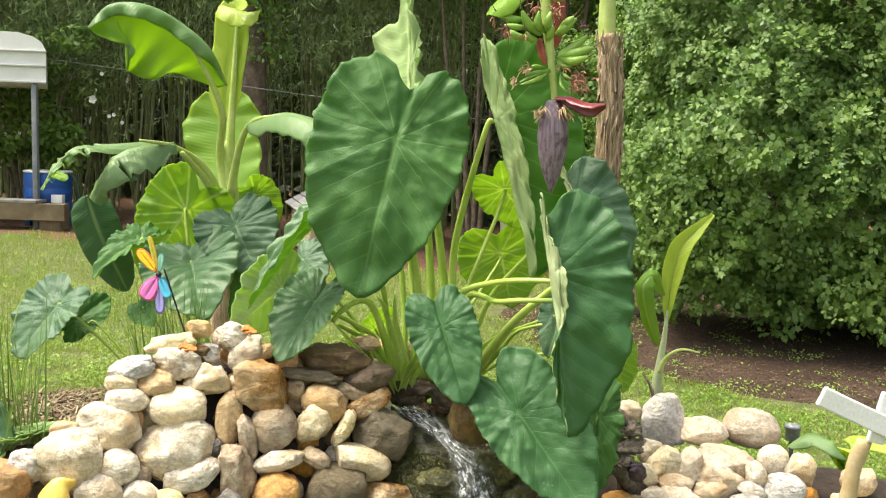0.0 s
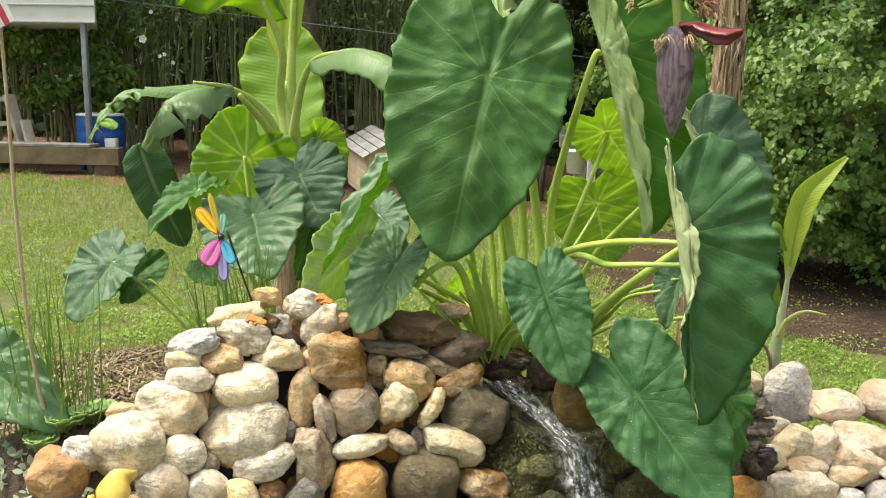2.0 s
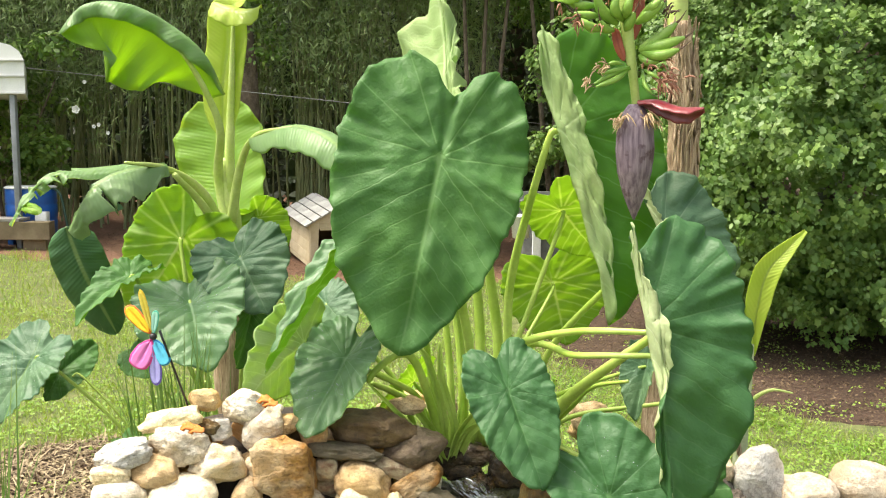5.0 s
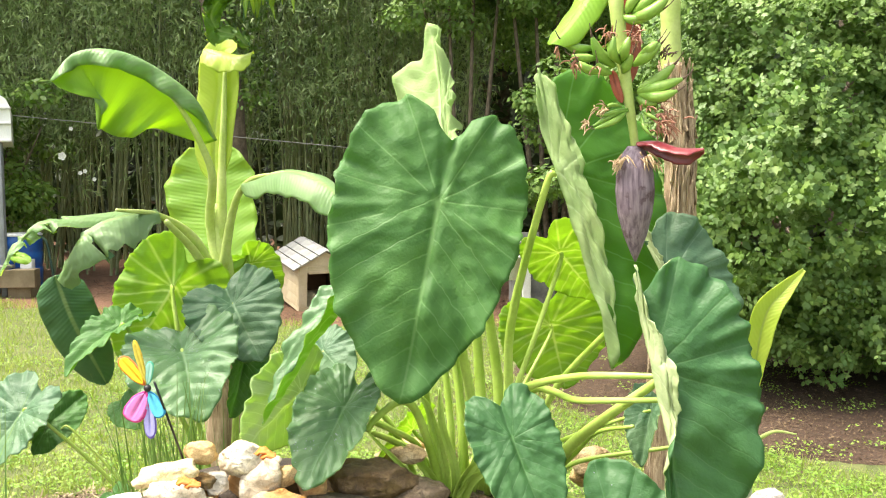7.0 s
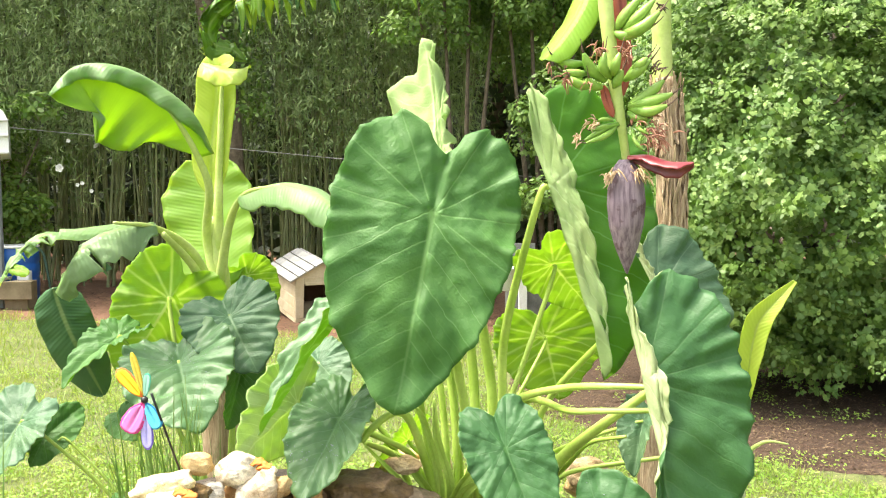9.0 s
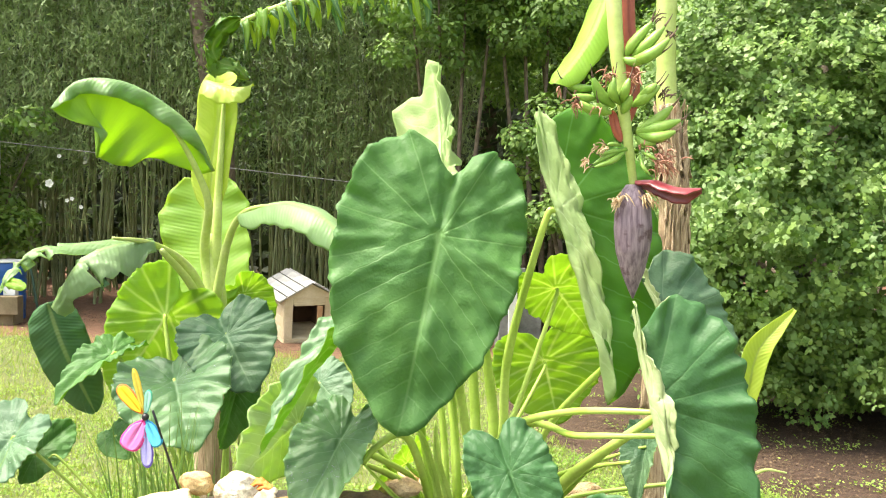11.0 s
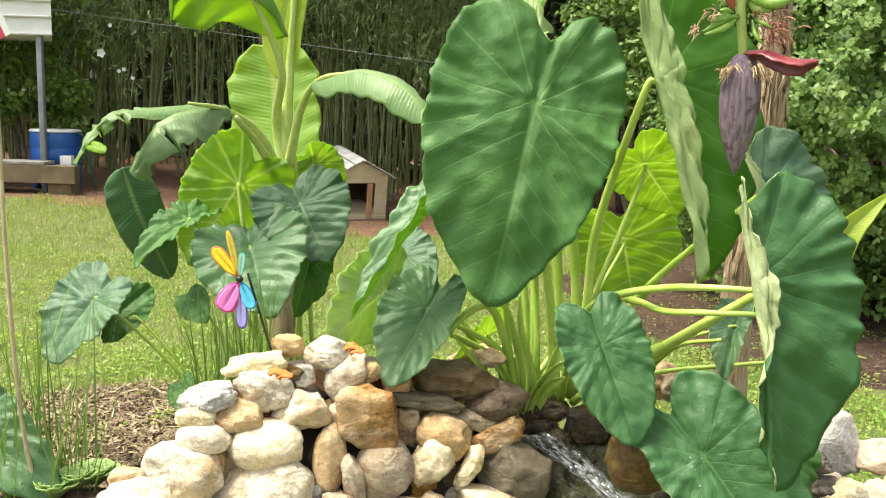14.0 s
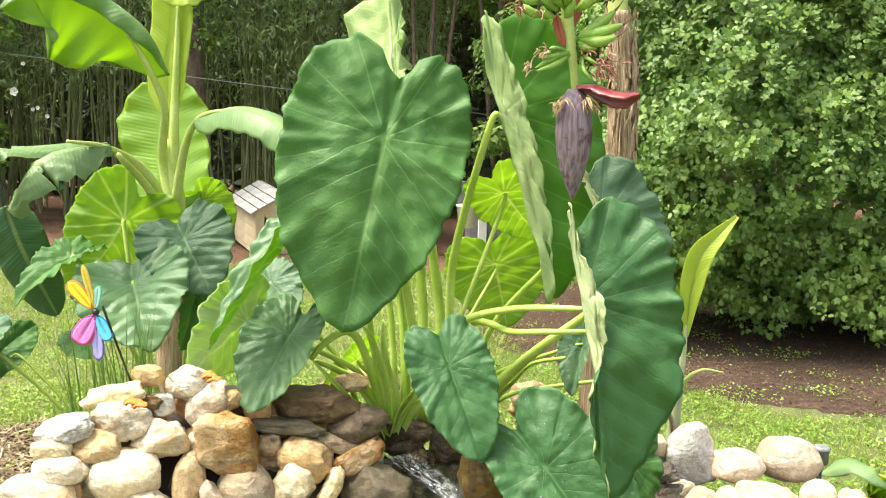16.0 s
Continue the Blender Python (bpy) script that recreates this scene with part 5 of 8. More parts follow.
stalk(ban, [(-1.117, 4.620, 1.174), (-1.151, 4.600, 1.420), (-1.094, 4.420, 1.613), (-1.121, 4.360, 1.746), (-1.180, 4.290, 1.887), (-1.238, 4.240, 1.974)], [0.026, 0.021, 0.017, 0.014, 0.010, 0.004])
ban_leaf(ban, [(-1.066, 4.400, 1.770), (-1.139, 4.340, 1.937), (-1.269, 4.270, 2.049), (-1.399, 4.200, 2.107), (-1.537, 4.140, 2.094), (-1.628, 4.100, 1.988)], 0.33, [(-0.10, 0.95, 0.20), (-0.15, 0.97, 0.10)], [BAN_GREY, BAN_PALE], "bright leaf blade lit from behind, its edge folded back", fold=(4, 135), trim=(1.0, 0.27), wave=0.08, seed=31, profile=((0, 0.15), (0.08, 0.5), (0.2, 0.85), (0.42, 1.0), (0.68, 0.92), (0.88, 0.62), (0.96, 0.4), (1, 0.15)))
stalk(ban, [(-1.111, 4.640, 1.172), (-1.102, 4.620, 1.525), (-1.079, 4.600, 1.874), (-1.063, 4.580, 2.095)], [0.03, 0.022, 0.014, 0.008])
ban_leaf(ban, [(-1.135, 4.630, 1.599), (-1.126, 4.620, 1.824), (-1.098, 4.610, 1.998), (-1.081, 4.580, 2.143), (-0.992, 4.500, 2.182)], 0.10, [(0.1, -1, 0.1), (0.1, -1, 0.3)], [BAN_NEW, BAN_NEW], "new yellow leaf still half rolled", fold=(-25, 15), wave=0.03, seed=32)
ban_leaf(ban, [(-1.120, 4.450, 2.160), (-1.055, 4.400, 2.130), (-0.974, 4.380, 2.111), (-0.899, 4.350, 2.127)], 0.075, [(0.1, -0.7, 0.7)], [BAN_NEW, BAN_NEW], "yellow flap of the new leaf bent over", fold=(25, 30), wave=0.08, seed=34)
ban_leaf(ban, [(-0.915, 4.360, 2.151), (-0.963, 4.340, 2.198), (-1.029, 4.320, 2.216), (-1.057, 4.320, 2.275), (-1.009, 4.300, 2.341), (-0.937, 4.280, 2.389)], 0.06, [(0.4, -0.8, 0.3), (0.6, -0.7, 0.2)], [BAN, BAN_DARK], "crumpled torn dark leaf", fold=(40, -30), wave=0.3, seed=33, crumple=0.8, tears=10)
torn = [(-1.007, 4.420, 2.376), (-0.823, 4.250, 2.413), (-0.612, 4.100, 2.444), (-0.374, 4.000, 2.464), (-0.125, 3.900, 2.403)]
stalk(ban, torn, [0.012, 0.010, 0.007, 0.003])
rngt = random.Random(6)
ribs = catmull(torn, 60)
for i in range(52):
    p = ribs[4 + i]
    side = 1 if i % 2 else -1
    ln = rngt.uniform(0.08, 0.19)
    way = Vector((rngt.uniform(-0.1, 0.5), side * 0.6 + rngt.gauss(0, 0.2), 0.35)).normalized()
    drop = [p, p + way * ln * 0.3 + Vector((0, 0, -0.02)), p + way * ln * 0.45 + Vector((0.01, 0, -ln * 0.5)), p + way * ln * 0.45 + Vector((rngt.uniform(0, 0.05), 0, -ln))]
    part("leaf_strip", paddle_blade(drop, rngt.uniform(0.010, 0.024), [(rngt.gauss(0, 0.5), -0.9, 0.3)], fold=(15, 15), wave=0.1, seed=i, n=14, m=2, profile=((0, 0.5), (0.3, 1), (0.7, 0.8), (1, 0.1))), [BAN if i % 3 else BAN_DARK, BAN_PALE], ban)
stalk(ban, [(-1.097, 4.600, 1.214), (-1.029, 4.500, 1.467), (-0.928, 4.350, 1.596), (-0.756, 4.200, 1.630)], [0.024, 0.018, 0.012, 0.006])
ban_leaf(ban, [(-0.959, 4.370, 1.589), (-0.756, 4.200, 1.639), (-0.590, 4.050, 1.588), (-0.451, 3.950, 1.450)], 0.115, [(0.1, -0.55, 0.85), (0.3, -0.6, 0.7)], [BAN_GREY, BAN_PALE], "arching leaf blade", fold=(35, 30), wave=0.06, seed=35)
stalk(ban, [(-1.120, 4.600, 1.139), (-1.201, 4.500, 1.354), (-1.296, 4.300, 1.460), (-1.395, 4.100, 1.488)], [0.026, 0.02, 0.013, 0.006])
ban_leaf(ban, [(-1.407, 4.320, 1.485), (-1.477, 4.200, 1.474), (-1.578, 4.100, 1.460), (-1.640, 4.000, 1.448), (-1.696, 3.950, 1.398), (-1.724, 3.900, 1.331), (-1.753, 3.880, 1.259)], 0.062, [(0.0, -0.15, 1), (-0.1, -0.3, 0.9), (-0.5, -0.5, 0.7)], [BAN_GREY, BAN_PALE], "arching torn leaf blade", fold=(12, 26), wave=0.08, seed=36, crumple=0.10, trim=(0.7, 1.0), tears=8, profile=((0, 0.5), (0.15, 0.9), (0.35, 1.0), (0.5, 0.8), (0.6, 0.45), (0.8, 0.4), (1, 0.1)))
ban_leaf(ban, [(-1.724, 3.910, 1.336), (-1.675, 3.880, 1.327), (-1.631, 3.870, 1.309)], 0.024, [(0.1, -0.8, 0.5)], [BAN_PALE, BAN_PALE], "", fold=(15, 20), wave=0.1, seed=40, n=20, m=4)
stalk(ban, [(-1.128, 4.580, 1.103), (-1.178, 4.450, 1.285), (-1.262, 4.300, 1.436)], [0.022, 0.018, 0.012])
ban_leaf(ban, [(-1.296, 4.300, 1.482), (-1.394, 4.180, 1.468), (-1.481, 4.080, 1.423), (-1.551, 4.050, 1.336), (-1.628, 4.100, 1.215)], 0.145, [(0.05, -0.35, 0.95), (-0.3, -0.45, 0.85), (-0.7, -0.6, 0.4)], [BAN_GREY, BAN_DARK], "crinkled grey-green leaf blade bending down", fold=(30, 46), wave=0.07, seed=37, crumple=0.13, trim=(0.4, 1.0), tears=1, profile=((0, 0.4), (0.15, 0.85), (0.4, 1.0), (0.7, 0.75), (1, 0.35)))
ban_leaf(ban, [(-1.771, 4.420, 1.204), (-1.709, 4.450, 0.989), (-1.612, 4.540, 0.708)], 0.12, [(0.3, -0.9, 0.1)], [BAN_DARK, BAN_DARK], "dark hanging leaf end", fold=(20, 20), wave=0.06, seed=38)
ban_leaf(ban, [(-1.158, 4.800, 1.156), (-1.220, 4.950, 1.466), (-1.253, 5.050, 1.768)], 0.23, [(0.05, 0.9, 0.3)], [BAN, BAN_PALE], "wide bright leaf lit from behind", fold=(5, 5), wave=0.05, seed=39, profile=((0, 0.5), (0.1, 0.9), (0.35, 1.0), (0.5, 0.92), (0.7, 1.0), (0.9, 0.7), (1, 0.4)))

# ---- fruiting banana plant ----
FROOT = Vector((0.639, 3.680, 0.701))
FROOT.z = 0.0
fruiting = thing("fruiting_banana_plant", FROOT, "banana plant with a hanging bunch and purple bud", "banana plant")
part("stem", tube([FROOT, (0.639, 3.680, 0.900), (0.681, 3.680, 1.297), (0.686, 3.680, 1.653), (0.648, 3.680, 2.045), (0.637, 3.660, 2.509), (0.611, 3.600, 2.869)], [0.065, 0.05, 0.040, 0.036, 0.035, 0.036, 0.034], 40, 16, 1.0, 0.006), STALK_BAN, fruiting)
part("dry_sheath", tube([FROOT + Vector((0, -0.015, 0)), (0.628, 3.660, 0.904), (0.676, 3.660, 1.378), (0.679, 3.660, 1.731), (0.659, 3.665, 1.981)], [0.068, 0.053, 0.042, 0.038, 0.036], 60, 24, 1.0, 0.01), DRY, fruiting, "brown fibrous dry leaf sheath")
fibres(fruiting, [FROOT, (0.628, 3.660, 0.904), (0.676, 3.660, 1.378), (0.679, 3.660, 1.731), (0.659, 3.665, 1.995)], 0.044, 70, 5)
stalk(fruiting, [(0.626, 3.600, 2.832), (0.414, 3.300, 2.731), (0.317, 3.100, 2.421), (0.317, 3.070, 2.131), (0.342, 3.070, 1.914), (0.364, 3.070, 1.773), (0.380, 3.070, 1.656)], [0.032, 0.026, 0.023, 0.0215, 0.018, 0.013, 0.011], None, "fruit_stalk")
ban_leaf(fruiting, [(0.438, 3.300, 2.511), (0.330, 3.200, 2.259), (0.262, 3.120, 2.108), (0.187, 3.050, 1.998), (0.135, 3.000, 1.945)], 0.06, [(-0.5, -0.8, 0.3)], [BAN_PALE, EAR_PALE], "pale hanging leaf end", fold=(25, 30), wave=0.05, seed=51)
BRICK = plain("banana_bract_inner", (0.26, 0.05, 0.025), (0.38, 0.09, 0.045), 10.0, 0.5, 0.15, 0.003)
part("bract", paddle_blade([(0.313, 3.070, 1.883), (0.322, 3.060, 1.837), (0.339, 3.060, 1.794)], 0.014, [(-0.2, -1, 0.1)], fold=(20, 20), wave=0.03, seed=54, thick=0.003), [BRICK, BRICK], fruiting, "brick-red bract")
part("bract", paddle_blade([(0.370, 3.120, 2.303), (0.369, 3.110, 2.142), (0.387, 3.110, 1.968), (0.377, 3.110, 1.856)], 0.03, [(0.2, -1, 0.1)], fold=(30, 30), wave=0.03, seed=52, thick=0.004), [BRICK, BRICK], fruiting, "dark red bract")


def bud_mesh(top, tip, r, seed):
    top, tip = Vector(top), Vector(tip)
    bm = bmesh.new()
    d = (tip - top)
    x = d.cross(Vector((0, 1, 0.1))).normalized()
    y = d.normalized().cross(x)
    prof = ((0, 0.35), (0.06, 0.62), (0.2, 0.92), (0.38, 1.0), (0.58, 0.9), (0.76, 0.62), (0.9, 0.3), (0.97, 0.12), (1, 0.04))
    rings = []
    for i in range(41):
        f = i / 40
        rr = r * at_table(prof, f)
        ring = []
        for k in range(40):
            a = 2 * math.pi * k / 40
            q = rr * (1 + 0.018 * math.sin(20 * a) + (0.05 if (a > 0.4) and (a < 2.9) and f < 0.85 - 0.3 * abs(a - 1.6) else 0))
            ring.append(bm.verts.new(top + d * f + x * math.cos(a) * q + y * math.sin(a) * q))
        rings.append(ring)
    for a, b in zip(rings, rings[1:]):
        for k in range(40):
            bm.faces.new((a[k], a[(k + 1) % 40], b[(k + 1) % 40], b[k]))
    bm.faces.new(rings[-1])
    bm.faces.new(rings[0][::-1])
    bmesh.ops.recalc_face_normals(bm, faces=bm.faces)
    return bm


part("bud", bud_mesh((0.373, 3.060, 1.676), (0.378, 3.060, 1.356), 0.053, 1), BUD, fruiting, "dusty purple banana flower bud")
part("bract", paddle_blade([(0.379, 3.050, 1.687), (0.428, 3.020, 1.687), (0.476, 2.980, 1.667), (0.531, 2.950, 1.664)], 0.048, [(0.1, 0.45, 0.9)], fold=(50, 50), wave=0.04, seed=53, thick=0.005, profile=((0, 0.4), (0.2, 0.8), (0.5, 1), (0.8, 0.9), (1, 0.3))), [BRACT, BRACT], fruiting, "open glossy dark red bract")


def finger(plant, pts, r):
    """One green banana with its withered tip."""
    pts = [Vector(p) for p in pts]
    f = part("banana", tube(pts, [r * 0.45, r * 0.85, r * 1.08, r, r * 0.78, r * 0.28], 18, 6), FRUIT, plant)
    d = (pts[-1] - pts[-2]).normalized()
    part("flower_end", tube([pts[-1], pts[-1] + d * 0.014 + Vector((0.002, 0, 0.006)), pts[-1] + d * 0.026 + Vector((0.004, 0, 0.016))], [r * 0.26, r * 0.12, 0.001], 6, 5), FLOWER_DARK, f)


FLOWER_DARK = plain("banana_flower_withered", (0.05, 0.04, 0.03), (0.16, 0.10, 0.07), 40.0, 0.9)
HANDS = (
    ((((0.348, 3.060, 2.035), (0.366, 3.040, 2.068), (0.408, 3.020, 2.120)), 0.0155), (((0.366, 3.060, 2.031), (0.394, 3.020, 2.057), (0.440, 3.010, 2.106)), 0.0155), (((0.360, 3.060, 2.023), (0.400, 3.010, 2.028), (0.451, 3.000, 2.071)), 0.0165), (((0.337, 3.060, 2.026), (0.374, 3.040, 2.016), (0.437, 3.020, 2.037)), 0.014), ),
    ((((0.259, 3.060, 1.942), (0.205, 3.040, 1.940), (0.164, 3.020, 1.957)), 0.0125), (((0.268, 3.060, 1.914), (0.224, 3.020, 1.910), (0.189, 3.010, 1.914)), 0.011), (((0.278, 3.060, 1.876), (0.233, 3.010, 1.879), (0.207, 3.000, 1.897)), 0.0125), (((0.317, 3.060, 1.893), (0.273, 3.040, 1.923), (0.247, 3.020, 1.965)), 0.0155), (((0.336, 3.060, 1.900), (0.302, 3.020, 1.925), (0.304, 3.010, 1.965)), 0.013), (((0.341, 3.060, 1.903), (0.333, 3.010, 1.928), (0.343, 3.000, 1.962)), 0.013), (((0.340, 3.060, 1.876), (0.346, 3.040, 1.894), (0.355, 3.020, 1.919)), 0.014), (((0.370, 3.060, 1.896), (0.393, 3.020, 1.913), (0.430, 3.010, 1.944)), 0.0145), (((0.377, 3.060, 1.909), (0.398, 3.010, 1.930), (0.419, 3.000, 1.949)), 0.012), (((0.307, 3.060, 1.875), (0.280, 3.040, 1.878), (0.263, 3.020, 1.897)), 0.012), ),
    ((((0.383, 3.060, 1.828), (0.428, 3.040, 1.852), (0.470, 3.020, 1.891)), 0.0155), (((0.381, 3.060, 1.823), (0.430, 3.020, 1.831), (0.490, 3.010, 1.852)), 0.0155), (((0.385, 3.060, 1.817), (0.424, 3.010, 1.804), (0.473, 3.000, 1.819)), 0.0145), (((0.380, 3.060, 1.809), (0.398, 3.040, 1.791), (0.425, 3.020, 1.788)), 0.012), ),
    ((((0.353, 3.060, 1.778), (0.304, 3.040, 1.757), (0.250, 3.020, 1.728)), 0.008), (((0.350, 3.060, 1.769), (0.307, 3.020, 1.740), (0.253, 3.010, 1.720)), 0.008), (((0.338, 3.060, 1.784), (0.303, 3.010, 1.784), (0.284, 3.000, 1.781)), 0.006), (((0.356, 3.060, 1.772), (0.312, 3.040, 1.766), (0.268, 3.020, 1.754)), 0.007), (((0.391, 3.060, 1.766), (0.389, 3.020, 1.726), (0.408, 3.010, 1.700)), 0.0055), (((0.396, 3.060, 1.770), (0.400, 3.010, 1.756), (0.422, 3.000, 1.742)), 0.0055), ),
)
for hand in HANDS:
    for pts, r in hand:
        finger(fruiting, pts, r)
rngf = random.Random(4)
TANGLES = (
    ((0.289, 3.020, 1.969), 16, 0.012, 0.022, FLOWER_RED, (0, -0.25, -0.4), 0.03),
    ((0.363, 3.020, 1.958), 18, 0.012, 0.03, FLOWER_RED, (0, -0.25, -0.2), 0.03),
    ((0.201, 3.020, 1.899), 16, 0.014, 0.02, FLOWER_RED, (-0.3, -0.25, -0.8), 0.03),
    ((0.155, 3.020, 1.929), 5, 0.006, 0.01, FLOWER_RED, (-0.3, -0.25, -0.8), 0.02),
    ((0.267, 3.020, 1.773), 16, 0.022, 0.012, FLOWER, (-0.6, -0.25, -0.4), 0.026),
    ((0.237, 3.020, 1.732), 14, 0.014, 0.012, FLOWER, (-0.6, -0.25, -0.6), 0.024),
    ((0.438, 3.020, 1.744), 46, 0.03, 0.028, FLOWER_RED, (0.5, -0.25, -0.5), 0.04),
    ((0.392, 3.020, 1.773), 8, 0.016, 0.008, FLOWER_RED, (0.3, -0.25, -0.2), 0.02),
    ((0.441, 3.020, 1.919), 14, 0.016, 0.014, FLOWER_DARK, (0.3, -0.25, 0.3), 0.03),
    ((0.336, 3.020, 1.649), 12, 0.012, 0.018, FLOWER, (-0.5, -0.25, -0.9), 0.045),
    ((0.320, 3.020, 1.631), 14, 0.012, 0.01, FLOWER, (-0.6, -0.25, -0.5), 0.02),
    ((0.393, 3.020, 1.646), 14, 0.014, 0.018, FLOWER, (0.3, -0.25, -1), 0.045),
    ((0.418, 3.020, 1.626), 10, 0.014, 0.01, FLOWER, (0.5, -0.25, -0.5), 0.02),
    ((0.421, 3.020, 2.127), 6, 0.012, 0.012, FLOWER_DARK, (0.4, -0.25, 0.8), 0.03),
    ((0.456, 3.020, 2.087), 6, 0.008, 0.008, FLOWER_DARK, (0.8, -0.25, 0.2), 0.025),
    ((0.264, 3.020, 1.883), 6, 0.01, 0.01, FLOWER_RED, (-0.2, -0.25, -0.5), 0.025),
)
for c, n, w, h, mat, way, ln in TANGLES:
    for _ in range(n):
        p = Vector(c) + Vector((rngf.gauss(0, w * 0.55), rngf.gauss(0, 0.012), rngf.gauss(0, h * 0.55)))
        d = (Vector(way) + Vector((rngf.gauss(0, 0.45), rngf.gauss(0, 0.4), rngf.gauss(0, 0.45)))).normalized() * ln * rngf.uniform(0.6, 1.2)
        part("dry_flower", tube([p, p + d * 0.5 + Vector((0, 0, 0.003)), p + d + Vector((0, 0, -0.004))], [0.0022, 0.0024, 0.0008], 6, 5), mat, fruiting)

# ---- young banana plant behind the low wall ----
YROOT = Vector((0.965, 3.780, 0.408))
YROOT.z = 0.0
young = thing("young_banana_plant", YROOT, "young banana plant with one upright yellow-green leaf", "banana plant")
part("stem", tube([YROOT, (0.969, 3.780, 0.441), (0.979, 3.780, 0.596), (0.991, 3.780, 0.723), (0.997, 3.780, 0.837)], [0.030, 0.025, 0.018, 0.011, 0.007], 24, 10), plain("young_stem_pale", (0.36, 0.43, 0.22), (0.50, 0.56, 0.36), 12.0, 0.5, 0.2, 0.002), young)
ban_leaf(young, [(0.996, 3.780, 0.792), (1.003, 3.770, 0.963), (1.031, 3.760, 1.104), (1.091, 3.750, 1.187), (1.155, 3.740, 1.260)], 0.050, [(-0.35, -0.9, 0.2)], [BAN_NEW, BAN_NEW], "upright yellow-green leaf half unrolled", fold=(-25, -20), wave=0.015, seed=61, profile=((0, 0.2), (0.12, 0.55), (0.3, 0.95), (0.5, 1.0), (0.75, 0.62), (0.92, 0.3), (1, 0.14)))
ban_leaf(young, [(0.983, 3.775, 0.905), (0.922, 3.750, 0.988), (0.870, 3.720, 0.948), (0.889, 3.710, 0.837), (0.946, 3.710, 0.689)], 0.046, [(0.1, -0.6, 0.8), (-0.6, -0.7, 0.4), (-0.4, -0.9, 0.1)], [BAN, BAN_PALE], "drooping green leaf", fold=(25, 20), wave=0.08, seed=62)
stalk(young, [(0.974, 3.770, 0.564), (0.998, 3.750, 0.635), (1.054, 3.730, 0.676), (1.130, 3.720, 0.668)], [0.012, 0.009, 0.006, 0.003])
stalk(young, [(0.967, 3.770, 0.400), (0.939, 3.750, 0.499), (0.893, 3.730, 0.568)], [0.012, 0.008, 0.003], DRY)

# ---- rockery, low wall and waterfall ----
def mound():
    """Earth core that the stones lie on."""
    bm = bmesh.new()
    bmesh.ops.create_grid(bm, x_segments=90, y_segments=40, size=0.5)
    for v in bm.verts:
        x = -2.0 + 4.6 * (v.co.x + 0.5)
        y = 2.3 + 1.75 * (v.co.y + 0.5)
        top = at_table(((-2.0, -0.05), (-1.5, 0.12), (-1.2, 0.38), (-0.95, 0.70), (-0.6, 0.74), (-0.35, 0.62), (-0.1, 0.46), (0.15, 0.30), (0.5, 0.25), (0.8, 0.35), (1.6, 0.35), (2.2, 0.22), (2.6, 0.1)), x)
        front = 3.06 + 0.28 * min(x, 0) if x < 0 else 3.06 + 0.21 * smooth_step(0.0, 0.5, x)
        back = 3.62
        rise = smooth_step(front - 0.28, front + 0.26, y)
        fall = 1 - smooth_step(back - 0.3, back + 0.25, y)
        v.co = Vector((x, y, -0.05 + (top + 0.05) * rise * fall + 0.02 * noise.noise(Vector((x, y, 0)) * 9)))
    ob = part("rockery_soil", bm, SOIL, None)
    return tagged(ob, "dark wet soil core under the stones", "soil", kind="structure")


mound()
COUNT = [0]
GREYLIGHT = stone("stone_light_grey", (0.60, 0.58, 0.54), (0.72, 0.70, 0.66), (0.33, 0.31, 0.28), 0.85, 0.5, 0.8)


def rock(p, w, h, turn, mat, label, deep=0.8, bumpy=0.14, box_like=0.25, cuts=4, back=0.3, name="rock", grow=1.06, sub=4):
    """A stone whose middle of the front lies at p, w wide and h high, turned clockwise by turn degrees."""
    COUNT[0] += 1
    d = deep * min(max(w, h), 1.6 * min(w, h))
    if bumpy < 0.085:  # worn smooth by water
        box_like, cuts = box_like * 0.4, min(cuts, 3)
    where = Vector(p) + Vector((0, d * back, 0))
    return whole(name, rough_ball(where, (w * grow, d * grow, h * grow), pose(0, 0, 0, random.Random(COUNT[0]).uniform(-12, 12), turn, 0), COUNT[0] * 7 + 3, bumpy, box_like, cuts, sub), mat, label, "rock", "stones of the rockery")


rock((-0.826, 2.998, 0.848), 0.091, 0.065, 5, TAN, "small tan stone at the top of the rockery")
rock((-0.905, 2.951, 0.804), 0.197, 0.061, -12, CREAM, "long cream stone on the rockery")
rock((-0.823, 2.966, 0.784), 0.102, 0.042, 8, RUST, "flat rusty stone that the pinwheel stands in", box_like=0.5)
rock((-0.879, 2.923, 0.735), 0.166, 0.132, 14, WHITE, "cracked grey-white stone on the rockery", bumpy=0.2)
rock((-1.016, 2.878, 0.729), 0.163, 0.079, -14, GREYLIGHT, "grey-white banded stone in the rockery", bumpy=0.18)
rock((-1.042, 2.849, 0.688), 0.109, 0.057, 4, CREAM, "small cream stone in the rockery")
rock((-0.933, 2.879, 0.682), 0.147, 0.090, 12, TAN, "tan rounded stone in the rockery")
rock((-1.020, 2.829, 0.636), 0.150, 0.086, 5, WHITE, "white oval stone in the rockery", bumpy=0.07, cuts=1)
rock((-0.862, 2.859, 0.602), 0.224, 0.142, -3, CREAM, "large smooth cream oval stone", bumpy=0.06, cuts=1)
rock((-1.066, 2.774, 0.556), 0.221, 0.143, 10, WHITE, "large white stone with dark bands", bumpy=0.12)
rock((-0.992, 2.802, 0.567), 0.064, 0.082, 0, ORANGE, "orange stone behind white ones", back=0.7)
rock((-0.784, 2.926, 0.685), 0.184, 0.120, -10, WHITE, "rough cream-white stone in the rockery", bumpy=0.22, cuts=7)
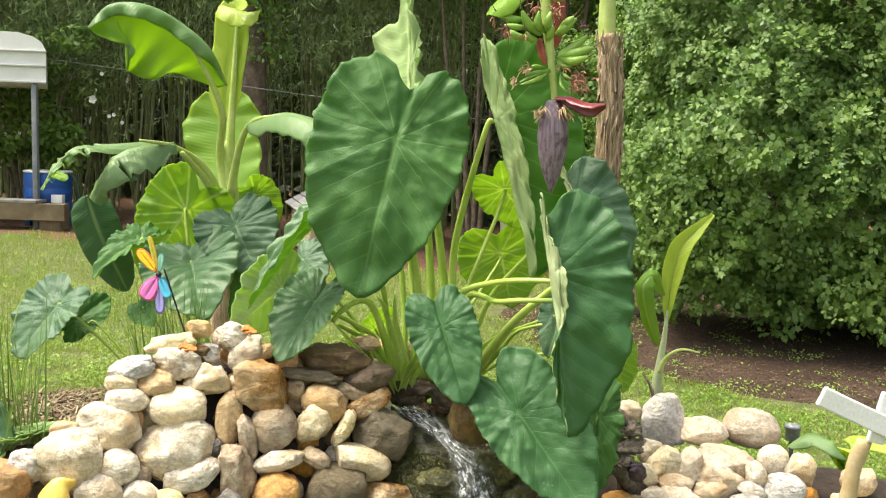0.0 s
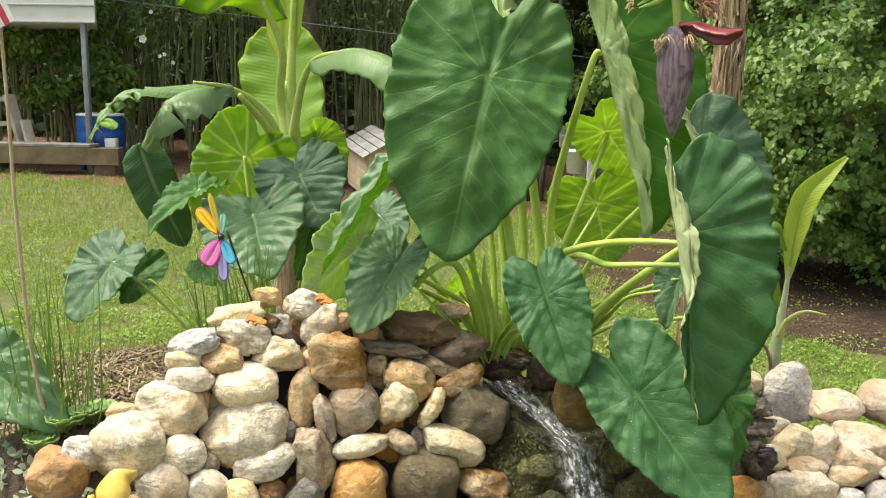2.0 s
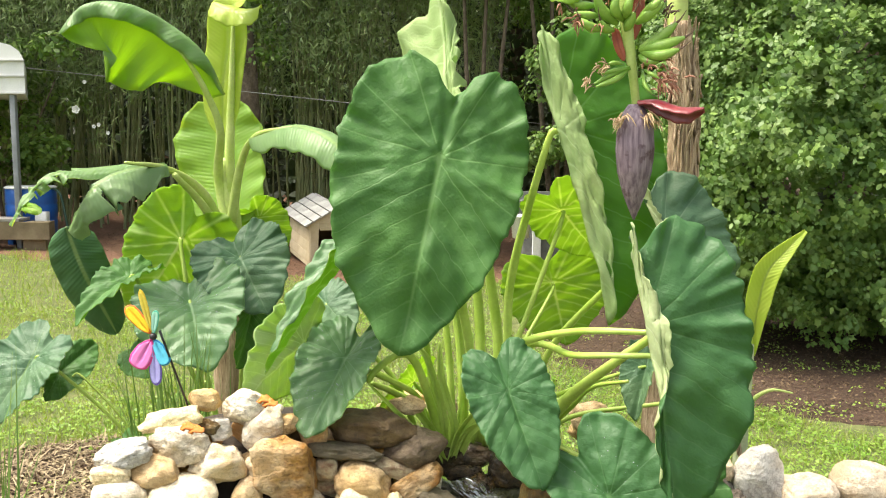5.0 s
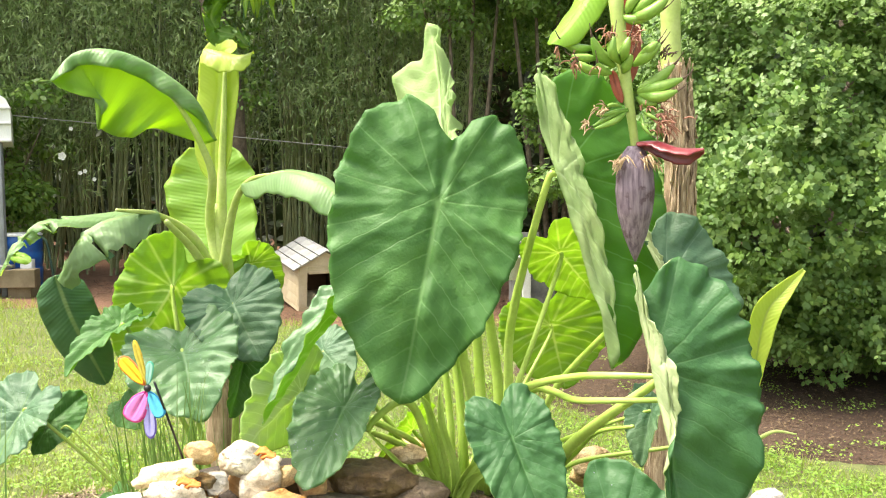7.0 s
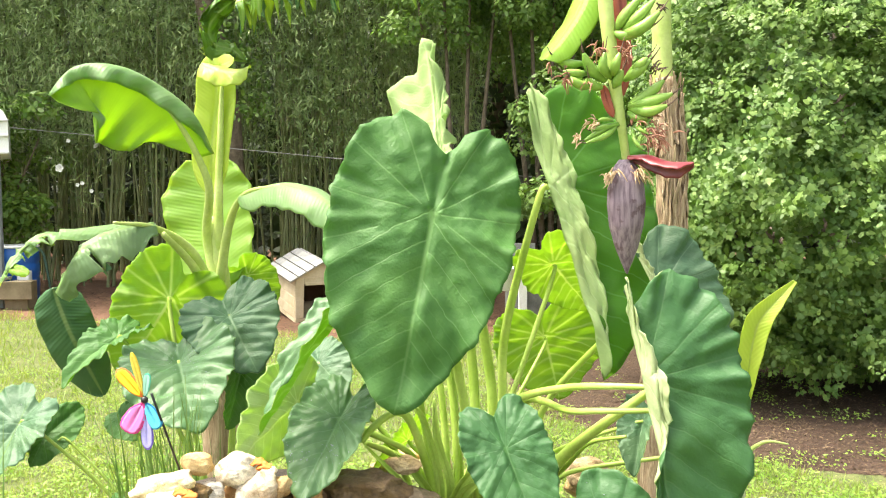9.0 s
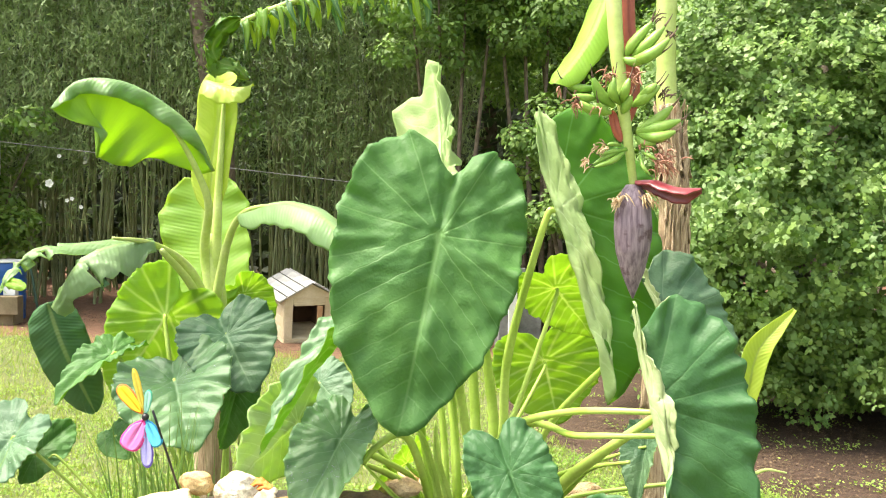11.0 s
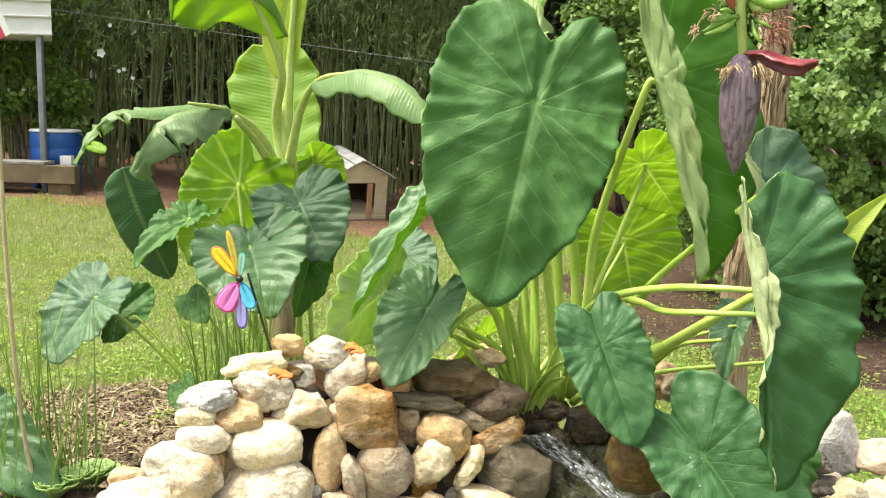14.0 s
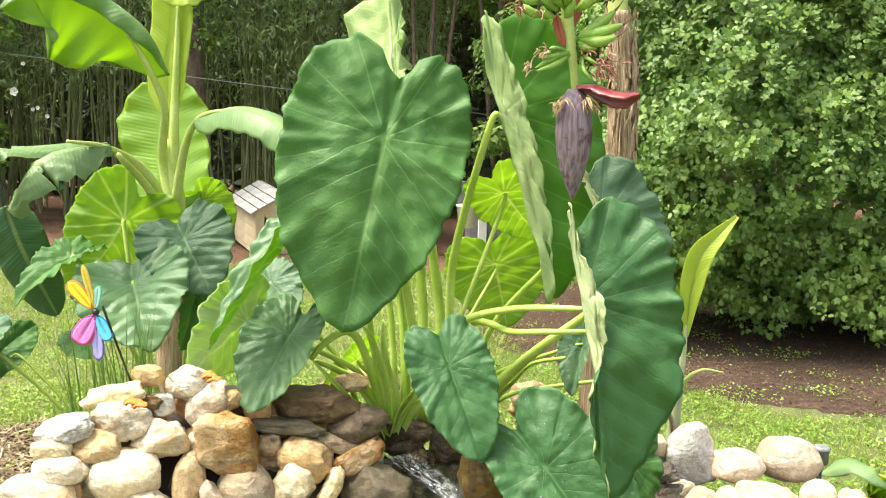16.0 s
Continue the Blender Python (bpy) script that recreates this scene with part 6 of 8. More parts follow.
rock((-0.787, 2.969, 0.770), 0.079, 0.068, 0, GREYLIGHT, "small grey stone in the rockery", back=0.5)
rock((-0.721, 3.016, 0.821), 0.141, 0.118, -25, WHITE, "angular white stone at the top of the rockery", cuts=8)
rock((-0.665, 3.000, 0.758), 0.121, 0.144, 24, WHITE, "cream-white leaning stone on the rockery", cuts=6)
rock((-0.632, 3.040, 0.815), 0.046, 0.025, 0, WHITE, "small white chip on the rockery")
rock((-0.606, 3.023, 0.768), 0.087, 0.061, -10, TAN, "tan stone in the rockery", back=0.4)
rock((-0.526, 3.034, 0.741), 0.087, 0.091, 0, ORANGE, "yellow-orange stone in the rockery", back=0.4)
rock((-0.597, 2.955, 0.648), 0.162, 0.222, -6, BROWN, "large upright orange-brown block of stone", box_like=0.95, cuts=2, bumpy=0.12)
rock((-0.352, 3.081, 0.731), 0.286, 0.107, 4, DARK, "long dark brown flat stone at the top", cuts=7, bumpy=0.18)
rock((-0.439, 3.032, 0.687), 0.220, 0.045, 6, SLATE, "thin dark slate laid flat", box_like=0.6, deep=1.4)
rock((-0.241, 3.085, 0.673), 0.214, 0.115, -4, DARK, "dark brown stone beside the plant", cuts=6)
rock((-0.263, 3.132, 0.776), 0.119, 0.058, 0, TAN, "tan stone behind the dark slab", back=1.2)
rock((-0.488, 2.992, 0.639), 0.075, 0.079, 0, TAUPE, "shaded grey-brown stone under the slate", back=0.8)
rock((-0.385, 3.001, 0.595), 0.173, 0.128, 24, TAN, "tan and rusty stone in the rockery", bumpy=0.12)
rock((-0.293, 3.044, 0.624), 0.163, 0.049, 20, TAUPE, "flat brown-grey stone in the rockery", back=0.5)
rock((-0.232, 3.044, 0.588), 0.167, 0.072, -28, BROWN, "brown slanted slab in the rockery", box_like=0.6)
rock((-0.422, 2.956, 0.530), 0.143, 0.150, 20, CREAM, "cream and rust-stained stone in the rockery", bumpy=0.18, cuts=6)
rock((-0.312, 2.981, 0.514), 0.064, 0.147, 22, CREAM, "narrow cream stone in the rockery")
rock((-0.177, 3.008, 0.486), 0.213, 0.186, 14, SLATE, "large dark angular stone beside the waterfall", box_like=0.4, cuts=8, bumpy=0.1)
rock((-0.696, 2.887, 0.558), 0.093, 0.198, 1, TAN, "upright long tan stone in the rockery", bumpy=0.07)
rock((-0.682, 2.945, 0.661), 0.053, 0.086, -8, TAUPE, "small grey-brown stone in the rockery", back=0.5)
rock((-0.545, 2.913, 0.519), 0.168, 0.183, -14, TAUPE, "angular brown-grey stone in the rockery", box_like=0.5, cuts=7, bumpy=0.08)
rock((-0.626, 2.882, 0.506), 0.063, 0.156, -12, TAUPE, "thin grey-brown stone between others")
rock((-0.861, 2.798, 0.483), 0.275, 0.190, -12, WHITE, "very large smooth white stone", bumpy=0.08, cuts=4)
rock((-0.736, 2.827, 0.466), 0.078, 0.100, 0, GREY, "grey stone behind the large white one", back=0.8)
rock((-0.650, 2.818, 0.397), 0.119, 0.211, -6, TAUPE, "tall grey-brown stone in the rockery", box_like=0.45)
rock((-0.787, 2.778, 0.402), 0.208, 0.107, -16, WHITE, "flat white stone with chipped edge", cuts=6)
rock((-0.528, 2.870, 0.427), 0.186, 0.082, -6, WHITE, "long white stone in the rockery", cuts=5)
rock((-0.400, 2.910, 0.428), 0.105, 0.064, 25, TAUPE, "small grey-brown stone in the rockery")
rock((-0.253, 2.941, 0.401), 0.237, 0.124, 13, CREAM, "long pale yellow-cream stone", cuts=6, bumpy=0.06)
rock((-1.167, 2.692, 0.458), 0.244, 0.210, -12, CREAM, "large cracked cream stone in the rockery", bumpy=0.16)
rock((-1.011, 2.731, 0.442), 0.142, 0.123, 5, WHITE, "rounded white river stone in the rockery", bumpy=0.07, cuts=1)
rock((-1.069, 2.742, 0.498), 0.082, 0.052, 10, GREY, "dark grey stone between white ones", back=0.8)
rock((-1.277, 2.659, 0.460), 0.110, 0.117, 10, GREYLIGHT, "pale grey stone at the edge of the rockery")
rock((-1.195, 2.732, 0.552), 0.102, 0.060, -15, TAN, "tan stone behind the cream one", back=0.7)
rock((-1.328, 2.619, 0.412), 0.163, 0.144, 10, ORANGE, "orange stone at the edge of the rockery", box_like=0.5)
rock((-1.059, 2.673, 0.357), 0.160, 0.153, 12, WHITE, "rounded cream-white river stone in the rockery", bumpy=0.06, cuts=2)
rock((-0.932, 2.706, 0.347), 0.134, 0.111, 28, WHITE, "rounded white stone in the rockery", bumpy=0.06, cuts=2)
rock((-0.854, 2.708, 0.305), 0.144, 0.148, -8, CREAM, "rounded cream stone in the rockery", bumpy=0.07, cuts=3)
rock((-1.079, 2.634, 0.293), 0.183, 0.112, 30, WHITE, "white stone with dark spots low in the rockery")
rock((-0.951, 2.666, 0.280), 0.119, 0.096, 10, TAN, "tan and white stone low in the rockery")
rock((-0.765, 2.741, 0.316), 0.089, 0.096, 0, BROWN, "orange-brown stone between white ones", back=0.6)
rock((-0.669, 2.765, 0.306), 0.118, 0.141, 15, GREY, "grey rounded stone low in the rockery", bumpy=0.08)
rock((-0.515, 2.806, 0.295), 0.178, 0.215, 4, ORANGE, "orange pointed stone in the rockery", cuts=8, box_like=0.4, bumpy=0.08)
rock((-0.321, 2.866, 0.296), 0.228, 0.250, 12, SLATE, "large angular dark grey stone", box_like=0.55, cuts=7, bumpy=0.08)
rock((-0.149, 2.915, 0.290), 0.174, 0.106, 6, BROWN, "wet rust-brown rounded stone in the rockery")
rock((-0.109, 2.886, 0.211), 0.095, 0.136, 20, TAUPE, "mossy grey-brown upright stone beside the water")
rock((-0.202, 2.863, 0.222), 0.086, 0.071, 0, GREY, "dark grey stone low in the rockery")
rock((-1.290, 2.583, 0.321), 0.227, 0.091, 4, GREY, "long grey stone at the pond edge")
rock((-0.899, 2.757, 0.426), 0.085, 0.115, -20, TAN, "shaded tan stone between larger ones", back=0.9)
rock((-0.950, 2.731, 0.405), 0.071, 0.078, 0, TAUPE, "shaded grey-brown stone between larger ones", back=0.9)
rock((-0.744, 2.714, 0.252), 0.177, 0.081, 4, GREY, "flat grey stone low in the rockery")
rock((-0.612, 2.746, 0.236), 0.100, 0.092, 0, TAUPE, "mossy stone low in the rockery")
rock((-0.060, 3.300, 0.572), 0.171, 0.095, 0, WET, "wet dark stone at the head of the waterfall")
rock((-0.146, 3.300, 0.557), 0.114, 0.103, 10, WET, "wet dark stone at the head of the waterfall")
rock((0.061, 3.220, 0.560), 0.148, 0.130, -10, WET, "wet dark stone at the head of the waterfall")
rock((0.204, 3.250, 0.545), 0.150, 0.131, 0, RUST, "mossy rust-brown stone beside the waterfall")
rock((-0.082, 3.260, 0.537), 0.140, 0.060, 0, WET, "wet dark stone at the head of the waterfall")
rock((-0.037, 3.200, 0.492), 0.129, 0.110, 0, WET, "wet dark stone under the stream")
rock((0.132, 2.849, 0.602), 0.170, 0.191, -5, RUST, "wet rust-brown stone beside the waterfall", bumpy=0.1)
rock((-0.307, 3.500, 0.684), 0.134, 0.061, 0, TAN, "tan stone behind the rockery")
rock((0.407, 3.750, 0.557), 0.166, 0.116, 0, TAN, "tan stone on the far side of the plant")
rock((-0.256, 3.700, 0.633), 0.156, 0.078, 0, TAN, "tan stone on the far side of the plant")
rock((-0.152, 3.620, 0.644), 0.114, 0.114, 0, CREAM, "cream stone on the far side of the plant")
rock((0.401, 3.800, 0.502), 0.162, 0.101, 0, TAN, "tan stone on the far side of the plant")
rock((0.429, 3.600, 0.568), 0.113, 0.113, 0, TAUPE, "grey-brown stone behind the plant")
rock((0.347, 2.850, 0.257), 0.100, 0.067, 0, BROWN, "small rusty stone under the leaf")
rock((0.458, 2.880, 0.229), 0.101, 0.067, 0, TAN, "small tan stone under the leaf")
# smaller stones packed behind the face, and the courses at its foot
rngs = random.Random(41)
SMALL = ((TAUPE, "grey-brown"), (TAN, "tan"), (ORANGE, "orange"), (WHITE, "white"), (BROWN, "rust-brown"), (SLATE, "slate-grey"))
for i in range(9):
    for j in range(6):
        x, z = -1.22 + 0.125 * i + rngs.uniform(-0.02, 0.02), 0.30 + 0.085 * j + rngs.uniform(-0.015, 0.015)
        if z > at_table(((-1.3, 0.45), (-1.0, 0.62), (-0.9, 0.75), (-0.5, 0.75), (-0.2, 0.62)), x):
            continue
        mat, word = rngs.choice(SMALL)
        rock((x, 2.81 + 0.304 * x + 0.5175 * z + 0.07, z), rngs.uniform(0.10, 0.13), rngs.uniform(0.09, 0.12), rngs.uniform(-25, 25), mat, "small " + word + " stone wedged between larger ones", back=0.5, sub=3)
for row, z in enumerate((0.19, 0.06)):
    for i in range(9):
        x = -1.45 + 0.16 * i + 0.07 * row
        mat, word = rngs.choice(SMALL)
        rock((x, 2.80 + 0.304 * x + 0.5 * z, z), 0.18, 0.15, rngs.uniform(-12, 12), mat, word + " stone at the foot of the rockery")
# low wall
rock((0.780, 3.450, 0.473), 0.122, 0.080, 0, PALE, "cream stone on the low wall")
rock((0.918, 3.426, 0.438), 0.195, 0.219, -8, GREYLIGHT, "upright rough grey stone on the low wall", box_like=0.55, cuts=6, bumpy=0.12)
rock((1.071, 3.390, 0.409), 0.213, 0.115, 3, PALE, "cream and rust stone on the low wall", cuts=6)
rock((1.281, 3.407, 0.423), 0.238, 0.165, 8, PALE, "large tan stone on the low wall", bumpy=0.07)
rock((0.841, 3.300, 0.355), 0.119, 0.103, -5, CREAM, "pinkish tan stone in the low wall", cuts=7)
rock((0.890, 3.230, 0.321), 0.129, 0.166, 40, CREAM, "tan stone in the low wall")
rock((0.975, 3.232, 0.322), 0.106, 0.159, 18, PALE, "white stone in the low wall")
rock((1.133, 3.260, 0.334), 0.245, 0.112, 8, PALE, "long cream stone in the low wall")
rock((1.319, 3.282, 0.344), 0.127, 0.127, 0, WHITE, "round white stone in the low wall", cuts=1, bumpy=0.05)
rock((1.409, 3.224, 0.317), 0.119, 0.153, 10, WHITE, "mottled white stone in the low wall")
rock((1.093, 3.181, 0.283), 0.192, 0.135, 20, PALE, "cream stone in the low wall", back=0.5)
rock((1.220, 3.206, 0.312), 0.091, 0.104, 15, WHITE, "small white stone in the low wall")
rock((1.207, 3.168, 0.265), 0.111, 0.074, 5, GREYLIGHT, "speckled grey stone in the low wall")
rock((1.049, 3.163, 0.258), 0.138, 0.077, -4, PALE, "oval cream stone in the low wall", bumpy=0.06)
rock((1.324, 3.156, 0.249), 0.180, 0.175, 12, GREYLIGHT, "large pale grey stone in the low wall", bumpy=0.06, cuts=2)
rock((0.920, 3.172, 0.271), 0.141, 0.092, 5, PALE, "white stone in the low wall", back=0.5)
rock((0.928, 3.134, 0.217), 0.168, 0.128, 20, PALE, "rough cream stone in the low wall", bumpy=0.16)
rock((0.831, 3.141, 0.227), 0.104, 0.111, 5, PALE, "cream stone in the low wall")
rock((0.814, 3.192, 0.299), 0.064, 0.104, -32, CREAM, "narrow cream stone in the low wall")
rock((0.687, 3.127, 0.207), 0.125, 0.125, 0, ORANGE, "rust-orange stone under the log", back=0.1)
rock((0.752, 3.121, 0.199), 0.095, 0.106, 0, TAUPE, "grey-brown stone in the low wall")
rock((1.043, 3.119, 0.197), 0.101, 0.089, 8, GREYLIGHT, "smooth grey stone in the low wall", bumpy=0.05, cuts=2)
rock((1.185, 3.110, 0.183), 0.200, 0.163, 4, GREYLIGHT, "large yellow-grey stone in the low wall", bumpy=0.06)
rock((0.870, 3.091, 0.157), 0.155, 0.091, 6, CREAM, "mottled oval stone in the low wall", bumpy=0.07)
rock((0.971, 3.086, 0.151), 0.084, 0.068, 0, CREAM, "small cream stone in the low wall")
rock((1.331, 3.101, 0.172), 0.128, 0.079, 6, BROWN, "brown and white stone in the low wall")
rock((1.395, 3.117, 0.194), 0.084, 0.096, 0, GREYLIGHT, "grey stone in the low wall", back=0.6)
rock((1.414, 3.155, 0.247), 0.063, 0.088, 0, ORANGE, "small orange stone in the low wall")
rock((0.783, 3.395, 0.413), 0.112, 0.075, 0, GREY, "dark grey stone behind the log", back=0.6)
rock((1.651, 3.266, 0.277), 0.135, 0.116, 0, PALE, "cream stone in the low wall")
rock((1.590, 3.230, 0.190), 0.123, 0.104, 8, WHITE, "white stone in the low wall")
for i in range(8):
    rock((0.75 + 0.2 * i, 3.12 + 0.02 * math.sin(i * 2.2), 0.1), 0.22, 0.2, 8 * math.sin(i * 1.7), (PALE, WHITE, CREAM)[i % 3], "stone at the foot of the low wall")

GREYBARK = plain("driftwood_grey", (0.10, 0.08, 0.06), (0.27, 0.22, 0.165), 30.0, 0.85, 1.0, 0.03, 0.0, 90.0)
log = whole("driftwood_log", tube([(0.652, 3.200, 0.618), (0.641, 3.170, 0.571), (0.667, 3.140, 0.502), (0.680, 3.100, 0.417), (0.687, 3.130, 0.335), (0.80, 3.3, 0.1), (0.80, 3.35, -0.05)], [0.010, 0.026, 0.024, 0.028, 0.028, 0.03, 0.03], 80, 36, 0.8, 0.03), WOODDARK, "dark knobbly wet driftwood log", "log")
for p, w, h, a in (((0.704, 3.120, 0.507), 0.115, 0.050, -14), ((0.711, 3.100, 0.454), 0.125, 0.055, -6), ((0.692, 3.080, 0.402), 0.105, 0.055, 8), ((0.662, 3.130, 0.549), 0.065, 0.06, -30)):
    COUNT[0] += 1
    whole("bark_lump", rough_ball(p, (w, 0.09, h), pose(0, 0, 0, 10, a, 0), COUNT[0] * 5, 0.45, 0.2, 2), GREYBARK, "rough layered grey-brown bark lump on the log", "bark", "bark lumps on the log")
whole("fallen_bract", rough_ball((0.731, 3.040, 0.375), (0.07, 0.05, 0.085), pose(0, 0, 0, 20, -25, 0), 77, 0.25, 0.1, 4), plain("bract_dark", (0.03, 0.015, 0.025), (0.07, 0.045, 0.06), 30.0, 0.25, 0.4, 0.004), "dark purple fallen banana bract on the stones", "bract")


for p, w, h in (((0.269, 2.880, 0.420), 0.13, 0.10), ((0.300, 2.820, 0.340), 0.12, 0.12), ((0.012, 2.840, 0.385), 0.12, 0.08), ((0.040, 2.780, 0.305), 0.11, 0.09)):
    rock(p, w, h, 0, MOSSY, "dark wet stone grown over with moss beside the stream", bumpy=0.22)

# waterfall: mossy bed and a thin broken stream over it
def stream():
    top = [Vector(p) for p in ((-0.131, 3.220, 0.531), (-0.078, 3.160, 0.518), (-0.006, 3.080, 0.491), (0.062, 3.000, 0.460), (0.118, 2.940, 0.427), (0.146, 2.890, 0.357), (0.161, 2.850, 0.280), (0.169, 2.810, 0.205))]
    line = catmull(top, 70)
    bed = bmesh.new()
    grid = []
    for i, p in enumerate(line):
        row = []
        for k in range(41):
            a = (k - 20) / 20
            q = p + Vector((a * 0.34 - 0.02, 0.05 + 0.16 * a * a, -0.03 + 0.06 * abs(a)))
            q += Vector((0, -1, 0.6)) * (0.035 * noise.noise(q * 12) + 0.02 * noise.noise(q * 40))
            row.append(bed.verts.new(q))
        grid.append(row)
    for a, b in zip(grid, grid[1:]):
        for k in range(40):
            bed.faces.new((a[k], a[k + 1], b[k + 1], b[k]))
    bmesh.ops.recalc_face_normals(bed, faces=bed.faces)
    m = plain("wet_moss", (0.010, 0.012, 0.006), (0.060, 0.060, 0.016), 16.0, 0.35, 1.0, 0.02, 0.0, 120.0)
    ob = whole("waterfall_bed", bed, m, "dark wet mossy bed of the waterfall", "moss", kind="structure")
    wm, t, p = material("falling_water")
    uv = node(t, "ShaderNodeUVMap").outputs[0]
    st = noise_of(t, 1.0, 6.0, node(t, "ShaderNodeMapping", {"Vector": uv, "Scale": (9.0, 5.0, 1.0)}).outputs[0], 0.7)
    fine = noise_of(t, 1.0, 4.0, node(t, "ShaderNodeMapping", {"Vector": uv, "Scale": (70.0, 48.0, 1.0)}).outputs[0], 0.7)
    foam = ramp(t, calc(t, "MULTIPLY_ADD", fine, 0.35, calc(t, "MULTIPLY", st, 0.7)), (0.51, (0, 0, 0)), (0.60, (1, 1, 1)))
    edge = calc(t, "ABSOLUTE", node(t, "ShaderNodeSeparateXYZ", {0: uv}).outputs[0])
    fade = ramp(t, calc(t, "MULTIPLY_ADD", calc(t, "SUBTRACT", fine, 0.5), 0.35, edge), (0.28, (1, 1, 1)), (0.5, (0, 0, 0)))
    foam = calc(t, "MULTIPLY", foam, fade)
    p.inputs["Base Color"].default_value = (0.58, 0.61, 0.63, 1)
    p.inputs["Roughness"].default_value = 0.25
    glass = node(t, "ShaderNodeBsdfTransparent")
    gloss = node(t, "ShaderNodeBsdfGlossy", {"Roughness": 0.08, "Color": (0.9, 0.95, 1, 1)})
    clear = node(t, "ShaderNodeMixShader", {0: calc(t, "MULTIPLY", fade, 0.07), 1: glass.outputs[0], 2: gloss.outputs[0]})
    mx = node(t, "ShaderNodeMixShader", {0: calc(t, "MULTIPLY", foam, 0.8), 1: clear.outputs[0], 2: p.outputs[0]})
    t.links.new(mx.outputs[0], t.nodes["Material Output"].inputs[0])
    wb = bmesh.new()
    uvl = wb.loops.layers.uv.new("UVMap")
    grid, uvs = [], {}
    for i, q in enumerate(line):
        f = i / 69
        half = at_table(((0, 0.06), (0.2, 0.065), (0.42, 0.042), (0.55, 0.055), (0.7, 0.075), (1, 0.10)), f)
        row = []
        for k in range(31):
            a = (k - 15) / 15
            r = q + Vector((a * half, -0.02 + 0.05 * a * a, 0.01))
            r += Vector((0, -1, 0.7)) * (0.016 * noise.noise(Vector((a * 4, f * 11, 1))) + 0.006 * noise.noise(Vector((a * 14, f * 40, 5))))
            v = wb.verts.new(r)
            uvs[v] = (a * 0.5, f * 3)
            row.append(v)
        grid.append(row)
    for a, b in zip(grid, grid[1:]):
        for k in range(30):
            wb.faces.new((a[k], a[k + 1], b[k + 1], b[k]))
    for fc in wb.faces:
        for lp in fc.loops:
            lp[uvl].uv = uvs[lp.vert]
    bmesh.ops.recalc_face_normals(wb, faces=wb.faces)
    whole("waterfall", wb, wm, "small white stream tumbling over mossy stones", "water", kind="structure")
    g = np.random.default_rng(8)
    n = 16000
    fi = g.integers(4, 69, n)
    a = g.uniform(-1, 1, n)
    a = np.sign(a) * (0.16 + 0.84 * np.abs(a))
    pos = np.array([[line[i].x + b * 0.33 - 0.02, line[i].y + 0.03 + 0.16 * b * b, line[i].z - 0.03 + 0.06 * abs(b)] for i, b in zip(fi, a)])
    moss = foliage_material("moss_leaf", (0.004, 0.005, 0.003), (0.022, 0.026, 0.007), (0.12, 0.125, 0.03), (0.08, 0.1, 0.02), 0.15, 0.4)
    ob = leaf_mesh("moss", [(scatter_leaves(pos, np.tile([0, -0.8, 0.5], (n, 1)), 0.015, LANCE, g, 0.7, 1.6), LANCE_F)], moss, None, "wet dark green moss and roots beside the stream")
    ob["category"] = "moss"


stream()

# ---- pinwheel ----
HUB = Vector((-0.945, 2.960, 1.043))
STICK_TOP = (-0.916, 2.925, 1.067)
FOOT = Vector((-0.865, 3.030, 0.796))
wheel = thing("pinwheel", FOOT, "rainbow flower pinwheel on a thin black stick", "pinwheel")
part("stick", tube([FOOT + (FOOT - Vector(STICK_TOP)) * 0.15, FOOT, STICK_TOP], [0.0032], 12, 8), plain("plastic_black", (0.01, 0.01, 0.012), (0.02, 0.02, 0.022), 30.0, 0.4), wheel)


def petal(tip, rim, inner, name, half, root=0.1):
    """One cloth petal: a bright border and a paler panel sewn in front of it."""
    tip = Vector(tip)
    shape = ((0, 0.15), (0.12, 0.5), (0.3, 0.82), (0.6, 1.0), (0.82, 0.86), (0.94, 0.55), (1, 0.15))
    m = plain("cloth_" + name, rim, tuple(c * 0.85 for c in rim), 20.0, 0.6, 0.1, 0.001)
    k = plain("cloth_pale_" + name, inner, tuple(c * 0.94 for c in inner), 20.0, 0.6, 0.1, 0.001)
    b = paddle_blade([HUB.lerp(tip, root), HUB.lerp(tip, 0.4), HUB.lerp(tip, 0.75), tip], half, [(0.15, -1, 0.1)], fold=(3, -6), wave=0.02, profile=shape, thick=0.0025, n=24, m=5)
    pt = part("petal", b, [m, m], wheel, name + " cloth petal")
    f = Vector((0, -0.004, 0))
    b = paddle_blade([HUB.lerp(tip, root + 0.06) + f, HUB.lerp(tip, 0.4) + f, HUB.lerp(tip, 0.75) + f, HUB.lerp(tip, 0.955) + f], half * 0.82, [(0.15, -1, 0.1)], fold=(3, -6), wave=0.02, profile=shape, thick=0.0015, n=24, m=5)
    part("panel", b, [k, k], pt, "paler " + name + " panel")


petal((-0.976, 2.960, 1.172), (0.85, 0.60, 0.04), (0.88, 0.70, 0.10), "yellow", 0.0095)
petal((-1.019, 2.975, 1.124), (0.85, 0.20, 0.03), (0.90, 0.55, 0.01), "orange", 0.019)
petal((-0.938, 2.970, 1.113), (0.10, 0.62, 0.42), (0.45, 0.82, 0.66), "green", 0.0105)
petal((-0.908, 2.950, 0.966), (0.02, 0.30, 0.62), (0.12, 0.60, 0.85), "blue", 0.019)
petal((-0.935, 2.945, 0.911), (0.20, 0.13, 0.62), (0.46, 0.42, 0.85), "violet", 0.0165)
petal((-0.988, 2.940, 0.961), (0.78, 0.05, 0.30), (0.85, 0.22, 0.58), "pink", 0.030)
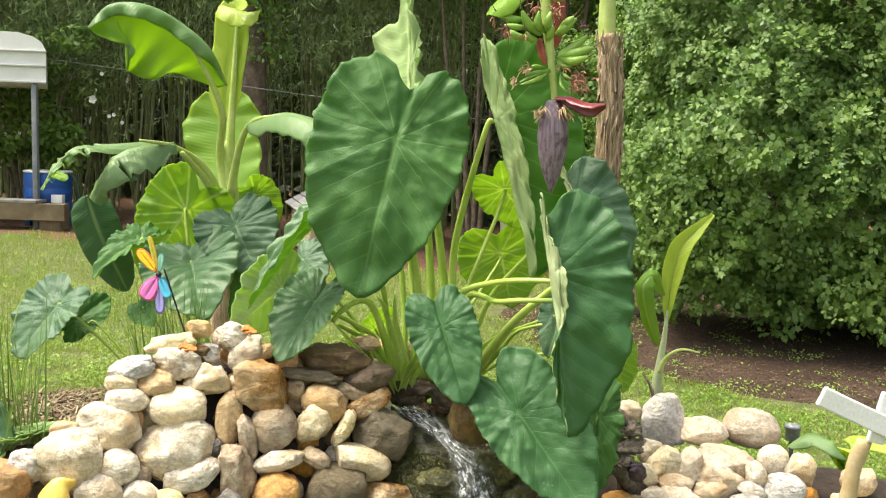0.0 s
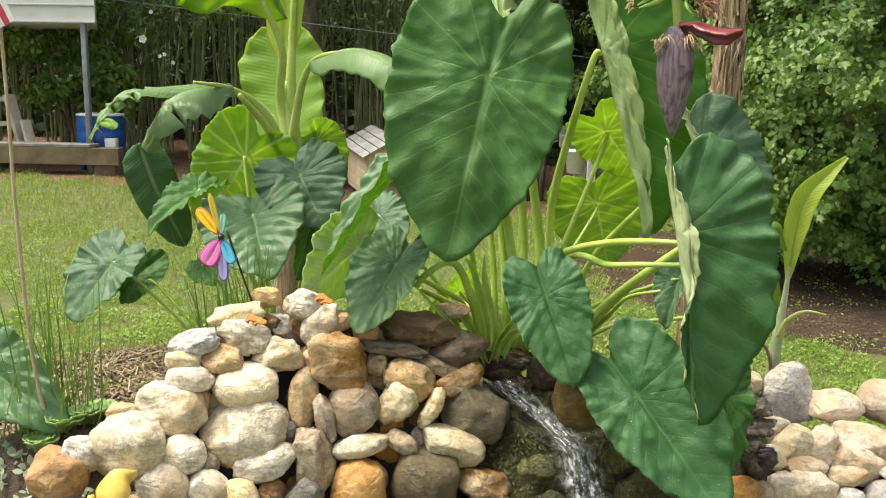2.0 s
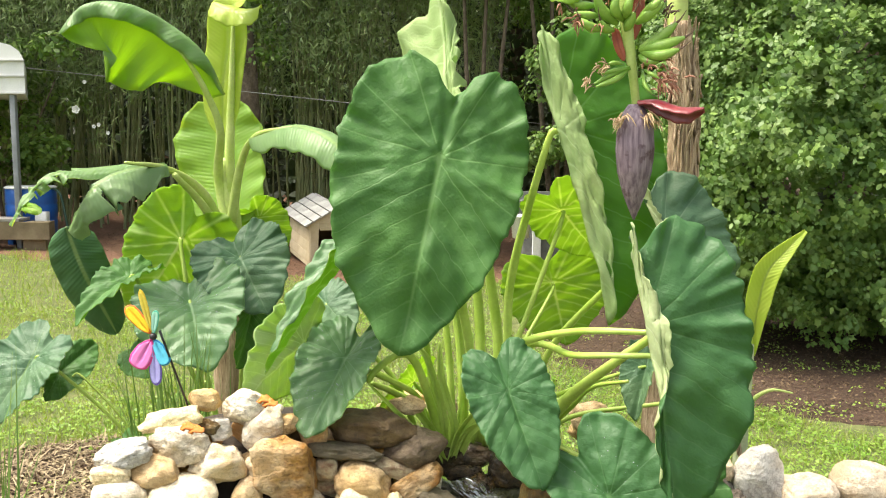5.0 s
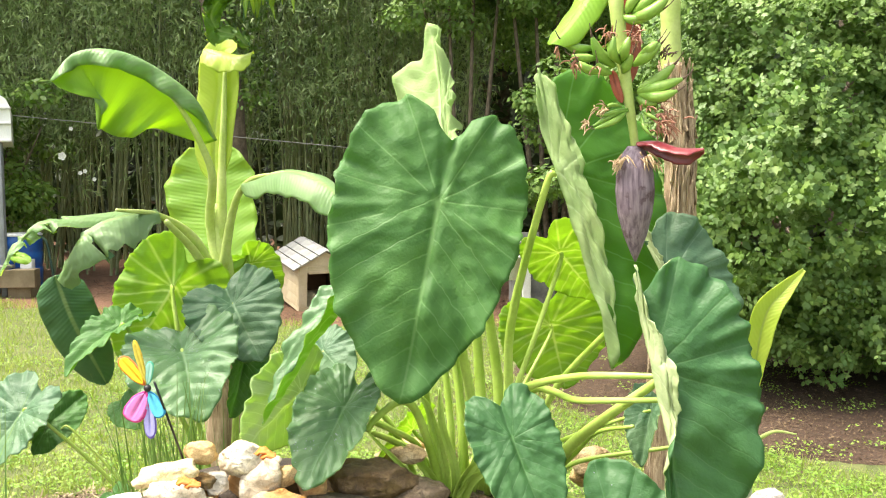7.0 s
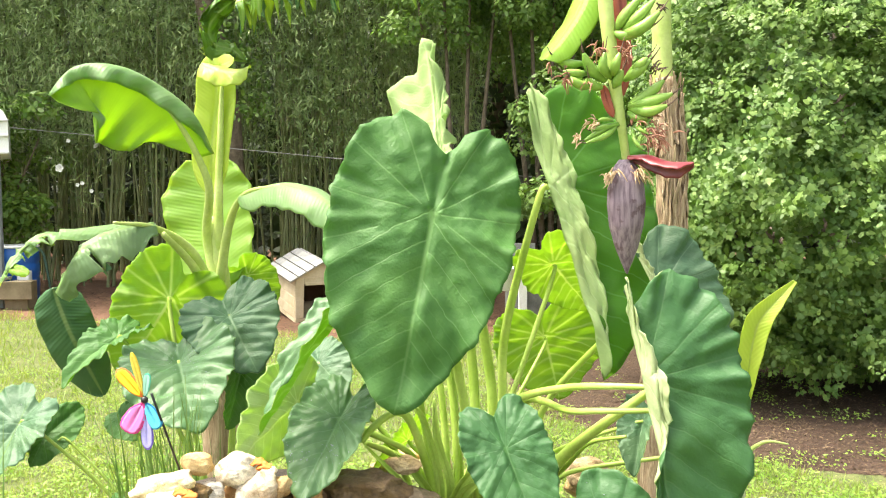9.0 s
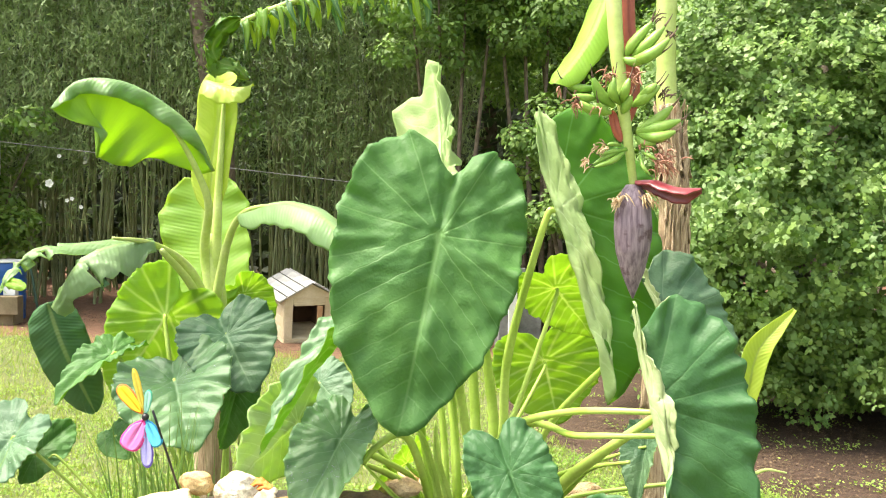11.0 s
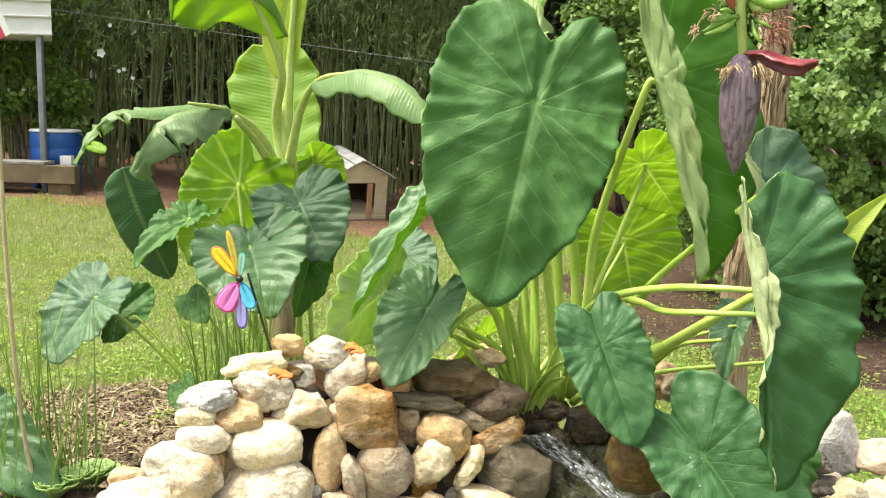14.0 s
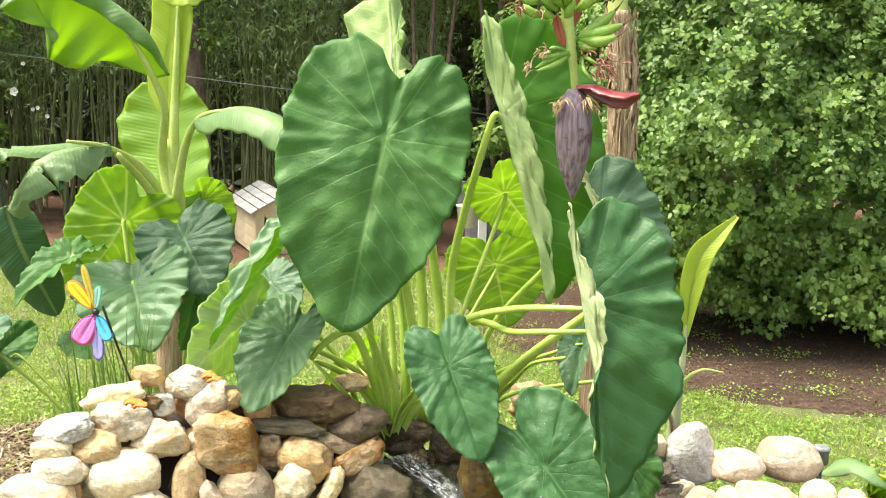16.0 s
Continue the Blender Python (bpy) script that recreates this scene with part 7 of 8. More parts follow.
part("hub", rough_ball(HUB, (0.022, 0.022, 0.022), pose(0, 0, 0), 5, 0.0, 0.0, 0, 2), bpy.data.materials["plastic_black"], wheel)

# ---- dog house ----
PINE = plain("raw_pine_boards", (0.54, 0.45, 0.28), (0.68, 0.60, 0.42), 5.0, 0.75, 0.4, 0.004)
SHINGLE = plain("weathered_roof_boards", (0.26, 0.26, 0.25), (0.46, 0.46, 0.44), 6.0, 0.85, 0.6, 0.006)
# wood darkened to carry the shade inside the dog house
INSIDE = plain("inside_wood_shade", (0.10, 0.055, 0.03), (0.16, 0.09, 0.05), 6.0, 0.9)


def dog_house():
    front = Vector((-1.423, 11.900, -0.007))
    w, d, h, rise = 0.35, 0.44, 0.58, 0.19
    turn = pose(0, 0, 0, 7, 0, 25)  # it stands on rising ground
    c = front + turn @ Vector((0, d + 0.03, 0))
    m = Matrix.Translation(c) @ turn
    th = thing("dog_house", c, "small pale wooden dog house with grey board roof", "dog house")
    for name, bm in (("side_wall", box(-w, -w + 0.025, -d, d, 0.06, h)), ("side_wall", box(w - 0.025, w, -d, d, 0.06, h)), ("back_wall", box(-w + 0.026, w - 0.026, d - 0.025, d, 0.06, h)), ("front_wall", box(-w + 0.001, -w + 0.11, -d - 0.026, -d - 0.001, 0.06, h)), ("front_wall", box(w - 0.17, w - 0.001, -d - 0.026, -d - 0.001, 0.06, h)), ("front_wall", box(-w + 0.11, w - 0.17, -d - 0.026, -d - 0.001, 0.50, h)), ("floor_board", box(-w, w, -d - 0.03, d, 0.0, 0.058))):
        bmesh.ops.transform(bm, matrix=m, verts=bm.verts)
        part(name, bm, INSIDE if name == "back_wall" else PINE, th, smooth=False)
    # thin dark panels added inside the side walls as interior shade
    for sx in (-1, 1):
        bm = box(min(sx * (w - 0.027), sx * (w - 0.032)), max(sx * (w - 0.027), sx * (w - 0.032)), -d, d - 0.03, 0.06, h, None, 0.0)
        bmesh.ops.transform(bm, matrix=m, verts=bm.verts)
        part("lining", bm, INSIDE, th, smooth=False)
    for i in range(4):
        bm = box(-w - 0.006, -w - 0.001, -d, d, 0.07 + 0.137 * i, 0.19 + 0.137 * i, None, 0.002)
        bmesh.ops.transform(bm, matrix=m, verts=bm.verts)
        part("plank", bm, PINE, th, smooth=False)
    for y in (-d - 0.024, d - 0.02):
        bm = bmesh.new()
        vs = [bm.verts.new(v) for v in ((-w, y, h + 0.001), (w, y, h + 0.001), (0, y, h + rise * 0.92), (-w, y + 0.02, h + 0.001), (w, y + 0.02, h + 0.001), (0, y + 0.02, h + rise * 0.92))]
        for f in ((0, 1, 2), (5, 4, 3), (0, 3, 4, 1), (1, 4, 5, 2), (2, 5, 3, 0)):
            bm.faces.new([vs[k] for k in f])
        bmesh.ops.transform(bm, matrix=m, verts=bm.verts)
        part("gable", bm, PINE, th, smooth=False)
    ang = math.degrees(math.atan2(rise, w))
    L = math.hypot(w, rise) + 0.10
    for s in (-1, 1):
        for i in range(4):
            a = L * i / 4
            bm = box(0, L / 4 - 0.012, -d - 0.10, d + 0.08, 0.0, 0.022, None, 0.004)
            mm = m @ Matrix.Translation((0, 0, h + rise + 0.004 * s)) @ (pose(0, 0, 0, 0, ang, 0) if s > 0 else pose(0, 0, 0, 0, ang, 180)) @ Matrix.Translation((a, 0.02 * (-1 if s < 0 else 0), 0.003))
            bmesh.ops.transform(bm, matrix=mm, verts=bm.verts)
            part("roof_board", bm, SHINGLE, th, smooth=False)
    bm = box(-0.23, 0.18, -d - 0.045, -d - 0.03, 0.485, 0.52)
    bmesh.ops.transform(bm, matrix=m, verts=bm.verts)
    part("lintel", bm, PINE, th, smooth=False)
    bm = box(0.07, 0.14, -d - 0.06, -d - 0.03, -0.02, 0.48)
    bmesh.ops.transform(bm, matrix=m, verts=bm.verts)
    part("door_post", bm, plain("door_post_wood", (0.42, 0.24, 0.12), (0.55, 0.34, 0.18)), th, smooth=False)


dog_house()

# ---- barrel, camper canopy and timber platform ----
BLUE = plain("plastic_blue", (0.008, 0.07, 0.30), (0.012, 0.10, 0.40), 4.0, 0.35, 0.1, 0.002)


def lathe(profile, n=32):
    bm = bmesh.new()
    rings = [[bm.verts.new((r * math.cos(2 * math.pi * k / n), r * math.sin(2 * math.pi * k / n), z)) for k in range(n)] for r, z in profile]
    for a, b in zip(rings, rings[1:]):
        for k in range(n):
            bm.faces.new((a[k], a[(k + 1) % n], b[(k + 1) % n], b[k]))
    bm.faces.new(rings[0][::-1])
    bm.faces.new(rings[-1])
    return bm


def barrel():
    p = Vector((-5.149, 11.600, 0.291))
    z0 = lift(p.x, p.y)
    th = thing("barrel", (p.x, p.y, z0), "blue plastic barrel with white band on the lawn edge", "barrel")
    b = lathe([(0.25, 0.10), (0.285, 0.12), (0.292, 0.30), (0.280, 0.32), (0.292, 0.34), (0.298, 0.48), (0.286, 0.50), (0.298, 0.52), (0.290, 0.68), (0.27, 0.71)])
    bmesh.ops.translate(b, verts=b.verts, vec=(p.x, p.y, z0))
    part("body", b, BLUE, th)
    b = lathe([(0.275, 0.685), (0.300, 0.69), (0.300, 0.705), (0.28, 0.715)])
    bmesh.ops.translate(b, verts=b.verts, vec=(p.x, p.y, z0 + 0.004))
    part("rim", b, WHITEPAINT, th)
    for a in (0.3, 1.9, 3.5, 5.1):
        q = Vector((p.x + 0.24 * math.cos(a), p.y + 0.24 * math.sin(a), z0))
        part("leg", box(q.x - 0.035, q.x + 0.035, q.y - 0.035, q.y + 0.035, z0 - 0.02, z0 + 0.115), BLUE, th)
    e = p + Vector((0.31, -0.05, 0))
    part("hose", tube([(e.x - 0.04, e.y, z0 + 0.70), (e.x + 0.07, e.y, z0 + 0.62), (e.x + 0.13, e.y, z0 + 0.3), (e.x + 0.17, e.y, z0 + 0.02)], [0.014], 20, 8), plain("hose_green", (0.02, 0.06, 0.04), (0.04, 0.09, 0.06)), th)
    bm = box(-0.07, 0.07, -0.05, 0.05, 0.27, 0.42)
    bmesh.ops.translate(bm, verts=bm.verts, vec=(p.x + 0.24, p.y - 0.26, z0))
    whole("white_bucket", bm, WHITEPAINT, "small white bucket hung on the blue barrel", "bucket")


barrel()


def canopy():
    a, b = Vector((-4.974, 11.200, 2.127)), Vector((-4.958, 11.200, 2.534))
    x1, z0 = a.x, a.z
    th = thing("camper_canopy", (x1 - 1.5, 11.8, lift(x1, 11.5)), "white ribbed metal canopy on posts at the lawn edge", "canopy")
    bm = bmesh.new()
    prof = [(0.0, 0.0), (0.0, 0.40), (-0.05, 0.50), (-0.15, 0.57), (-0.35, 0.62), (-2.6, 0.66)]
    rows = []
    for y in (11.2, 13.4):
        back = 0.95 * (y - 11.2) / 2.2  # the far end stands further left
        rows.append([bm.verts.new((x1 + dx - back, y, z0 + dz)) for dx, dz in prof] + [bm.verts.new((x1 - 2.6 - back, y, z0))])
    n = len(rows[0])
    for k in range(n):
        bm.faces.new((rows[0][k], rows[0][(k + 1) % n], rows[1][(k + 1) % n], rows[1][k]))
    bm.faces.new(rows[0])
    bm.faces.new(rows[1][::-1])
    bmesh.ops.recalc_face_normals(bm, faces=bm.faces)
    part("shell", bm, WHITEPAINT, th, smooth=False)
    for dz in (0.0, 0.2, 0.38):
        part("seam", box(x1 - 2.6, x1 + 0.012, 11.17, 11.198, z0 + dz, z0 + dz + 0.025), plain("trim_grey", (0.5, 0.5, 0.5), (0.6, 0.6, 0.6)), th)
    part("roof_tarp", box(x1 - 2.6, x1 - 1.2, 11.15, 13.4, z0 + 0.61, z0 + 0.70, None, 0.03), plain("tarp_pale", (0.5, 0.46, 0.38), (0.7, 0.68, 0.62), 5.0), th)
    g = plain("post_grey", (0.16, 0.175, 0.19), (0.24, 0.26, 0.28), 5.0, 0.5)
    q = Vector((-5.137, 11.250, 1.567))
    part("post", box(q.x - 0.032, q.x + 0.032, 11.2, 11.27, lift(q.x, 11.2) - 0.02, z0), g, th)
    part("post", box(q.x - 2.4, q.x - 2.31, 11.2, 11.29, lift(q.x - 2.3, 11.2) - 0.02, z0), g, th)


canopy()


def platform():
    a = Vector((-4.686, 11.050, 0.547))
    th = thing("timber_platform", (a.x - 1.2, 11.1, lift(a.x, 11)), "low platform of weathered timber beams", "platform")
    wood = plain("weathered_timber", (0.13, 0.10, 0.055), (0.22, 0.175, 0.105), 4.0, 0.9, 0.5, 0.006)
    part("beam", box(a.x - 3.2, a.x, 11.0, 11.06, a.z - 0.12, a.z + 0.09), wood, th, smooth=False)
    part("deck", box(a.x - 3.2, a.x - 0.35, 11.0, 11.3, a.z + 0.093, a.z + 0.13), plain("deck_grey", (0.2, 0.19, 0.17), (0.3, 0.285, 0.26)), th, smooth=False)
    for dx in (-0.1, -1.6, -3.1):
        part("block", box(a.x + dx - 0.25, a.x + dx + 0.02, 11.07, 11.35, lift(a.x, 11) - 0.05, a.z + 0.08), wood, th, smooth=False)


platform()

# wire across the bamboo
p0, p1, p2 = Vector((-5.663, 12.400, 2.550)), Vector((-2.356, 12.400, 2.210)), Vector((-0.431, 12.400, 2.011))
far = p2 + (p2 - p1) * 2.0
whole("wire", tube([p0 + (p0 - p1) * 1.2, p0, p1, p2, far], [0.0055], 60, 6), plain("wire_grey", (0.24, 0.24, 0.23), (0.32, 0.32, 0.31)), "thin grey wire strung before the bamboo", "wire")

# ---- plants and small things round the rockery ----
def blades(name, base, n, height, spread, seed, label, category, width=0.006, lean=0.3):
    """A clump of narrow upright blades, each bending outwards."""
    rng = random.Random(seed)
    vs, fs = [], []
    for _ in range(n):
        a = rng.uniform(0, 6.28)
        o = Vector(base) + Vector((rng.gauss(0, spread), rng.gauss(0, spread), -0.01))
        d = Vector((math.cos(a), math.sin(a), 0)) * lean * rng.uniform(0.1, 1.2)
        s = Vector((-math.sin(a), math.cos(a), 0)) * width * rng.uniform(0.6, 1.3)
        h = height * rng.uniform(0.55, 1.1)
        for j in range(7):
            f = j / 6
            p = o + d * h * f * f + Vector((0, 0, h * f * (1 - 0.15 * lean * f)))
            k = 1 - f ** 2 * 0.92
            vs += [p - s * k, p + s * k]
            if j:
                b = len(vs)
                fs.append((b - 4, b - 3, b - 1, b - 2))
    ob = part(name, (vs, fs), REED, None)
    return tagged(ob, label, category, kind="stuff")


r1 = Vector((-1.454, 3.000, 0.480))
blades("reeds", (r1.x, 3.0, 0.0), 60, 1.0, 0.045, 3, "tall thin green reeds beside the mulch", "reeds", 0.004, 0.25)
blades("reeds", (r1.x - 0.12, 2.95, 0.0), 40, 1.05, 0.05, 4, "tall thin green reeds beside the mulch", "reeds", 0.004, 0.3)
r2 = Vector((-1.133, 3.750, 0.573))
blades("rushes", (r2.x, 3.75, 0.0), 150, 0.92, 0.09, 5, "clump of grey-green rushes behind the rockery", "rushes", 0.005, 0.22)

CANE = plain("cane_tan", (0.42, 0.33, 0.2), (0.5, 0.42, 0.28), 20.0)


def flag():
    """Striped cloth hanging from a garden cane."""
    foot = Vector((-1.510, 2.900, 0.636))
    th = thing("flag", (foot.x + 0.09, 2.92, 0.0), "striped red and white cloth flag on a garden cane", "flag")
    part("cane", tube([(foot.x + 0.10, 2.92, -0.03), (foot.x + 0.05, 2.91, foot.z * 0.5), foot, (-1.532, 2.900, 1.065), (-1.535, 2.900, 1.439), (-1.542, 2.900, 1.826)], [0.0065, 0.006, 0.005, 0.0045], 50, 8), CANE, th)
    red = plain("cloth_red", (0.55, 0.05, 0.09), (0.62, 0.08, 0.12), 30.0, 0.8)
    q = Vector((-1.475, 2.860, 1.655))
    along, across = Vector((-0.45, 0, 0.9)), Vector((-0.9, 0, -0.4))
    for k in range(7):
        vs, fs = [], []
        for j in range(15):
            for e in (0, 1):
                u = 0.019 * (k + e)
                w = 0.012 * math.sin(14 * u * 3 + j * 0.35)
                vs.append(q + along * 0.028 * j + across * u + Vector((0, w, 0)))
            if j:
                b = len(vs)
                fs.append((b - 4, b - 3, b - 1, b - 2))
        part("stripe", (vs, fs), red if k % 2 else WHITEPAINT, th)


flag()

# broad leaf that leans in beside the reeds
near = thing("elephant_ear_plant", (-1.75, 2.9, 0.0), "low elephant ear leaf beside the reeds", "plant")
ear(near, (-1.706, 2.950, 0.630), (-1.406, 2.860, 0.485), (-0.1, -0.6, 0.8), EAR_WET_SHEEN, EAR_LIT, width=0.72, fold=(10, 20), droop=0.15, wave=0.03, quilt=0.006, seed=41)
petiole(near, (-1.78, 3.0, 0.0), (-1.712, 2.960, 0.627), (0.5, -0.2, 0.5), 0.009, 0.05)


def bank_height(x, y):
    h = 0.46 * smooth_step(-2.3, -1.5, x) * smooth_step(2.6, 2.92, y) * (1 - smooth_step(2.95, 3.6, y))
    return -0.03 + h + 0.015 * noise.noise(Vector((x, y, 0)) * 11)


MULCH = plain("mulch_brown", (0.07, 0.048, 0.032), (0.17, 0.12, 0.08), 38.0, 0.9, 1.0, 0.03, 0.0, 160.0)


def bank():
    """Earth bank that carries the rosettes and mulch beside the rockery."""
    bm = bmesh.new()
    bmesh.ops.create_grid(bm, x_segments=40, y_segments=30, size=0.5)
    for v in bm.verts:
        x, y = -2.3 + 1.45 * (v.co.x + 0.5), 2.35 + 1.3 * (v.co.y + 0.5)
        v.co = Vector((x, y, bank_height(x, y)))
    return tagged(part("mulch_bank", bm, MULCH, None), "dark mulch bank beside the stones", "soil", kind="structure")


bank()


def rosette(p, r, n, seed):
    """Low fleshy leaves in a rosette."""
    rng = random.Random(seed)
    th = thing("rosette_plant", p, "low pale green fleshy rosette beside the stones", "plant", "rosettes by the stones")
    for i in range(n):
        a = i * 2.4
        up = 0.7 + 1.3 * i / n
        d = Vector((math.cos(a), math.sin(a), up)).normalized()
        k = r * (1.1 - 0.5 * i / n)
        b = paddle_blade([Vector(p), Vector(p) + d * k * 0.5, Vector(p) + d * k + Vector((0, 0, -0.1 * k))], k * 0.46, [(-d.x * up, -d.y * up, 1)], fold=(-15, -15), wave=0.06, seed=seed + i, n=14, m=3, thick=0.003, profile=((0, 0.3), (0.3, 0.7), (0.65, 1), (0.88, 0.8), (1, 0.2)))
        part("leaf", b, [SUCC, SUCC], th)


SUCC = banana_material("rosette_leaf", (0.26, 0.42, 0.12), (0.38, 0.52, 0.22), (0.42, 0.56, 0.28), (0.4, 0.6, 0.1), 0.35)
for i, (p, r) in enumerate((((-1.360, 3.000, 0.464), 0.100), ((-1.394, 2.950, 0.451), 0.090), ((-1.334, 3.050, 0.478), 0.080), ((-1.436, 2.900, 0.438), 0.100), ((-1.486, 2.850, 0.426), 0.090), ((-1.437, 3.100, 0.488), 0.070))):
    rosette((p[0], p[1], bank_height(p[0], p[1]) + 0.02), r * 0.75, 13, 200 + 20 * i)


def groundcover():
    """Silvery low leaves at the foot of the bank."""
    g = np.random.default_rng(33)
    pos = []
    while len(pos) < 750:
        x, y = g.uniform(-1.85, -1.27), g.uniform(2.56, 2.86)
        if noise.noise(Vector((x * 7, y * 7, 3))) > -0.12:
            pos.append((x, y, bank_height(x, y) + 0.01 + abs(g.normal(0, 0.018))))
    silver = foliage_material("silver_leaf", (0.20, 0.27, 0.17), (0.34, 0.40, 0.29), (0.50, 0.54, 0.43), (0.3, 0.45, 0.15), 0.25, 0.6)
    ob = leaf_mesh("groundcover", [(scatter_leaves(np.array(pos), np.tile([0, -0.6, 0.8], (len(pos), 1)), 0.034, OVAL, g, 0.5, -0.5), OVAL_F)], silver, None, "silvery green low leaves on the mulch beside the stones")
    ob["category"] = "plant"


groundcover()


def figurine():
    """Small yellow long-nosed animal, kept as one plain shape."""
    bm = tube([(-1.111, 2.660, 0.425), (-1.136, 2.620, 0.419), (-1.158, 2.600, 0.384), (-1.168, 2.600, 0.338)], [0.012, 0.040, 0.048, 0.028], 24, 20, 0.6)
    tube([(-1.147, 2.600, 0.339), (-1.184, 2.590, 0.348), (-1.209, 2.590, 0.355), (-1.210, 2.590, 0.387)], [0.03, 0.016, 0.012, 0.009], 20, 14, 1.0, 0.0, bm)
    whole("figurine", bm, plain("glaze_yellow", (0.72, 0.48, 0.07), (0.82, 0.58, 0.13), 12.0, 0.35, 0.1, 0.002), "glazed yellow animal figurine on the stones", "figurine")


figurine()


def white_boards():
    """Two white boards nailed across a rough post."""
    th = thing("board_cross", (1.62, 3.0, 0.0), "white painted boards nailed to a weathered post", "sign post")
    a, b = Vector((1.297, 2.900, 0.719)), Vector((1.672, 2.900, 0.556))
    d = (b - a)
    ang = math.degrees(math.atan2(-d.z, d.x))
    bm = box(-d.length / 2, d.length / 2, -0.01, 0.01, -0.035, 0.035)
    bmesh.ops.transform(bm, matrix=Matrix.Translation((a + b) / 2) @ pose(0, 0, 0, 0, ang, 0), verts=bm.verts)
    part("board", bm, WHITEPAINT, th, smooth=False)
    a, b = Vector((1.532, 2.930, 0.738)), Vector((1.486, 2.930, 0.539))
    bm = box(-0.09, 0.09, -0.01, 0.01, -0.03, 0.03)
    d = b - a
    bmesh.ops.transform(bm, matrix=Matrix.Translation((a + b) / 2 + Vector((0.02, 0, 0))) @ pose(0, 0, 0, 0, math.degrees(math.atan2(-d.z, d.x)), 0), verts=bm.verts)
    part("board", bm, WHITEPAINT, th, smooth=False)
    c = Vector((1.485, 2.950, 0.552))
    part("post", tube([(c.x - 0.06, 2.96, 0.0), (c.x - 0.03, 2.96, c.z - 0.15), c], [0.028, 0.026, 0.024], 12, 10, 1.0, 0.006), plain("post_weathered", (0.45, 0.33, 0.16), (0.58, 0.46, 0.26), 12.0), th)


white_boards()


def solar_light():
    p = Vector((1.632, 3.900, 0.272))
    th = thing("garden_light", (p.x, p.y, 0), "small dark solar garden light in the grass", "garden light")
    b = lathe([(0.010, -0.03), (0.010, p.z - 0.03)], 10)
    bmesh.ops.translate(b, verts=b.verts, vec=(p.x, p.y, 0))
    part("spike", b, bpy.data.materials["plastic_black"], th)
    b = lathe([(0.028, p.z - 0.035), (0.032, p.z - 0.03), (0.032, p.z + 0.02), (0.036, p.z + 0.022), (0.036, p.z + 0.035), (0.02, p.z + 0.04)], 20)
    bmesh.ops.translate(b, verts=b.verts, vec=(p.x, p.y, 0))
    part("lamp_head", b, plain("plastic_grey", (0.16, 0.17, 0.19), (0.3, 0.32, 0.34), 20.0, 0.3), th)


solar_light()

sprout = thing("banana_sprout", (2.031, 4.171, 0.000), "low banana sprout with broad pale leaves", "banana plant")
q = sprout.location
ban_leaf(sprout, [(q.x, q.y, -0.01), (1.721, 3.600, 0.291), (1.620, 3.650, 0.332), (1.535, 3.700, 0.274)], 0.05, [(0, -0.5, 0.85)], [BAN_GREY, BAN_PALE], "", fold=(20, 20), wave=0.05, seed=71, n=30, m=5)
ban_leaf(sprout, [(q.x, q.y, -0.01), (1.745, 3.600, 0.291), (1.812, 3.600, 0.343), (1.904, 3.500, 0.332)], 0.055, [(0, -0.5, 0.85)], [BAN_NEW, BAN_NEW], "", fold=(15, 25), wave=0.05, seed=72, n=30, m=5)
ban_leaf(sprout, [(q.x, q.y, -0.01), (1.716, 3.650, 0.273), (1.709, 3.700, 0.331)], 0.03, [(0.3, -0.9, 0.3)], [BAN, BAN_PALE], "", fold=(20, 20), wave=0.05, seed=73, n=30, m=5)


# white-flowered bush before the bamboo
def rose_bush():
    g = random.Random(31)
    base = (-6.0, 12.6, 0.3)
    clumps = [((base[0] + g.gauss(0, 0.75), base[1] + g.gauss(0, 0.35), 1.15 + g.uniform(0, 1.7)), (0.35, 0.3, 0.2)) for _ in range(34)]
    th = thing("flowering_bush", base, "green bush with a few white flowers", "bush")
    for k in range(5):
        part("limb", tube([(base[0] + 0.05 * k, base[1], 0.2), (base[0] + 0.12 * k - 0.2, base[1], 1.2), (base[0] + 0.4 * k - 0.8, base[1], 2.4)], [0.03, 0.02, 0.008], 10, 7), BARK, th)
    leaf_mesh("crown", [crown(clumps, 170, 0.09, OVAL, OVAL_F, 61)], TREE, th)
    n_fl = 0
    for p in ((-4.747, 12.100, 1.988), (-4.564, 12.200, 1.775), (-4.388, 12.200, 1.693), (-5.745, 12.100, 1.507), (-4.466, 12.100, 1.795), (-5.942, 12.100, 1.485), (-4.662, 12.200, 2.342)):
        k = 1.0 if n_fl == 0 else 0.5
        n_fl += 1
        for i in range(5):
            a = i * 1.256
            d = Vector((math.cos(a), -0.25, math.sin(a))) * k
            b = paddle_blade([Vector(p), Vector(p) + d * 0.03, Vector(p) + d * 0.055], 0.024 * k, [(0, -1, 0.1)], fold=(-10, -10), n=8, m=2)
            part("petal", b, [WHITEPAINT, WHITEPAINT], th)


rose_bush()


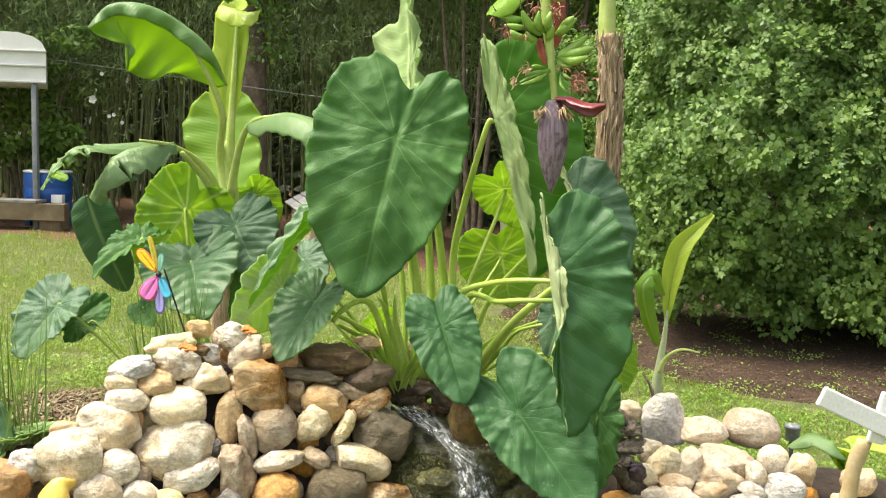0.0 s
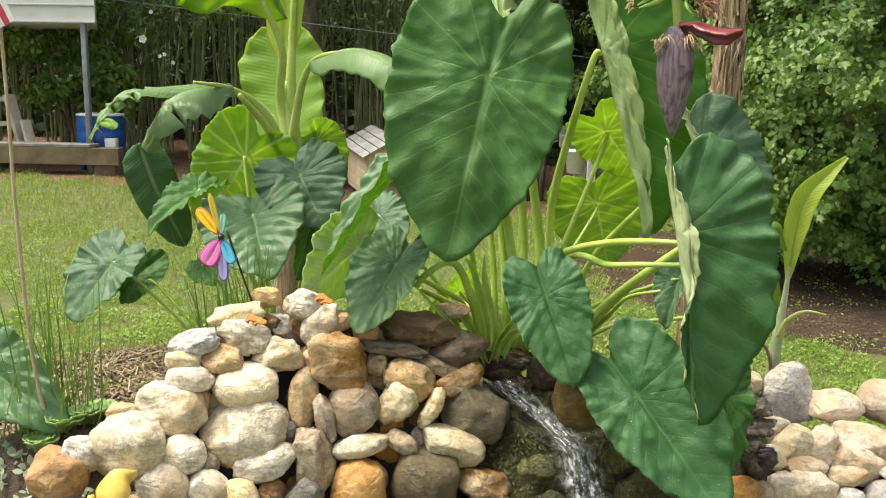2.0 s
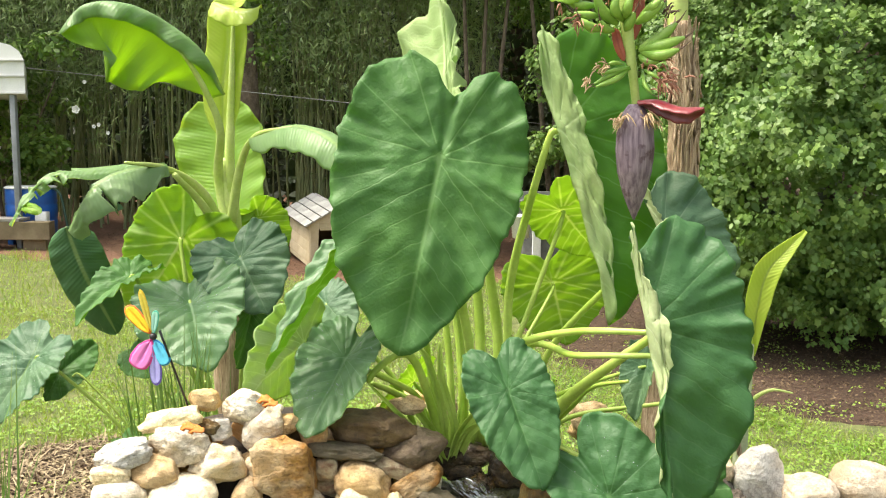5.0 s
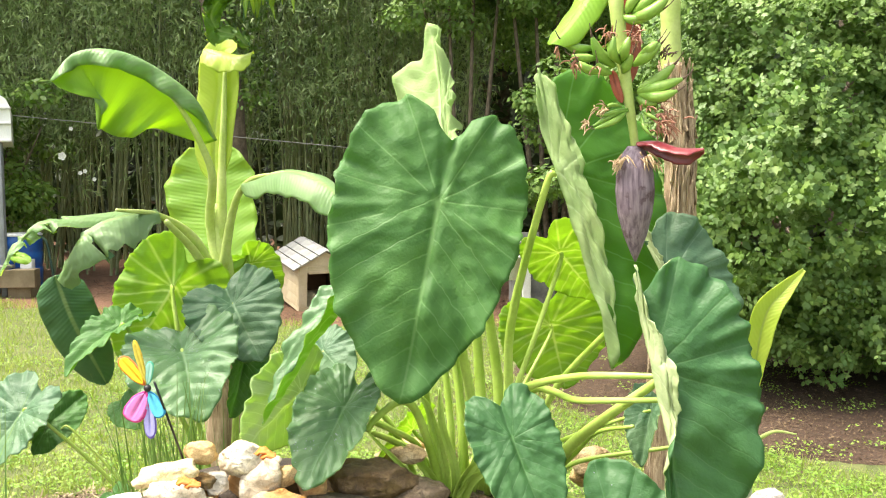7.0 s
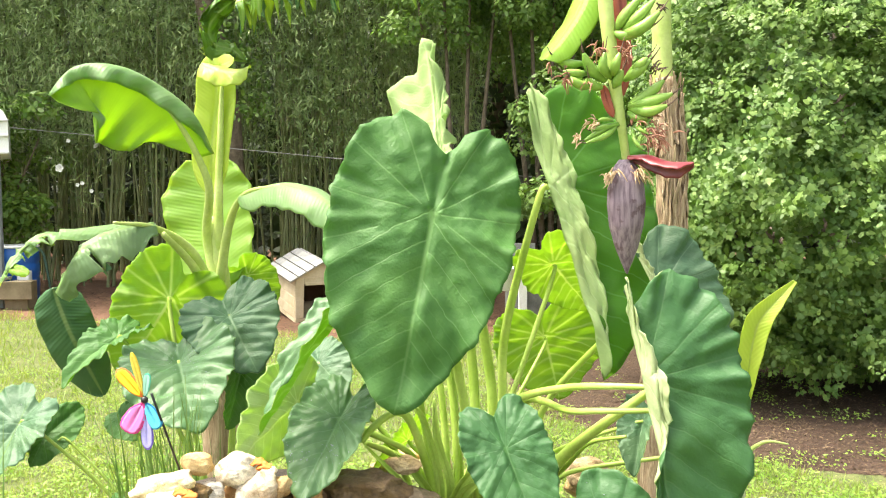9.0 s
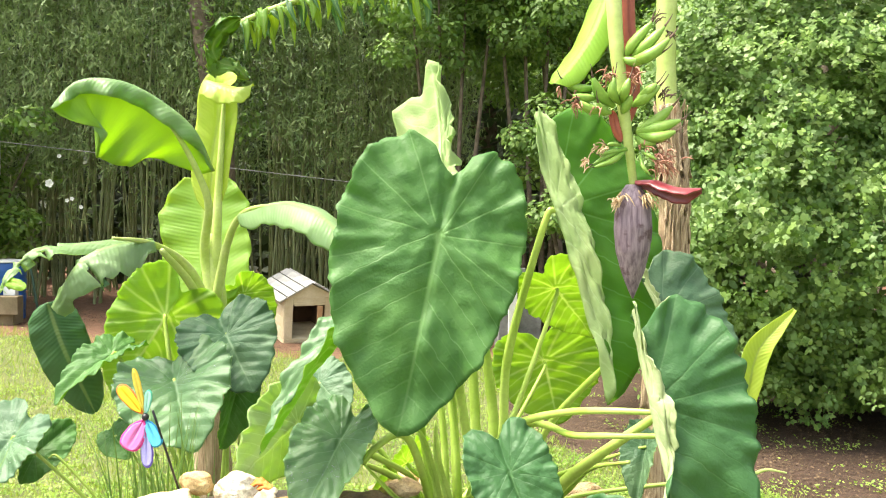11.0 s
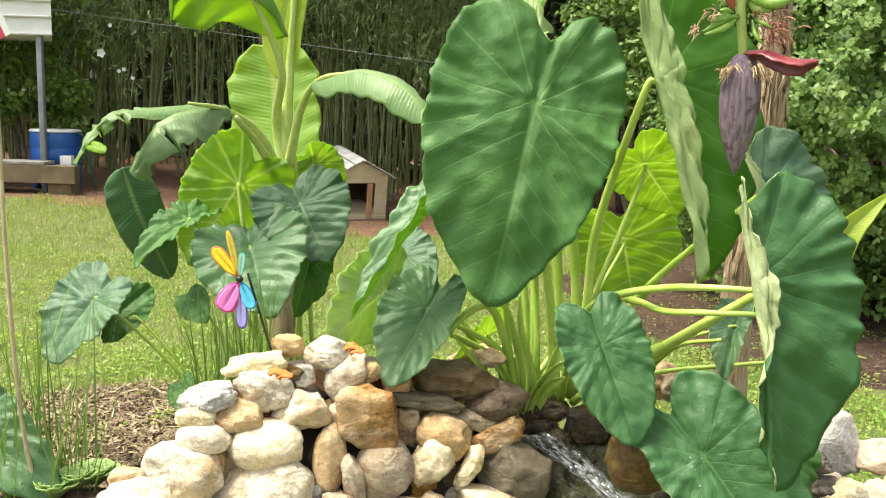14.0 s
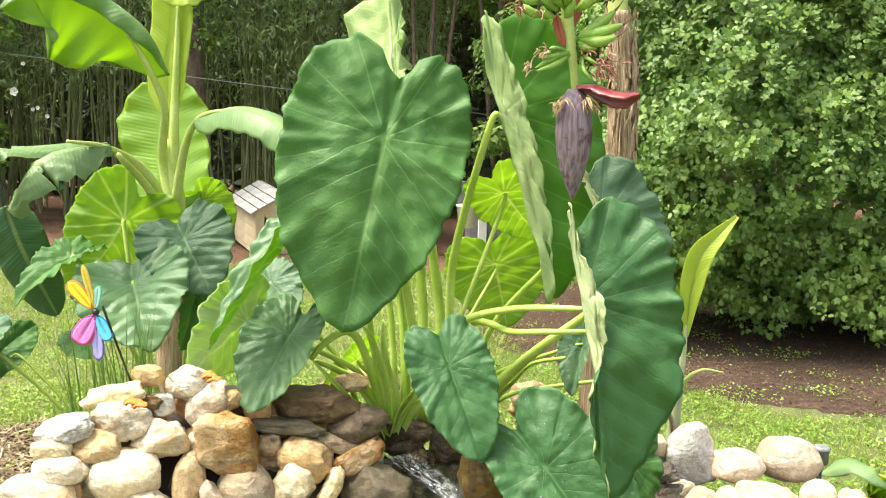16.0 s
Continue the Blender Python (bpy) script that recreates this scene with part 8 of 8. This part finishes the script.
def trestle():
    """Stacked and leaning boards on the platform."""
    th = thing("leaning_boards", (-6.121, 11.600, 0.557), "pale weathered boards leaning on the platform", "boards")
    wood = plain("board_pale", (0.42, 0.36, 0.28), (0.56, 0.50, 0.42), 5.0, 0.9)
    for a, b, w in (((-6.122, 11.500, 0.542), (-6.339, 11.600, 1.248), 0.07), ((-5.962, 11.400, 0.553), (-6.095, 11.500, 0.929), 0.06), ((-6.672, 11.600, 0.861), (-6.060, 11.600, 0.904), 0.05), ((-6.707, 11.700, 1.166), (-6.283, 11.700, 1.204), 0.06)):
        a, b = Vector(a), Vector(b)
        d = b - a
        bm = box(-w, w, -0.03, 0.03, 0, d.length)
        bmesh.ops.transform(bm, matrix=Matrix.Translation(a) @ d.to_track_quat("Z", "Y").to_matrix().to_4x4(), verts=bm.verts)
        part("board", bm, wood, th, smooth=False)


trestle()


def clutter():
    """Grey slabs, a white channel and a round white pail left before the woods."""
    grey = plain("slab_grey", (0.12, 0.125, 0.125), (0.26, 0.265, 0.26), 5.0, 0.7)
    th = thing("slab_stack", (1.125, 11.0, 0.0), "stacked grey slabs and boards at the edge of the woods", "slabs")
    part("slab", box(0.888, 1.397, 11.0, 11.45, 0.0, 0.745, None, 0.01), grey, th, smooth=False)
    part("slab", box(0.685, 1.023, 11.05, 11.4, 0.746, 0.903, None, 0.01), grey, th, smooth=False)
    part("board", box(0.644, 1.217, 11.1, 11.16, 0.916, 1.010, None, 0.006), grey, th, smooth=False)
    part("channel", box(0.992, 1.093, 10.9, 10.96, 0.0, 0.951, None, 0.008), WHITEPAINT, th, smooth=False)
    b = lathe([(0.07, -0.01), (0.095, 0.0), (0.115, 0.23), (0.125, 0.235), (0.125, 0.255), (0.105, 0.26)], 20)
    bmesh.ops.translate(b, verts=b.verts, vec=(0.821, 10.6, 0.512))
    whole("white_pail", b, WHITEPAINT, "round white plastic pail on the bare earth", "pail")


clutter()


def orange_leaves():
    for i, p in enumerate(((-0.652, 2.950, 0.855), (-0.829, 2.860, 0.810), (-0.854, 2.870, 0.815), (-0.667, 2.960, 0.863))):
        p = Vector(p)
        b = paddle_blade([p, p + Vector((0.02, -0.01, 0.012)), p + Vector((0.045, -0.012, 0.004))], 0.012, [(0.1, -0.4, 0.9)], fold=(20, -10), wave=0.2, seed=i, n=12, m=3)
        m = bpy.data.materials.get("dead_leaf_orange") or plain("dead_leaf_orange", (0.62, 0.22, 0.03), (0.50, 0.14, 0.02), 40.0)
        whole("fallen_leaf", b, [m, m], "small orange fallen leaf on the stones", "leaf", "orange fallen leaves")


orange_leaves()
